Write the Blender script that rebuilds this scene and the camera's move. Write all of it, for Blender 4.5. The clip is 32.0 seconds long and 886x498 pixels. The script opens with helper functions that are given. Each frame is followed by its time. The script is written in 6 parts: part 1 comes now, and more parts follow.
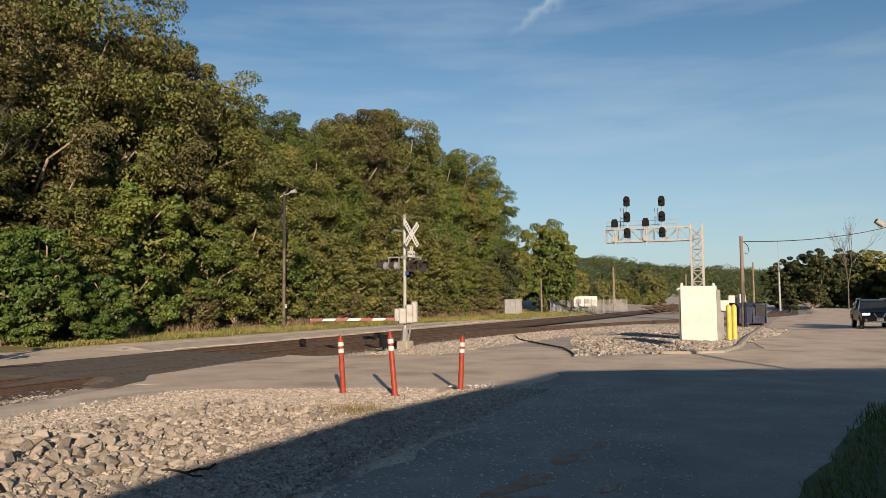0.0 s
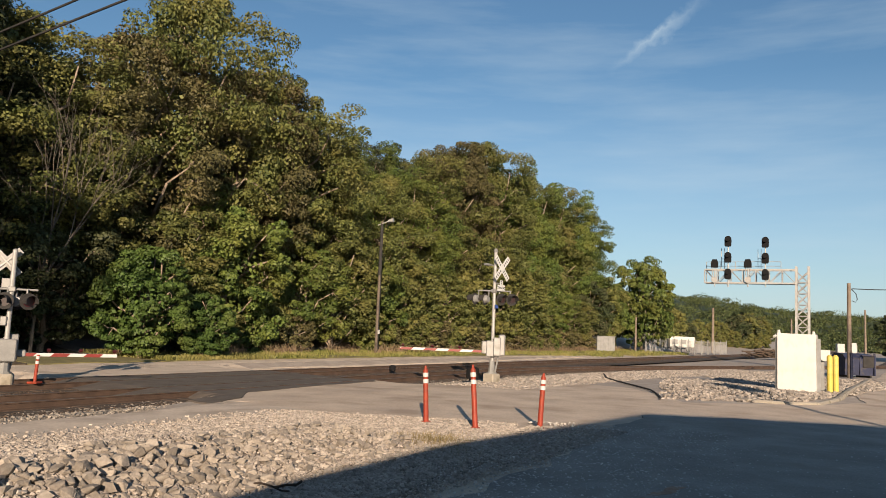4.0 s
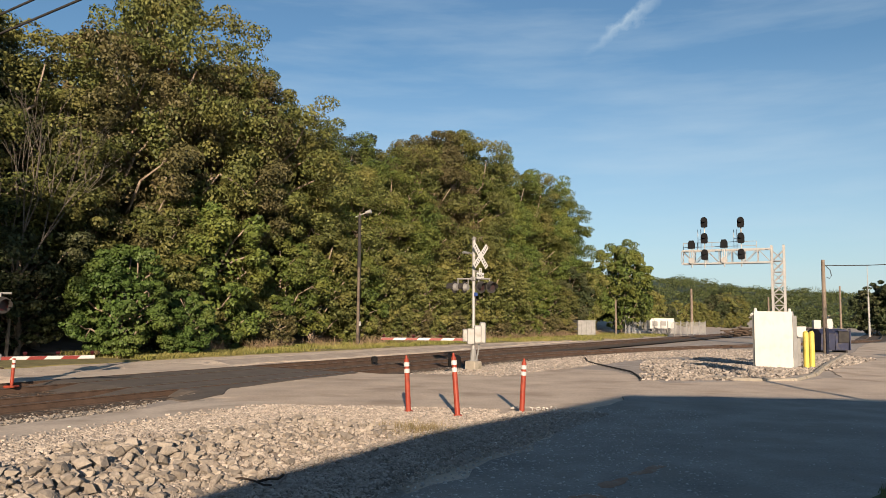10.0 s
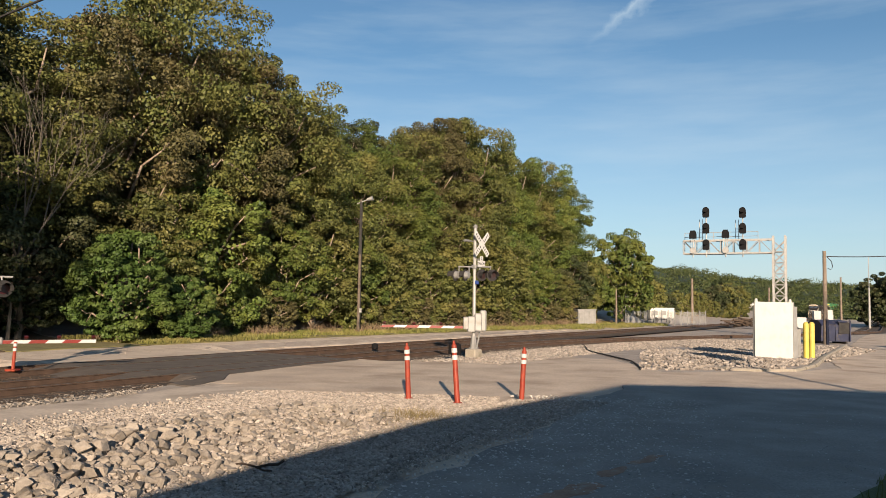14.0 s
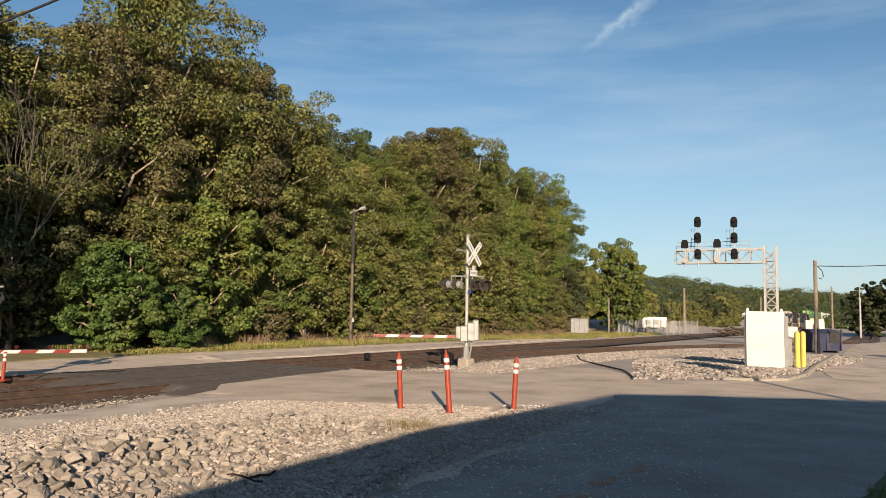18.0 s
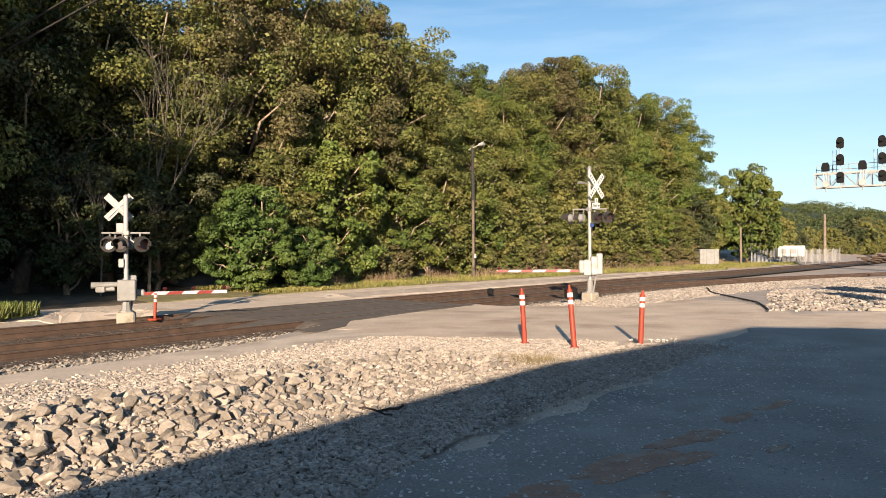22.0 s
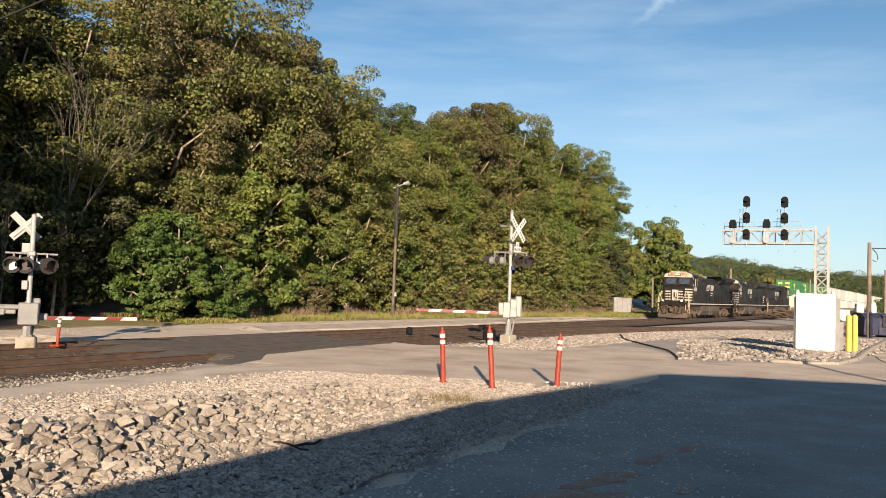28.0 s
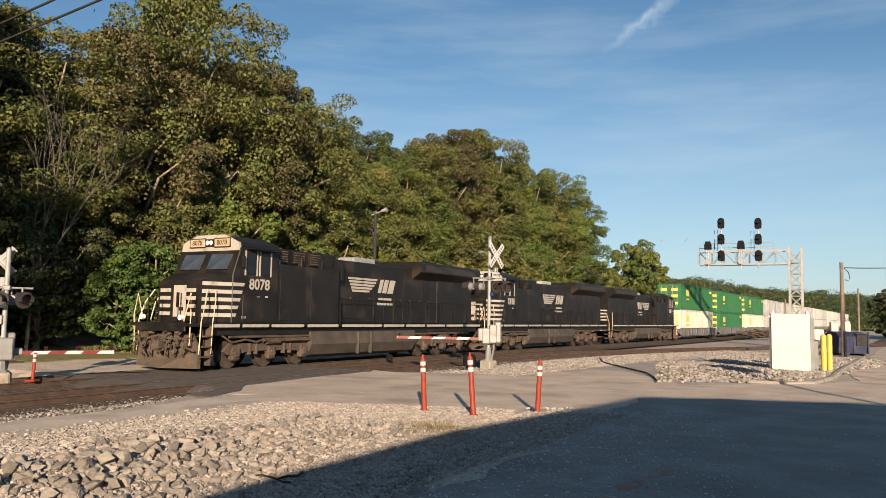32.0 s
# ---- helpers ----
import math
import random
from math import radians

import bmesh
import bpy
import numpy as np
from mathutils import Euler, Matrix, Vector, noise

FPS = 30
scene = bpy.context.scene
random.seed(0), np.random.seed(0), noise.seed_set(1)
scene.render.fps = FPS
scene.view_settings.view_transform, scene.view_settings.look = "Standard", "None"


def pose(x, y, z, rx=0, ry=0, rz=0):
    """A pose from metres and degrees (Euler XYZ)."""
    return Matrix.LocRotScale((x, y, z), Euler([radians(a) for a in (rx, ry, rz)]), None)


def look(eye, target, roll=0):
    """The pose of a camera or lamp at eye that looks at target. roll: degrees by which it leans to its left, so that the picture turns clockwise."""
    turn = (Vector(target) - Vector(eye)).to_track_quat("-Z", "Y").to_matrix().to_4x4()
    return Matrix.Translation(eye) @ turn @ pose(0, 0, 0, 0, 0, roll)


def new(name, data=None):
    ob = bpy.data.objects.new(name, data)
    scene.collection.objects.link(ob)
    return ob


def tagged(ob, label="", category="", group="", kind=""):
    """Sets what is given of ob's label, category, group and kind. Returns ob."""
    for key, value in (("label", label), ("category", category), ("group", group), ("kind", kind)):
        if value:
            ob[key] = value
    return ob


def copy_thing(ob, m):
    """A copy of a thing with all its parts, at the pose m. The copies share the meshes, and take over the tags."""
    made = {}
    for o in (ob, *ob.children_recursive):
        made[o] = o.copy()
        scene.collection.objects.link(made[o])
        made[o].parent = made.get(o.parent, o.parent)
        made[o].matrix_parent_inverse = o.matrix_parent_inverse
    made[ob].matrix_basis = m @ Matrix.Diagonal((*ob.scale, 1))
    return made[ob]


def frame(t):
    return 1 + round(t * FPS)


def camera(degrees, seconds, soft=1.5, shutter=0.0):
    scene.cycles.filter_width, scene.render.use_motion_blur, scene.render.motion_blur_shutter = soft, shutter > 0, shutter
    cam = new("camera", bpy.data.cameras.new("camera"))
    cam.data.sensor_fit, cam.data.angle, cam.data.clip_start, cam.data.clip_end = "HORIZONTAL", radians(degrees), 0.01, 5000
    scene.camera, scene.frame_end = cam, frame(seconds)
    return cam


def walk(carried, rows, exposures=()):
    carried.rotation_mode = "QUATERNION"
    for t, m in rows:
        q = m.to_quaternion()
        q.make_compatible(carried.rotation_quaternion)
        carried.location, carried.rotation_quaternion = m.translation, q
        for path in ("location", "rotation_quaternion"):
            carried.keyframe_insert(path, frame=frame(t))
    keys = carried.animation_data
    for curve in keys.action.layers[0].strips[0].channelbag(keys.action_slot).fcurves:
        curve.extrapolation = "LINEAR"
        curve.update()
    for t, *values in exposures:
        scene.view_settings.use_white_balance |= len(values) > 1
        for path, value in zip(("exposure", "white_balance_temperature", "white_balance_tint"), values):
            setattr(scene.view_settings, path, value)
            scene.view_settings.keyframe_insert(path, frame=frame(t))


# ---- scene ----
cam = camera(59.23, 32.0, soft=0.75)
PATH = [
    (0, -0.443, 0.423, 1.891, 0.029, 3.774, -0.499),
    (0.5, -0.338, 0.263, 1.932, 1.229, 3.457, -0.038),
    (1, -0.268, 0.166, 1.965, 5.283, 3.048, 0.021),
    (1.5, -0.265, 0.048, 1.965, 7.308, 2.396, -0.100),
    (2, -0.253, -0.052, 1.995, 7.141, 2.719, 0.897),
    (2.5, -0.226, -0.117, 2.002, 7.161, 3.817, 1.862),
    (3, -0.232, -0.178, 2.009, 6.960, 5.455, 2.398),
    (3.5, -0.234, -0.175, 2.007, 7.215, 5.981, 2.457),
    (5.5, -0.225, -0.163, 2.001, 5.806, 5.064, 1.802),
    (6, -0.216, -0.168, 1.996, 5.423, 5.259, 1.442),
    (6.5, -0.214, -0.174, 1.999, 5.328, 5.251, 1.745),
    (7, -0.213, -0.154, 2.002, 5.087, 5.213, 1.694),
    (7.5, -0.207, -0.144, 2.000, 4.882, 5.157, 1.442),
    (8, -0.194, -0.163, 1.999, 4.056, 5.572, 1.159),
    (8.5, -0.189, -0.179, 2.006, 3.439, 6.177, 1.243),
    (9, -0.190, -0.171, 1.998, 3.819, 6.491, 0.874),
    (9.5, -0.199, -0.132, 2.001, 4.761, 5.178, 0.678),
    (10, -0.186, -0.162, 1.993, 5.558, 5.107, 0.496),
    (10.5, -0.194, -0.166, 1.993, 6.182, 5.338, 0.708),
    (11, -0.187, -0.167, 2.002, 5.935, 5.411, 1.030),
    (11.5, -0.189, -0.160, 1.998, 5.589, 5.061, 0.986),
    (12, -0.188, -0.162, 2.004, 5.482, 4.892, 1.336),
    (12.5, -0.195, -0.170, 2.001, 5.962, 4.980, 1.560),
    (13, -0.182, -0.157, 1.996, 6.016, 4.832, 1.333),
    (13.5, -0.187, -0.152, 1.998, 5.714, 4.477, 0.952),
    (15.5, -0.195, -0.149, 2.000, 5.389, 3.953, 1.665),
    (16, -0.205, -0.165, 2.005, 5.832, 4.229, 1.693),
    (16.5, -0.211, -0.177, 2.004, 6.385, 4.733, 1.468),
    (17, -0.202, -0.162, 2.003, 6.562, 4.747, 1.143),
    (17.5, -0.195, -0.167, 1.998, 6.113, 4.818, 0.949),
    (18, -0.177, -0.175, 2.006, 5.110, 4.883, 1.001),
    (18.5, -0.184, -0.143, 1.994, 4.286, 4.164, 0.910),
    (19, -0.190, -0.147, 2.000, 4.783, 3.630, 0.909),
    (19.5, -0.193, -0.156, 1.994, 5.306, 3.692, 1.037),
    (20, -0.185, -0.107, 1.986, 5.343, 2.745, 0.363),
    (20.5, -0.214, -0.137, 2.009, 10.097, 1.314, -1.738),
    (21, -0.203, -0.121, 2.021, 16.330, 1.510, -1.102),
    (21.5, -0.193, -0.128, 2.014, 18.399, 1.408, -0.384),
    (22, -0.176, -0.081, 2.020, 13.974, 0.096, -0.392),
    (22.5, -0.211, -0.028, 1.960, 7.637, -0.946, -1.416),
    (23, -0.257, 0.041, 1.963, 6.206, -1.440, -0.855),
    (23.5, -0.269, 0.012, 1.970, 7.721, -0.608, 0.050),
    (24, -0.255, -0.084, 1.981, 9.137, 0.392, 0.597),
    (24.5, -0.251, -0.111, 1.995, 9.768, 0.825, 1.023),
    (26.5, -0.242, -0.162, 2.004, 10.371, 1.284, 2.477),
    (27, -0.254, -0.147, 2.002, 9.080, 1.902, 2.233),
    (27.5, -0.226, -0.194, 2.013, 7.846, 2.651, 2.335),
    (28, -0.243, -0.106, 1.974, 8.162, 3.062, 2.098),
    (28.5, -0.251, -0.160, 2.006, 8.527, 3.279, 2.527),
    (29, -0.232, -0.173, 2.000, 8.167, 3.309, 2.620),
    (29.5, -0.235, -0.194, 2.006, 7.324, 3.214, 3.053),
    (30, -0.227, -0.220, 2.019, 5.828, 3.650, 3.103),
    (30.5, -0.243, -0.194, 2.009, 5.629, 4.413, 2.604),
    (31, -0.249, -0.205, 2.010, 5.942, 5.398, 2.314),
    (31.5, -0.227, -0.228, 2.025, 6.374, 5.210, 1.910),
    (32, -0.236, -0.229, 2.021, 6.632, 4.967, 1.096),
]


def eye_pose(x, y, z, yaw, pitch, roll):
    """Yaw to the left from +y, pitch up, roll to the left, in degrees."""
    a, b = radians(yaw), radians(pitch)
    ahead = Vector((-math.sin(a) * math.cos(b), math.cos(a) * math.cos(b), math.sin(b)))
    return look((x, y, z), Vector((x, y, z)) + ahead, roll)


EXPOSURE = [(0, 0.58), (1, 0.9), (2, 0.9), (3, 0.64), (4.5, 0.74), (6, 0.8), (7, 0.8), (8, 0.7), (9, 0.6), (10, 0.78), (12, 0.82), (13, 0.8), (19, 0.82), (20, 0.84), (20.6, 0.98), (21.4, 1.33), (22, 1.26), (23, 0.98), (24, 0.96), (27, 1.1), (28, 1.06), (30, 0.88), (31, 0.84), (32, 0.78)]
walk(cam, [(t, eye_pose(*row)) for t, *row in PATH], EXPOSURE)

# ---- light ----
SUN_EL, SUN_HEAD = 15.0, -9.0  # degrees: height of the sun, and the way shadows fall, from +y to the right
world = bpy.data.worlds.new("sky")
scene.world = world
world.use_nodes = True
wn, wl = world.node_tree.nodes, world.node_tree.links
wn.clear()
w_out = wn.new("ShaderNodeOutputWorld")
w_bg = wn.new("ShaderNodeBackground")
w_sky = wn.new("ShaderNodeTexSky")
w_sky.sky_type, w_sky.sun_disc = "NISHITA", False
w_sky.sun_elevation = radians(SUN_EL)
w_sky.sun_rotation = radians(180 + SUN_HEAD)
w_sky.altitude, w_sky.air_density, w_sky.dust_density, w_sky.ozone_density = 100, 1.0, 0.4, 3.0
w_bg.inputs["Strength"].default_value = 0.067
# thin cirrus: stretched noise over the sky's direction
w_tc = wn.new("ShaderNodeTexCoord")
w_map = wn.new("ShaderNodeMapping")
w_map.inputs["Rotation"].default_value = (radians(14), radians(-16), 0.0)
w_map.inputs["Scale"].default_value = (1.6, 1.6, 11.0)
w_noise = wn.new("ShaderNodeTexNoise")
w_noise.inputs["Scale"].default_value, w_noise.inputs["Detail"].default_value = 1.7, 7.0
w_noise.inputs["Roughness"].default_value = 0.55
w_ramp = wn.new("ShaderNodeValToRGB")
w_ramp.color_ramp.elements[0].position, w_ramp.color_ramp.elements[1].position = 0.5, 0.8
w_ramp.color_ramp.elements[0].color, w_ramp.color_ramp.elements[1].color = (0, 0, 0, 1), (0.3, 0.3, 0.3, 1)
w_mix = wn.new("ShaderNodeMixRGB")
w_mix.inputs["Color2"].default_value = (6.6, 6.9, 7.4, 1)
wl.new(w_tc.outputs["Generated"], w_map.inputs["Vector"])
wl.new(w_map.outputs["Vector"], w_noise.inputs["Vector"])
wl.new(w_noise.outputs["Fac"], w_ramp.inputs["Fac"])
wl.new(w_ramp.outputs["Color"], w_mix.inputs["Fac"])
wl.new(w_sky.outputs["Color"], w_mix.inputs["Color1"])


def sky_way(bearing, height):
    b, h = radians(bearing), radians(height)
    return Vector((math.sin(b) * math.cos(h), math.cos(b) * math.cos(h), math.sin(h)))


def w_math(op, a_, b_):
    n = wn.new("ShaderNodeMath")
    n.operation = op
    for k, v in enumerate((a_, b_)):
        if hasattr(v, "links"):
            wl.new(v, n.inputs[k])
        else:
            n.inputs[k].default_value = v
    return n.outputs[0]


def w_dot(v):
    n = wn.new("ShaderNodeVectorMath")
    n.operation = "DOT_PRODUCT"
    wl.new(w_tc.outputs["Generated"], n.inputs[0])
    n.inputs[1].default_value = v
    return n.outputs["Value"]


# one bright wisp of cirrus
c1, c2 = sky_way(4.8, 18.9), sky_way(11.5, 23.2)
across = c1.cross(c2).normalized()
along = (c2 - c1).normalized()
w_fine = wn.new("ShaderNodeTexNoise")
w_fine.inputs["Scale"].default_value, w_fine.inputs["Detail"].default_value = 38.0, 6.0
wl.new(w_tc.outputs["Generated"], w_fine.inputs["Vector"])
off_line = w_math("ADD", w_dot(across), w_math("MULTIPLY", w_math("SUBTRACT", w_fine.outputs["Fac"], 0.5), 0.045))
band = w_math("MAXIMUM", w_math("SUBTRACT", 1.0, w_math("MULTIPLY", w_math("ABSOLUTE", off_line, 0.0), 95.0)), 0.0)
mid_along = (c1 + c2).dot(along) / 2
reach = w_math("MAXIMUM", w_math("SUBTRACT", 1.0, w_math("MULTIPLY", w_math("ABSOLUTE", w_math("SUBTRACT", w_dot(along), mid_along), 0.0), 14.0)), 0.0)
ahead_only = w_math("GREATER_THAN", w_dot((c1 + c2).normalized()), 0.95)
wisp = w_math("MULTIPLY", w_math("MULTIPLY", w_math("MULTIPLY", band, reach), ahead_only), w_math("MULTIPLY", w_fine.outputs["Fac"], 0.75))
w_mix2 = wn.new("ShaderNodeMixRGB")
w_mix2.inputs["Color2"].default_value = (7.6, 7.8, 8.2, 1)
wl.new(wisp, w_mix2.inputs["Fac"])
wl.new(w_mix.outputs["Color"], w_mix2.inputs["Color1"])
w_low = wn.new("ShaderNodeMixRGB")
w_low.inputs["Color2"].default_value = (5.95, 6.3, 7.5, 1)
veil = w_math("MULTIPLY", w_math("MAXIMUM", w_math("SUBTRACT", 1.0, w_math("MULTIPLY", w_dot((0, 0, 1)), 3.2)), 0.0), 0.55)
wl.new(veil, w_low.inputs["Fac"])
wl.new(w_mix2.outputs["Color"], w_low.inputs["Color1"])
w_tint = wn.new("ShaderNodeMixRGB")
w_tint.blend_type = "MULTIPLY"
w_tint.inputs["Fac"].default_value = 1.0
w_tint.inputs["Color2"].default_value = (0.875, 0.985, 0.985, 1)
wl.new(w_low.outputs["Color"], w_tint.inputs["Color1"])
wl.new(w_tint.outputs["Color"], w_bg.inputs["Color"])
wl.new(w_bg.outputs["Background"], w_out.inputs["Surface"])
sun = new("sun", bpy.data.lights.new("sun", "SUN"))
sun.data.energy, sun.data.angle, sun.data.color = 5.0, radians(0.5), (1.0, 0.79, 0.585)
_h, _e = radians(SUN_HEAD), radians(SUN_EL)
SUN_WAY = Vector((math.sin(_h) * math.cos(_e), math.cos(_h) * math.cos(_e), -math.sin(_e)))
sun.matrix_world = look((0, -20, 40), Vector((0, -20, 40)) + SUN_WAY)


# ---- materials ----
def nodes_of(name):
    m = bpy.data.materials.new(name)
    m.use_nodes = True
    n, l = m.node_tree.nodes, m.node_tree.links
    return m, n, l, n["Principled BSDF"]


def mat(name, dark, light, scale=8.0, rough=0.8, metal=0.0, bump=0.2, fine=60.0, spots=None, spot_scale=3.0, island=0.0, detail=6.0, rand=0.0, spec=0.5):
    """Two colours mixed by noise at two scales, with relief; spots: a third colour in patches; island and rand vary brightness by piece and object."""
    m, n, l, b = nodes_of(name)
    tc = n.new("ShaderNodeTexCoord")
    big, small = n.new("ShaderNodeTexNoise"), n.new("ShaderNodeTexNoise")
    big.inputs["Scale"].default_value, big.inputs["Detail"].default_value = scale, detail
    small.inputs["Scale"].default_value, small.inputs["Detail"].default_value = fine, 4.0
    add = n.new("ShaderNodeMath")
    add.operation = "MULTIPLY_ADD"
    add.inputs[1].default_value = 0.45
    l.new(tc.outputs["Object"], big.inputs["Vector"])
    l.new(tc.outputs["Object"], small.inputs["Vector"])
    l.new(small.outputs["Fac"], add.inputs[0])
    scaled = n.new("ShaderNodeMath")
    scaled.operation = "MULTIPLY"
    scaled.inputs[1].default_value = 0.55
    l.new(big.outputs["Fac"], scaled.inputs[0])
    l.new(scaled.outputs[0], add.inputs[2])
    ramp = n.new("ShaderNodeValToRGB")
    ramp.color_ramp.elements[0].position, ramp.color_ramp.elements[1].position = 0.36, 0.64
    ramp.color_ramp.elements[0].color, ramp.color_ramp.elements[1].color = (*dark, 1), (*light, 1)
    l.new(add.outputs[0], ramp.inputs["Fac"])
    colour = ramp.outputs["Color"]
    if spots:
        sp = n.new("ShaderNodeTexNoise")
        sp.inputs["Scale"].default_value, sp.inputs["Detail"].default_value = spot_scale, 8.0
        sr = n.new("ShaderNodeValToRGB")
        sr.color_ramp.elements[0].position, sr.color_ramp.elements[1].position = 0.53, 0.68
        mix = n.new("ShaderNodeMixRGB")
        mix.inputs["Color2"].default_value = (*spots, 1)
        l.new(tc.outputs["Object"], sp.inputs["Vector"])
        l.new(sp.outputs["Fac"], sr.inputs["Fac"])
        l.new(sr.outputs["Color"], mix.inputs["Fac"])
        l.new(colour, mix.inputs["Color1"])
        colour = mix.outputs["Color"]
    if island or rand:
        src = n.new("ShaderNodeNewGeometry").outputs["Random Per Island"] if island else n.new("ShaderNodeObjectInfo").outputs["Random"]
        mr = n.new("ShaderNodeMapRange")
        amount = island or rand
        mr.inputs["To Min"].default_value, mr.inputs["To Max"].default_value = 1 - amount, 1 + amount
        hs = n.new("ShaderNodeHueSaturation")
        l.new(src, mr.inputs["Value"])
        l.new(mr.outputs["Result"], hs.inputs["Value"])
        l.new(colour, hs.inputs["Color"])
        colour = hs.outputs["Color"]
    l.new(colour, b.inputs["Base Color"])
    b.inputs["Roughness"].default_value, b.inputs["Metallic"].default_value = rough, metal
    b.inputs["Specular IOR Level"].default_value = spec
    if bump:
        bp = n.new("ShaderNodeBump")
        bp.inputs["Strength"].default_value, bp.inputs["Distance"].default_value = bump, 0.02
        l.new(add.outputs[0], bp.inputs["Height"])
        l.new(bp.outputs["Normal"], b.inputs["Normal"])
    return m


def leaf_mat(name, dark, light, warm):
    m, n, l, b = nodes_of(name)
    geo, oi = n.new("ShaderNodeNewGeometry"), n.new("ShaderNodeObjectInfo")
    tc, big = n.new("ShaderNodeTexCoord"), n.new("ShaderNodeTexNoise")
    big.inputs["Scale"].default_value, big.inputs["Detail"].default_value = 0.35, 3.0
    l.new(tc.outputs["Object"], big.inputs["Vector"])
    ramp = n.new("ShaderNodeValToRGB")
    ramp.color_ramp.elements[0].color = (dark[0] * 0.85, dark[1] * 0.85, dark[2] * 0.85, 1)
    ramp.color_ramp.elements[1].color = (light[0] * 1.05, light[1] * 1.05, light[2] * 1.05, 1)
    l.new(geo.outputs["Random Per Island"], ramp.inputs["Fac"])
    mix = n.new("ShaderNodeMixRGB")
    mix.inputs["Color2"].default_value = (*warm, 1)
    sr = n.new("ShaderNodeValToRGB")
    sr.color_ramp.elements[0].position, sr.color_ramp.elements[1].position = 0.42, 0.66
    sr.color_ramp.elements[1].color = (0.75, 0.75, 0.75, 1)
    l.new(big.outputs["Fac"], sr.inputs["Fac"])
    l.new(sr.outputs["Color"], mix.inputs["Fac"])
    l.new(ramp.outputs["Color"], mix.inputs["Color1"])
    mr = n.new("ShaderNodeMapRange")
    mr.inputs["To Min"].default_value, mr.inputs["To Max"].default_value = 0.8, 1.2
    hs = n.new("ShaderNodeHueSaturation")
    l.new(oi.outputs["Random"], mr.inputs["Value"])
    l.new(mr.outputs["Result"], hs.inputs["Value"])
    l.new(mix.outputs["Color"], hs.inputs["Color"])
    l.new(hs.outputs["Color"], b.inputs["Base Color"])
    b.inputs["Roughness"].default_value = 0.55
    b.inputs["Specular IOR Level"].default_value = 0.25
    tr = n.new("ShaderNodeBsdfTranslucent")
    l.new(hs.outputs["Color"], tr.inputs["Color"])
    sh = n.new("ShaderNodeMixShader")
    sh.inputs["Fac"].default_value = 0.12
    l.new(b.outputs["BSDF"], sh.inputs[1])
    l.new(tr.outputs["BSDF"], sh.inputs[2])
    l.new(sh.outputs["Shader"], n["Material Output"].inputs["Surface"])
    return m


M = {}
M["gravel"] = mat("gravel", (0.273, 0.23, 0.195), (0.437, 0.378, 0.324), 1.2, 0.95, bump=1.0, fine=16, spots=(0.328, 0.277, 0.234), spot_scale=0.35)
M["gap_shade"] = mat("shade_grit", (0.15, 0.124, 0.1), (0.27, 0.228, 0.19), 3, 0.95, bump=1.0, fine=30)
M["lane"] = mat("dusty_lane", (0.433, 0.357, 0.283), (0.606, 0.512, 0.415), 1.1, 0.95, bump=0.6, fine=16, spots=(0.372, 0.302, 0.239), spot_scale=0.8)
M["asphalt"] = mat("worn_asphalt", (0.404, 0.319, 0.245), (0.616, 0.502, 0.388), 0.7, 0.92, bump=0.6, fine=22, spots=(0.349, 0.266, 0.196), spot_scale=0.45)
# the road's asphalt in a darker tone, for ground inside the building's shadow
M["shade_asphalt"] = mat("shade_darkened_asphalt", (0.182, 0.162, 0.143), (0.329, 0.293, 0.254), 0.8, 0.9, bump=0.7, fine=30, spots=(0.238, 0.206, 0.175), spot_scale=1.4)
M["tar_dust"] = mat("brown_road_stain", (0.2, 0.16, 0.12), (0.3, 0.25, 0.2), 1.5, 0.92, bump=0.3, fine=40)
M["tar"] = mat("fresh_tar", (0.03, 0.027, 0.025), (0.07, 0.062, 0.055), 4, 0.8, bump=0.4, fine=90)
M["crossing"] = mat("crossing_asphalt", (0.0702, 0.0573, 0.0468), (0.129, 0.108, 0.0905), 1.5, 0.85, bump=0.4, fine=60)
M["ballast"] = mat("ballast", (0.104, 0.088, 0.076), (0.336, 0.296, 0.248), 9, 0.95, bump=1.0, fine=16)
M["bed_stone"] = mat("rust_stained_stones", (0.0351, 0.0227, 0.0149), (0.0825, 0.0578, 0.0413), 5, 0.95, bump=0.4, fine=30, island=0.4)
M["rust_bed"] = mat("rust_stained_ballast", (0.0292, 0.0195, 0.0137), (0.078, 0.0546, 0.039), 6, 0.95, bump=1.0, fine=16)
M["rock"] = mat("broken_limestone", (0.176, 0.151, 0.124), (0.299, 0.26, 0.218), 5, 0.92, bump=0.6, fine=30, rand=0.28)
M["rubble"] = mat("broken_rubble", (0.191, 0.164, 0.135), (0.335, 0.292, 0.244), 5, 0.92, bump=0.6, fine=30, island=0.28)
M["ballast_stone"] = mat("grey_ballast_stones", (0.13, 0.112, 0.095), (0.3, 0.265, 0.225), 5, 0.92, bump=0.4, fine=30, island=0.4)
M["stone"] = mat("loose_stones", (0.251, 0.215, 0.183), (0.421, 0.369, 0.316), 5, 0.92, bump=0.4, fine=30, island=0.3)
M["yard_stone"] = mat("dull_yard_stones", (0.2, 0.172, 0.148), (0.36, 0.32, 0.28), 5, 0.92, bump=0.4, fine=30, island=0.35)
M["grit"] = mat("pale_grit", (0.375, 0.343, 0.309), (0.619, 0.575, 0.52), 5, 0.92, bump=0.3, fine=30, island=0.3)
M["brush"] = leaf_mat("dry_brown_brush", (0.1, 0.07, 0.045), (0.24, 0.17, 0.11), (0.3, 0.22, 0.13))
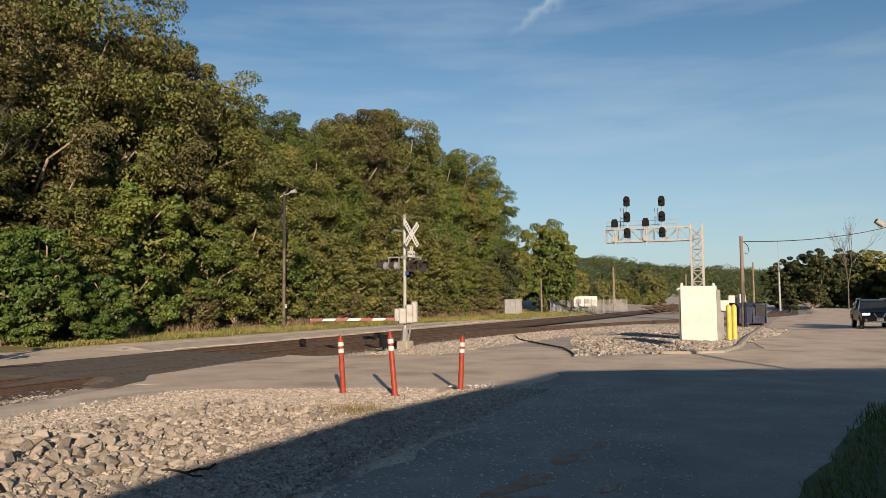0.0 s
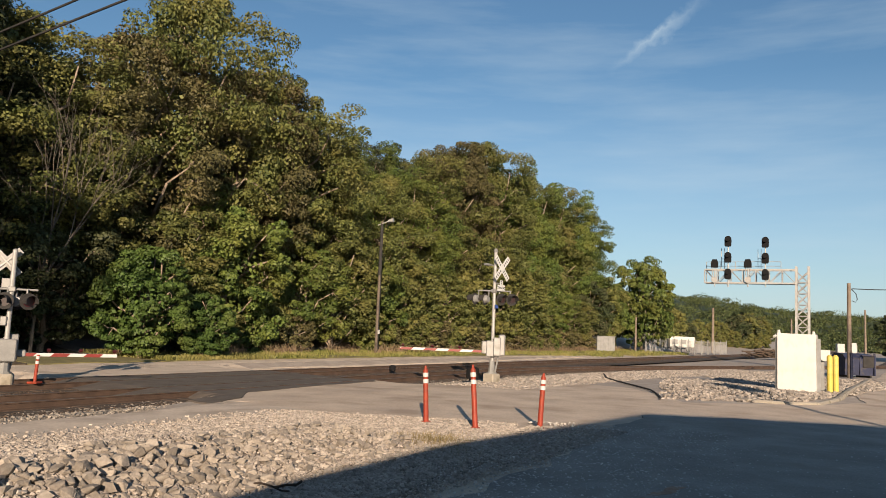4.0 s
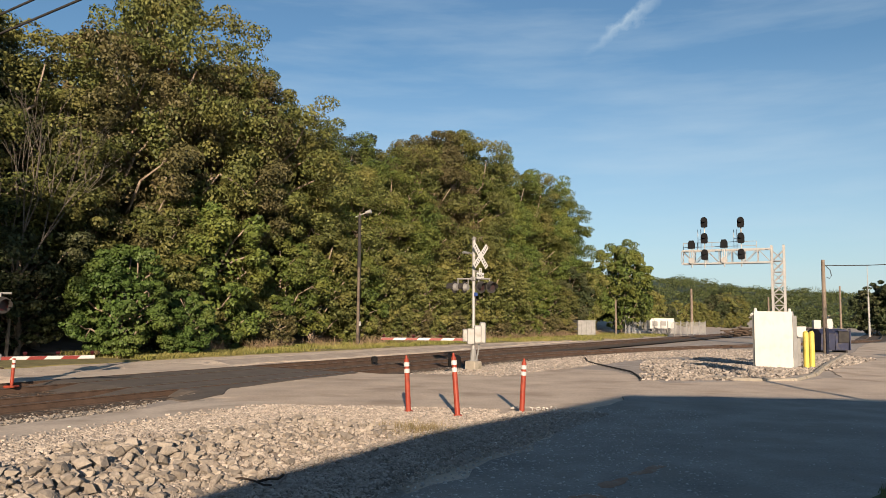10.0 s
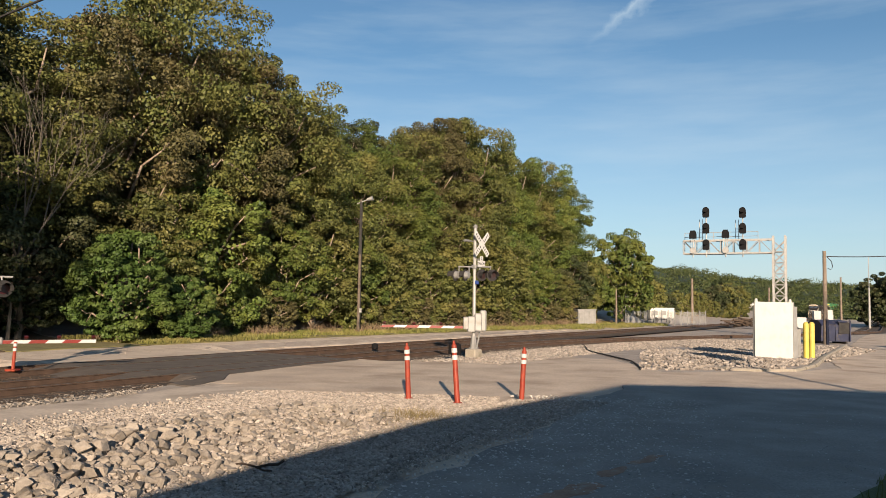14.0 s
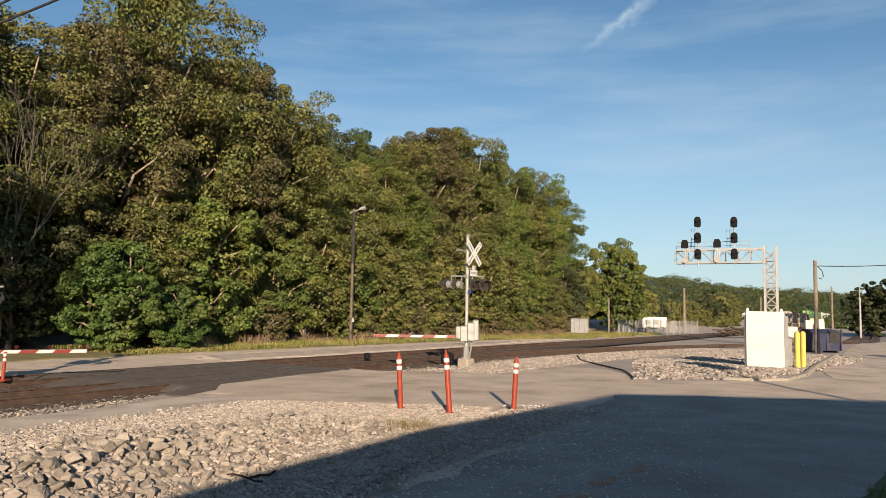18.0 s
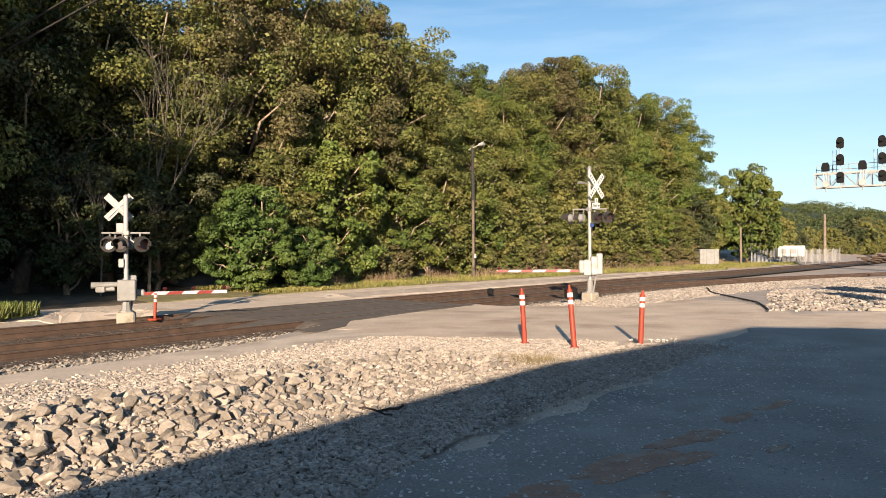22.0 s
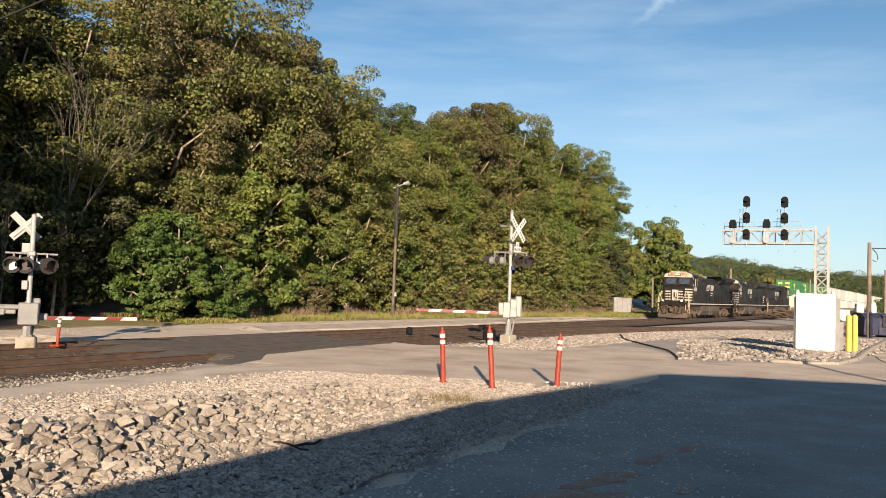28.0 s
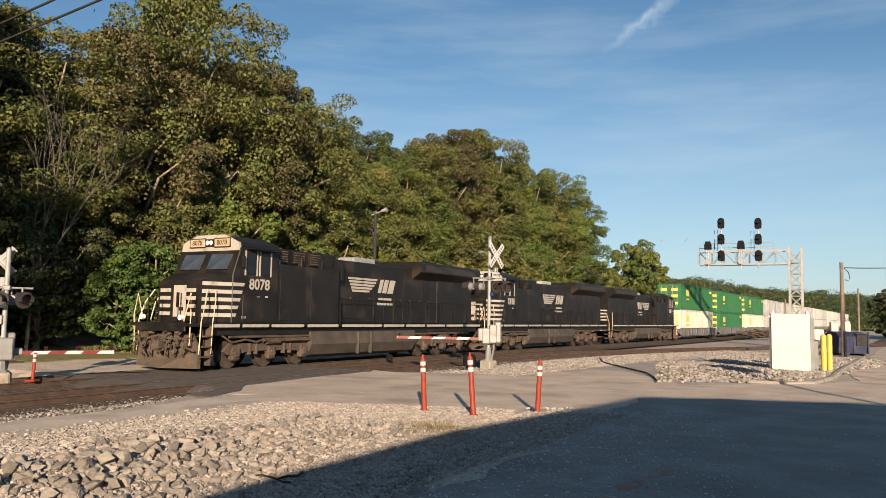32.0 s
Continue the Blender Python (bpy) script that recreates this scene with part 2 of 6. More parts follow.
M["soil"] = mat("red_soil", (0.246, 0.14, 0.0896), (0.381, 0.23, 0.151), 3, 0.95, bump=0.5, fine=30, spots=(0.336, 0.269, 0.213), spot_scale=5)
M["concrete"] = mat("pale_concrete", (0.26, 0.231, 0.189), (0.364, 0.325, 0.264), 3, 0.9, bump=0.3, fine=50, spots=(0.182, 0.157, 0.115), spot_scale=2)
M["rail"] = mat("rusty_rail", (0.045, 0.027, 0.018), (0.1, 0.062, 0.042), 3, 0.75, bump=0.3)
M["rail_top"] = mat("worn_rail_head", (0.3, 0.26, 0.22), (0.46, 0.41, 0.35), 2, 0.4, metal=0.9, bump=0.05)
M["tie"] = mat("weathered_tie", (0.0286, 0.0181, 0.0129), (0.0808, 0.0571, 0.0405), 4, 0.95, bump=0.6, fine=25, rand=0.3)
M["bark"] = mat("bark", (0.145, 0.109, 0.0798), (0.348, 0.275, 0.21), 3, 0.95, bump=0.9, fine=14)
M["bare"] = mat("bare_grey_wood", (0.08, 0.066, 0.054), (0.15, 0.128, 0.106), 3, 0.9, bump=0.4)
M["pole_wood"] = mat("weathered_pole", (0.12, 0.0896, 0.066), (0.252, 0.204, 0.162), 2, 0.9, bump=0.5, fine=20)
M["pole_dark"] = mat("dark_creosoted_pole", (0.0589, 0.0471, 0.0377), (0.177, 0.141, 0.112), 2, 0.9, bump=0.5, fine=20)
M["galv"] = mat("galvanised_steel", (0.279, 0.276, 0.269), (0.39, 0.384, 0.373), 4, 0.55, metal=0.25, bump=0.1)
M["silver"] = mat("aluminium_paint", (0.19, 0.188, 0.183), (0.28, 0.277, 0.269), 3, 0.5, metal=0.2, bump=0.08, spots=(0.168, 0.157, 0.14), spot_scale=2.5)
M["white"] = mat("white_paint", (0.5, 0.49, 0.455), (0.56, 0.55, 0.52), 1.4, 0.6, bump=0.08, spots=(0.5, 0.48, 0.42), spot_scale=2.6)
M["sheet_white"] = mat("reflective_white", (0.469, 0.469, 0.456), (0.532, 0.532, 0.519), 6, 0.5, bump=0.05)
M["sheet_red"] = mat("reflective_red", (0.151, 0.0126, 0.009), (0.209, 0.0216, 0.0144), 6, 0.5, bump=0.05)
M["orange"] = mat("faded_orange_plastic", (0.223, 0.0251, 0.0112), (0.312, 0.0446, 0.0167), 4, 0.6, bump=0.1, spots=(0.167, 0.0335, 0.0167), spot_scale=5)
M["yellow"] = mat("yellow_paint", (0.533, 0.407, 0.0592), (0.622, 0.496, 0.118), 2, 0.55, bump=0.1, spots=(0.407, 0.326, 0.0888), spot_scale=3)
M["black"] = mat("black_paint", (0.0084, 0.0084, 0.0091), (0.021, 0.0203, 0.0196), 4, 0.5, bump=0.1)
M["head_black"] = mat("matt_black_signal_paint", (0.006, 0.006, 0.007), (0.012, 0.012, 0.013), 4, 0.9, bump=0.1, spec=0.2)
M["black_dull"] = mat("dull_black", (0.014, 0.013, 0.013), (0.035, 0.032, 0.03), 4, 0.85, bump=0.3)
M["grey_steel"] = mat("grey_painted_steel", (0.192, 0.192, 0.188), (0.272, 0.268, 0.26), 3, 0.6, bump=0.1)
M["navy"] = mat("navy_paint", (0.009, 0.012, 0.033), (0.024, 0.03, 0.072), 2, 0.6, bump=0.2, spots=(0.06, 0.054, 0.054), spot_scale=3)
M["lens_red"] = mat("red_lens", (0.03, 0.0036, 0.0036), (0.054, 0.006, 0.006), 3, 0.3, bump=0.0)
M["lens_dark"] = mat("dark_lens", (0.02, 0.012, 0.012), (0.035, 0.02, 0.02), 3, 0.3, bump=0.0)
# pale colour painted in for sun reflected by the lens
M["lens_glint"] = mat("pale_lens", (0.4, 0.37, 0.33), (0.55, 0.5, 0.45), 3, 0.3, bump=0.0)
M["grey_mark"] = mat("weathered_lettering", (0.06, 0.058, 0.055), (0.14, 0.135, 0.13), 12, 0.7, bump=0.0)
M["blue_tag"] = mat("blue_enamel", (0.02, 0.05, 0.2), (0.04, 0.08, 0.3), 3, 0.5, bump=0.0)
M["leaf"] = leaf_mat("leaves_olive", (0.054, 0.0698, 0.0198), (0.142, 0.156, 0.0437), (0.189, 0.169, 0.0502))
M["leaf_green"] = leaf_mat("leaves_green", (0.0413, 0.0691, 0.0151), (0.118, 0.159, 0.0355), (0.166, 0.171, 0.0388))
M["leaf_bush"] = leaf_mat("leaves_bush", (0.0248, 0.0498, 0.0109), (0.0708, 0.114, 0.0256), (0.0996, 0.123, 0.0279))
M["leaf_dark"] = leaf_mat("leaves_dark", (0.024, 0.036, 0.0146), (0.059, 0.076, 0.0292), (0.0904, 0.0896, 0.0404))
M["leaf_brown"] = leaf_mat("leaves_browning", (0.0566, 0.0544, 0.0221), (0.127, 0.116, 0.0457), (0.149, 0.116, 0.0544))
M["leaf_far"] = leaf_mat("distant_foliage", (0.0253, 0.0403, 0.0152), (0.0753, 0.0984, 0.0328), (0.0943, 0.1, 0.0378))
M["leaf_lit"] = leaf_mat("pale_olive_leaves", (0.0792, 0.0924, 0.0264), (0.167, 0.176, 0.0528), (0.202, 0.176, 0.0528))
M["grass"] = leaf_mat("grass_blades", (0.08, 0.095, 0.022), (0.19, 0.19, 0.05), (0.26, 0.22, 0.08))
M["grass_green"] = leaf_mat("green_grass_blades", (0.0508, 0.087, 0.0174), (0.116, 0.16, 0.0362), (0.174, 0.174, 0.058))
M["straw"] = leaf_mat("straw_blades", (0.132, 0.102, 0.048), (0.24, 0.192, 0.102), (0.27, 0.216, 0.12))
M["grass_soil"] = mat("grassy_soil", (0.11, 0.1, 0.035), (0.27, 0.23, 0.1), 2.0, 0.95, bump=0.6, fine=20)
M["turf"] = mat("dark_turf", (0.039, 0.0585, 0.0156), (0.091, 0.111, 0.0325), 3, 0.95, bump=0.6, fine=25)
M["forest_floor"] = mat("leaf_litter", (0.05, 0.035, 0.02), (0.14, 0.1, 0.06), 2, 0.95, bump=0.6)
M["brick_wall"] = mat("plain_wall", (0.3, 0.26, 0.22), (0.4, 0.35, 0.3), 1, 0.9, bump=0.2)
M["roofing"] = mat("grey_shingle", (0.07, 0.065, 0.06), (0.14, 0.13, 0.12), 4, 0.9, bump=0.3)


# ---- builders ----
def part(name, bm, material, parent=None, label="", smooth=False):
    me = bpy.data.meshes.new(name)
    bm.to_mesh(me)
    bm.free()
    if material:
        me.materials.append(material)
    if smooth:
        me.polygons.foreach_set("use_smooth", [True] * len(me.polygons))
    ob = new(name, me)
    ob.parent = parent
    if label:
        ob["label"] = label
    return ob


def raw(name, verts, faces, material, parent=None, smooth=False):
    me = bpy.data.meshes.new(name)
    me.from_pydata(verts, [], faces)
    me.materials.append(material)
    if smooth:
        me.polygons.foreach_set("use_smooth", [True] * len(me.polygons))
    ob = new(name, me)
    ob.parent = parent
    return ob


def quads(name, corners, material, parent=None):
    """A mesh of loose quads from an array of shape (n, 4, 3)."""
    n = len(corners)
    me = bpy.data.meshes.new(name)
    me.vertices.add(4 * n)
    me.vertices.foreach_set("co", np.asarray(corners, dtype=np.float32).ravel())
    me.loops.add(4 * n)
    me.loops.foreach_set("vertex_index", np.arange(4 * n, dtype=np.int32))
    me.polygons.add(n)
    me.polygons.foreach_set("loop_start", np.arange(0, 4 * n, 4, dtype=np.int32))
    me.update(calc_edges=True)
    me.materials.append(material)
    ob = new(name, me)
    ob.parent = parent
    return ob


def thing(name, label, category, m=None, group="", kind=""):
    ob = new(name)
    if m is not None:
        ob.matrix_world = m
    return tagged(ob, label, category, group, kind)


def box(bm, cx, cy, cz, sx, sy, sz, bevel=0.0, m=None):
    r = bmesh.ops.create_cube(bm, size=1.0, matrix=(m or Matrix()) @ Matrix.Translation((cx, cy, cz)) @ Matrix.Diagonal((sx, sy, sz, 1)))
    if bevel:
        edges = list({e for v in r["verts"] for e in v.link_edges})
        bmesh.ops.bevel(bm, geom=edges, offset=bevel, segments=1, affect="EDGES", profile=0.5)
    return bm


def boxes(*rows, bevel=0.0):
    bm = bmesh.new()
    for row in rows:
        box(bm, *row, bevel=bevel)
    return bm


def rod(bm, a, b, r, r2=None, seg=8):
    """A straight rod from a to b."""
    a, b = Vector(a), Vector(b)
    d = b - a
    m = Matrix.Translation((a + b) / 2) @ d.to_track_quat("Z", "Y").to_matrix().to_4x4()
    bmesh.ops.create_cone(bm, cap_ends=True, segments=seg, radius1=r, radius2=r if r2 is None else r2, depth=d.length, matrix=m)
    return bm


def rods(*rows, seg=8):
    bm = bmesh.new()
    for row in rows:
        rod(bm, *row, seg=seg)
    return bm


def pipe(bm, pts, r, seg=6):
    """A bent tube of one piece along points."""
    pts = [Vector(p) for p in pts]
    rings = []
    for k, p in enumerate(pts):
        d = (pts[min(k + 1, len(pts) - 1)] - pts[max(k - 1, 0)]).normalized()
        u = d.cross(Vector((0.31, 0.2, 0.93)) if abs(d.z) < 0.9 else Vector((1, 0.1, 0))).normalized()
        w = d.cross(u)
        rings.append([bm.verts.new(p + (u * math.cos(6.2832 * j / seg) + w * math.sin(6.2832 * j / seg)) * r) for j in range(seg)])
    for a, b in zip(rings, rings[1:]):
        for j in range(seg):
            bm.faces.new((a[j], a[(j + 1) % seg], b[(j + 1) % seg], b[j]))
    bm.faces.new(rings[0][::-1])
    bm.faces.new(rings[-1])
    return bm


def prism(bm, outline, axis, lo, hi):
    """Extrudes a closed outline of pairs along an axis ('x', 'y' or 'z')."""
    def at(p, w):
        return {"x": (w, p[0], p[1]), "y": (p[0], w, p[1]), "z": (p[0], p[1], w)}[axis]
    a = [bm.verts.new(at(p, lo)) for p in outline]
    b = [bm.verts.new(at(p, hi)) for p in outline]
    n = len(outline)
    bm.faces.new(a)
    bm.faces.new(b[::-1])
    for i in range(n):
        bm.faces.new((a[i], b[i], b[(i + 1) % n], a[(i + 1) % n]))
    bmesh.ops.recalc_face_normals(bm, faces=bm.faces[:])
    return bm


def letters(text, size, material, parent, m, depth=0.006):
    """Raised lettering in Blender's own font, turned into a mesh."""
    cu = bpy.data.curves.new("lettering", "FONT")
    cu.body, cu.size, cu.extrude, cu.align_x, cu.align_y = text, size, depth, "CENTER", "CENTER"
    cu.resolution_u = 3
    cu.offset = 0.012 if size > 0.4 else 0.0
    tmp = bpy.data.objects.new("lettering", cu)
    scene.collection.objects.link(tmp)
    bpy.context.view_layer.update()
    me = bpy.data.meshes.new_from_object(tmp.evaluated_get(bpy.context.evaluated_depsgraph_get()))
    bpy.data.objects.remove(tmp)
    me.materials.clear()
    me.materials.append(material)
    ob = new("lettering", me)
    ob.parent = parent
    ob.matrix_local = m
    return ob


# ---- the railway's line: s metres along the main track, o metres to its near side ----
TX, TY, TH, TK = -13.355, 24.14, 1.1848, -0.0009


def line(s, o=0.0, z=0.0):
    k = min(s, 40.0)
    a, h = TH + TK * k / 2, TH + TK * k
    x, y = TX + k * math.cos(a), TY + k * math.sin(a)
    x, y = x + (s - k) * math.cos(h), y + (s - k) * math.sin(h)
    return Vector((x + o * math.sin(h), y - o * math.cos(h), z))


def heading(s):
    return TH + TK * min(s, 40.0)


def smooth(a, b, v):
    t = min(1.0, max(0.0, (v - a) / (b - a)))
    return t * t * (3 - 2 * t)


def siding(s):
    """Offset of the near track, which leaves the main past a turnout."""
    return 3.95 + 17.0 * smooth(18.0, 93.0, s)


def side(x, y):
    """Rough s and o of a ground place."""
    s = 0.0
    for _ in range(6):
        p, h = line(s), heading(s)
        s += (x - p.x) * math.cos(h) + (y - p.y) * math.sin(h)
    p, h = line(s), heading(s)
    return s, (x - p.x) * math.sin(h) - (y - p.y) * math.cos(h)


def bank_side(x, y):
    """Metres behind the toe of the rubble bank."""
    return -0.924 * (x + 4.65) + 0.382 * (y - 5.0)


def rubble_bank(x, y):
    """A low bank of rubble that falls steeply to the road and gently to the lane."""
    d = bank_side(x, y)
    if not -0.3 < d < 6.0 or not -2.0 < y < 15.5:
        return 0.0
    return 0.42 * smooth(-0.15, 1.25, d) * (1 - smooth(1.9, 4.6, d)) * (1 - smooth(10.8, 14.5, y)) * smooth(-2.0, 3.0, y) * (1 + 0.25 * noise.noise((x * 0.8, y * 0.8, 5)))


def ground_z(x, y):
    s, o = side(x, y)
    far = siding(s) + 3.4
    bed = smooth(-4.5, -2.8, o) * (1 - smooth(far - 1.2, far + 0.6, o))
    bank = smooth(-11.0, -22.0, o) * min(6.0, max(0.0, (-o - 11) * 0.22)) * smooth(-2, 14, s)
    heap = rubble_bank(x, y) + 0.22 * math.exp(-(((x - 7.5) / 2.6) ** 2 + ((y - 31.5) / 4.5) ** 2))
    beside = smooth(siding(s) + 1.2, siding(s) + 2.2, o)
    ramp = smooth(-2.4, -1.7, s) * (1 - beside) + smooth(-6.5, -2.2, s) * beside
    bed *= 1 - 0.88 * ramp * (1 - smooth(7.0, 7.8, s))
    return -0.36 * bed + bank + heap + 0.02 * noise.noise((x * 0.7, y * 0.7, 0)) * (1 - bed)


# ---- setting: ground ----
def sheet(name, xs, ys, material, lift=0.0, keep=None):
    verts, faces, ids = [], [], {}
    for j, y in enumerate(ys):
        for i, x in enumerate(xs):
            ids[i, j] = len(verts)
            d = bank_side(x, y)
            under_bed = 0.07 * smooth(-0.8, -0.3, d) * (1 - smooth(2.6, 3.4, d)) if 4.0 < y < 15.5 else 0.0
            verts.append((x, y, ground_z(x, y) + lift - under_bed))
    for j in range(len(ys) - 1):
        for i in range(len(xs) - 1):
            faces.append((ids[i, j], ids[i + 1, j], ids[i + 1, j + 1], ids[i, j + 1]))
    return raw(name, verts, faces, material, smooth=True)


def steps(lo, hi, fine_lo, fine_hi, d, grow=1.35):
    mid = list(np.arange(fine_lo, fine_hi + 1e-6, d))
    up, g = [], d
    while (up[-1] if up else fine_hi) < hi:
        g *= grow
        up.append((up[-1] if up else fine_hi) + g)
    down, g = [], d
    while (down[-1] if down else fine_lo) > lo:
        g *= grow
        down.append((down[-1] if down else fine_lo) - g)
    return [float(v) for v in down[::-1] + mid + up]


tagged(sheet("ground", sorted(steps(-2500, 2500, -30, 42, 0.8) + [-11.2 + 0.8 * k for k in range(14)]), sorted(steps(-1500, 3000, -6, 96, 0.8) + [2.4 + 0.8 * k for k in range(17)]), M["gravel"]), "pale grey gravel and dusty earth ground", "ground", kind="structure")


def patch(name, outline, material, lift, label, category, rough_edge=0.25, step=0.6, fine=1.6):
    """A flat piece of surface with an uneven edge, laid over the ground: outline in ground places."""
    pts = []
    n = len(outline)
    for i in range(n):
        a, b = Vector(outline[i]), Vector(outline[(i + 1) % n])
        k = max(1, int((b - a).length / step))
        for j in range(k):
            p = a.lerp(b, j / k)
            w = Vector((noise.noise((p.x * 0.9, p.y * 0.9, 3)), noise.noise((p.x * 0.9, p.y * 0.9, 7)))) * rough_edge
            pts.append(p + w)
    bm = bmesh.new()
    f = bm.faces.new([bm.verts.new((p.x, p.y, 0)) for p in pts])
    bmesh.ops.triangulate(bm, faces=[f])
    for _ in range(6):
        long_edges = [e for e in bm.edges if e.calc_length() > fine]
        if long_edges:
            bmesh.ops.subdivide_edges(bm, edges=long_edges, cuts=1)
            bmesh.ops.triangulate(bm, faces=bm.faces[:])
    for v in bm.verts:
        v.co.z = ground_z(v.co.x, v.co.y) + lift
    bmesh.ops.recalc_face_normals(bm, faces=bm.faces[:])
    for f in bm.faces:
        if f.normal.z < 0:
            f.normal_flip()
    for e in [e for e in bm.edges if len(e.link_faces) == 1]:
        a, b = e.verts
        lows = [bm.verts.new((v.co.x, v.co.y, v.co.z - lift - 0.06)) for v in (b, a)]
        bm.faces.new((a, b, *lows))
    return tagged(part(name, bm, material, smooth=False), label, category, kind="structure")


def track_xy(s, o):
    p = line(s, o)
    return p.x, p.y


road = patch("road", [(14, -30), (60, -30), (40, 40), (72, 140), (66, 143), (30, 72), (20.2, 50.5), (13.5, 36), (11.2, 29), (8.6, 26.3), (4.4, 25.4), (3.4, 31), (0.5, 33), (-2.5, 29.5),
               track_xy(7.2, 7.2), track_xy(7.0, 4.86), track_xy(-1.6, 4.86), track_xy(-3.0, 7.0), (-6.2, 18.5), (-3, 17.5), (-0.5, 17.6), (1.2, 15.6), (0.6, 12), (-0.8, 9), (-2.0, 6), (-2.6, 3), (-3, -30)],
      M["asphalt"], 0.02, "worn pale asphalt road with dusty patches", "road")
# the road's ragged edge dips under the rubble
for v in road.data.vertices:
    d = bank_side(v.co.x, v.co.y)
    if 2.0 < v.co.y < 15.0 and -1.0 < d < 8.0:
        v.co.z -= 0.3 * smooth(-1.0, -0.4, d)
patch("gravel_lane", [track_xy(-3, 7.2), track_xy(-8, 7.3), track_xy(-30, 7.3), track_xy(-40, 11.5), track_xy(-14, 10.2), (-8.6, 9.6), (-7.8, 11.4), (-6.9, 14.7), (-5.4, 17.4)],
      M["lane"], 0.026, "pale compacted dust lane beside the railway", "lane", 0.25, 0.6, 0.8)
# dark sheet under the stones that paints the shade in the gaps between them
patch("rubble_bed", [(-9.0, 3), (-9.2, 8), (-8.4, 10.4), (-7.2, 13), (-5.9, 16.6), (-3, 17.2), (-0.4, 17.3), (-0.6, 13), (-1.7, 9), (-2.9, 6), (-3.5, 3)], M["gap_shade"], 0.02, "fine grit under the loose stones, darkened for shade in the gaps", "gravel", 0.2, 0.4, 0.42)
patch("far_lane", [track_xy(-12, -4.4), track_xy(-5, -3.8), track_xy(-2.6, -0.9), track_xy(6.6, -0.9), track_xy(10, -3.6), track_xy(34, -3.6), track_xy(60, -4), track_xy(60, -5.2), track_xy(34, -6.2), track_xy(12, -6.4), track_xy(2, -6.1), track_xy(-4, -5.9), track_xy(-12, -5.0)],
      M["lane"], 0.03, "pale gravel lane beyond the railway", "lane")
# dark soil whose colour also carries the shade at the road's mouth
patch("wood_road", [track_xy(-60, -5.0), track_xy(-12, -5.1), track_xy(-4, -6.0), track_xy(0.5, -6.4), (-19.5, 28.6), (-22, 36), (-50, 52), (-75, 30), (-60, -5)], M["forest_floor"], 0.034, "dark earth and leaf litter with the trees' shade in its colour", "soil")
patch("grass_verge", [track_xy(0.5, -6.3), track_xy(12, -6.6), track_xy(34, -6.4), track_xy(62, -4.2), track_xy(92, -4), track_xy(92, -16), track_xy(50, -14), track_xy(20, -13), track_xy(3, -12)],
      M["grass_soil"], 0.05, "dry yellow-green grass verge", "grass")
# follows the building's shadow; its darker colour adds to the shade there
patch("near_road", [(-2.6, 6), (-1.2, 9), (0.3, 13), (1.0, 16.4), (2.6, 20.2), (6, 20.6), (10, 20), (14, 19.5), (14.5, -3.5), (-3.2, -3.5), (-3.2, 3)], M["shade_asphalt"], 0.06, "grey asphalt darkened for the building's shade, scattered with grit", "road", 0.5, 0.6, 1.0)
patch("turf_corner", [(1.35, 5.2), (2.4, 7.1), (3.5, 8.8), (5.0, 11), (7.2, 14), (14, 14), (14, -1.5), (1.35, -1.5)], M["turf"], 0.08, "shaded dark green turf", "grass", 0.15)
def blot(name, cx, cy, rx, ry, turn, material, lift, label, category, seed):
    """A ragged stain on the ground."""
    pts = []
    for k in range(40):
        w = 6.283 * k / 40
        r = 1 + 0.55 * noise.noise((math.cos(w) * 1.6 + seed, math.sin(w) * 1.6, seed)) + 0.3 * noise.noise((math.cos(w) * 5 + seed, math.sin(w) * 5, 2))
        x, y = rx * r * math.cos(w), ry * r * math.sin(w)
        pts.append((cx + x * math.cos(turn) - y * math.sin(turn), cy + x * math.sin(turn) + y * math.cos(turn)))
    patch(name, pts, material, lift, label, category, 0.1, 0.12, 0.4)


for k, (x, y, rx, ry) in enumerate(((-1.75, 5.0, 0.75, 0.22), (-1.0, 6.1, 0.7, 0.2), (-0.2, 7.25, 0.75, 0.22), (0.35, 8.4, 0.6, 0.17), (0.25, 7.5, 0.35, 0.12), (-0.1, 6.2, 0.25, 0.1), (0.95, 9.5, 0.35, 0.1), (1.5, 10.4, 0.4, 0.09), (1.15, 8.1, 0.2, 0.06), (-2.6, 3.9, 0.7, 0.25))):
    blot("soil_patch", x, y, rx, ry, 0.95, M["soil"], 0.064, "reddish-brown soil stain on the asphalt", "soil", k * 3.7)


# ---- setting: the two tracks ----
def ribbon(name, offset, lo, hi, ds, profile, material, kind_label, smooth_it=False, parent=None):
    """Extrudes a profile of (o, z) pairs along the line."""
    verts, faces = [], []
    ss = np.arange(lo, hi + 1e-6, ds)
    n = len(profile)
    for s in ss:
        for o, z in profile:
            verts.append(line(float(s), offset(float(s)) + o, z))
    for i in range(len(ss) - 1):
        for j in range(n - 1):
            a = i * n + j
            faces.append((a, a + n, a + n + 1, a + 1))
    ob = raw(name, verts, faces, material, smooth=smooth_it, parent=parent)
    if kind_label:
        tagged(ob, kind_label[0], kind_label[1], kind="structure")
    return ob


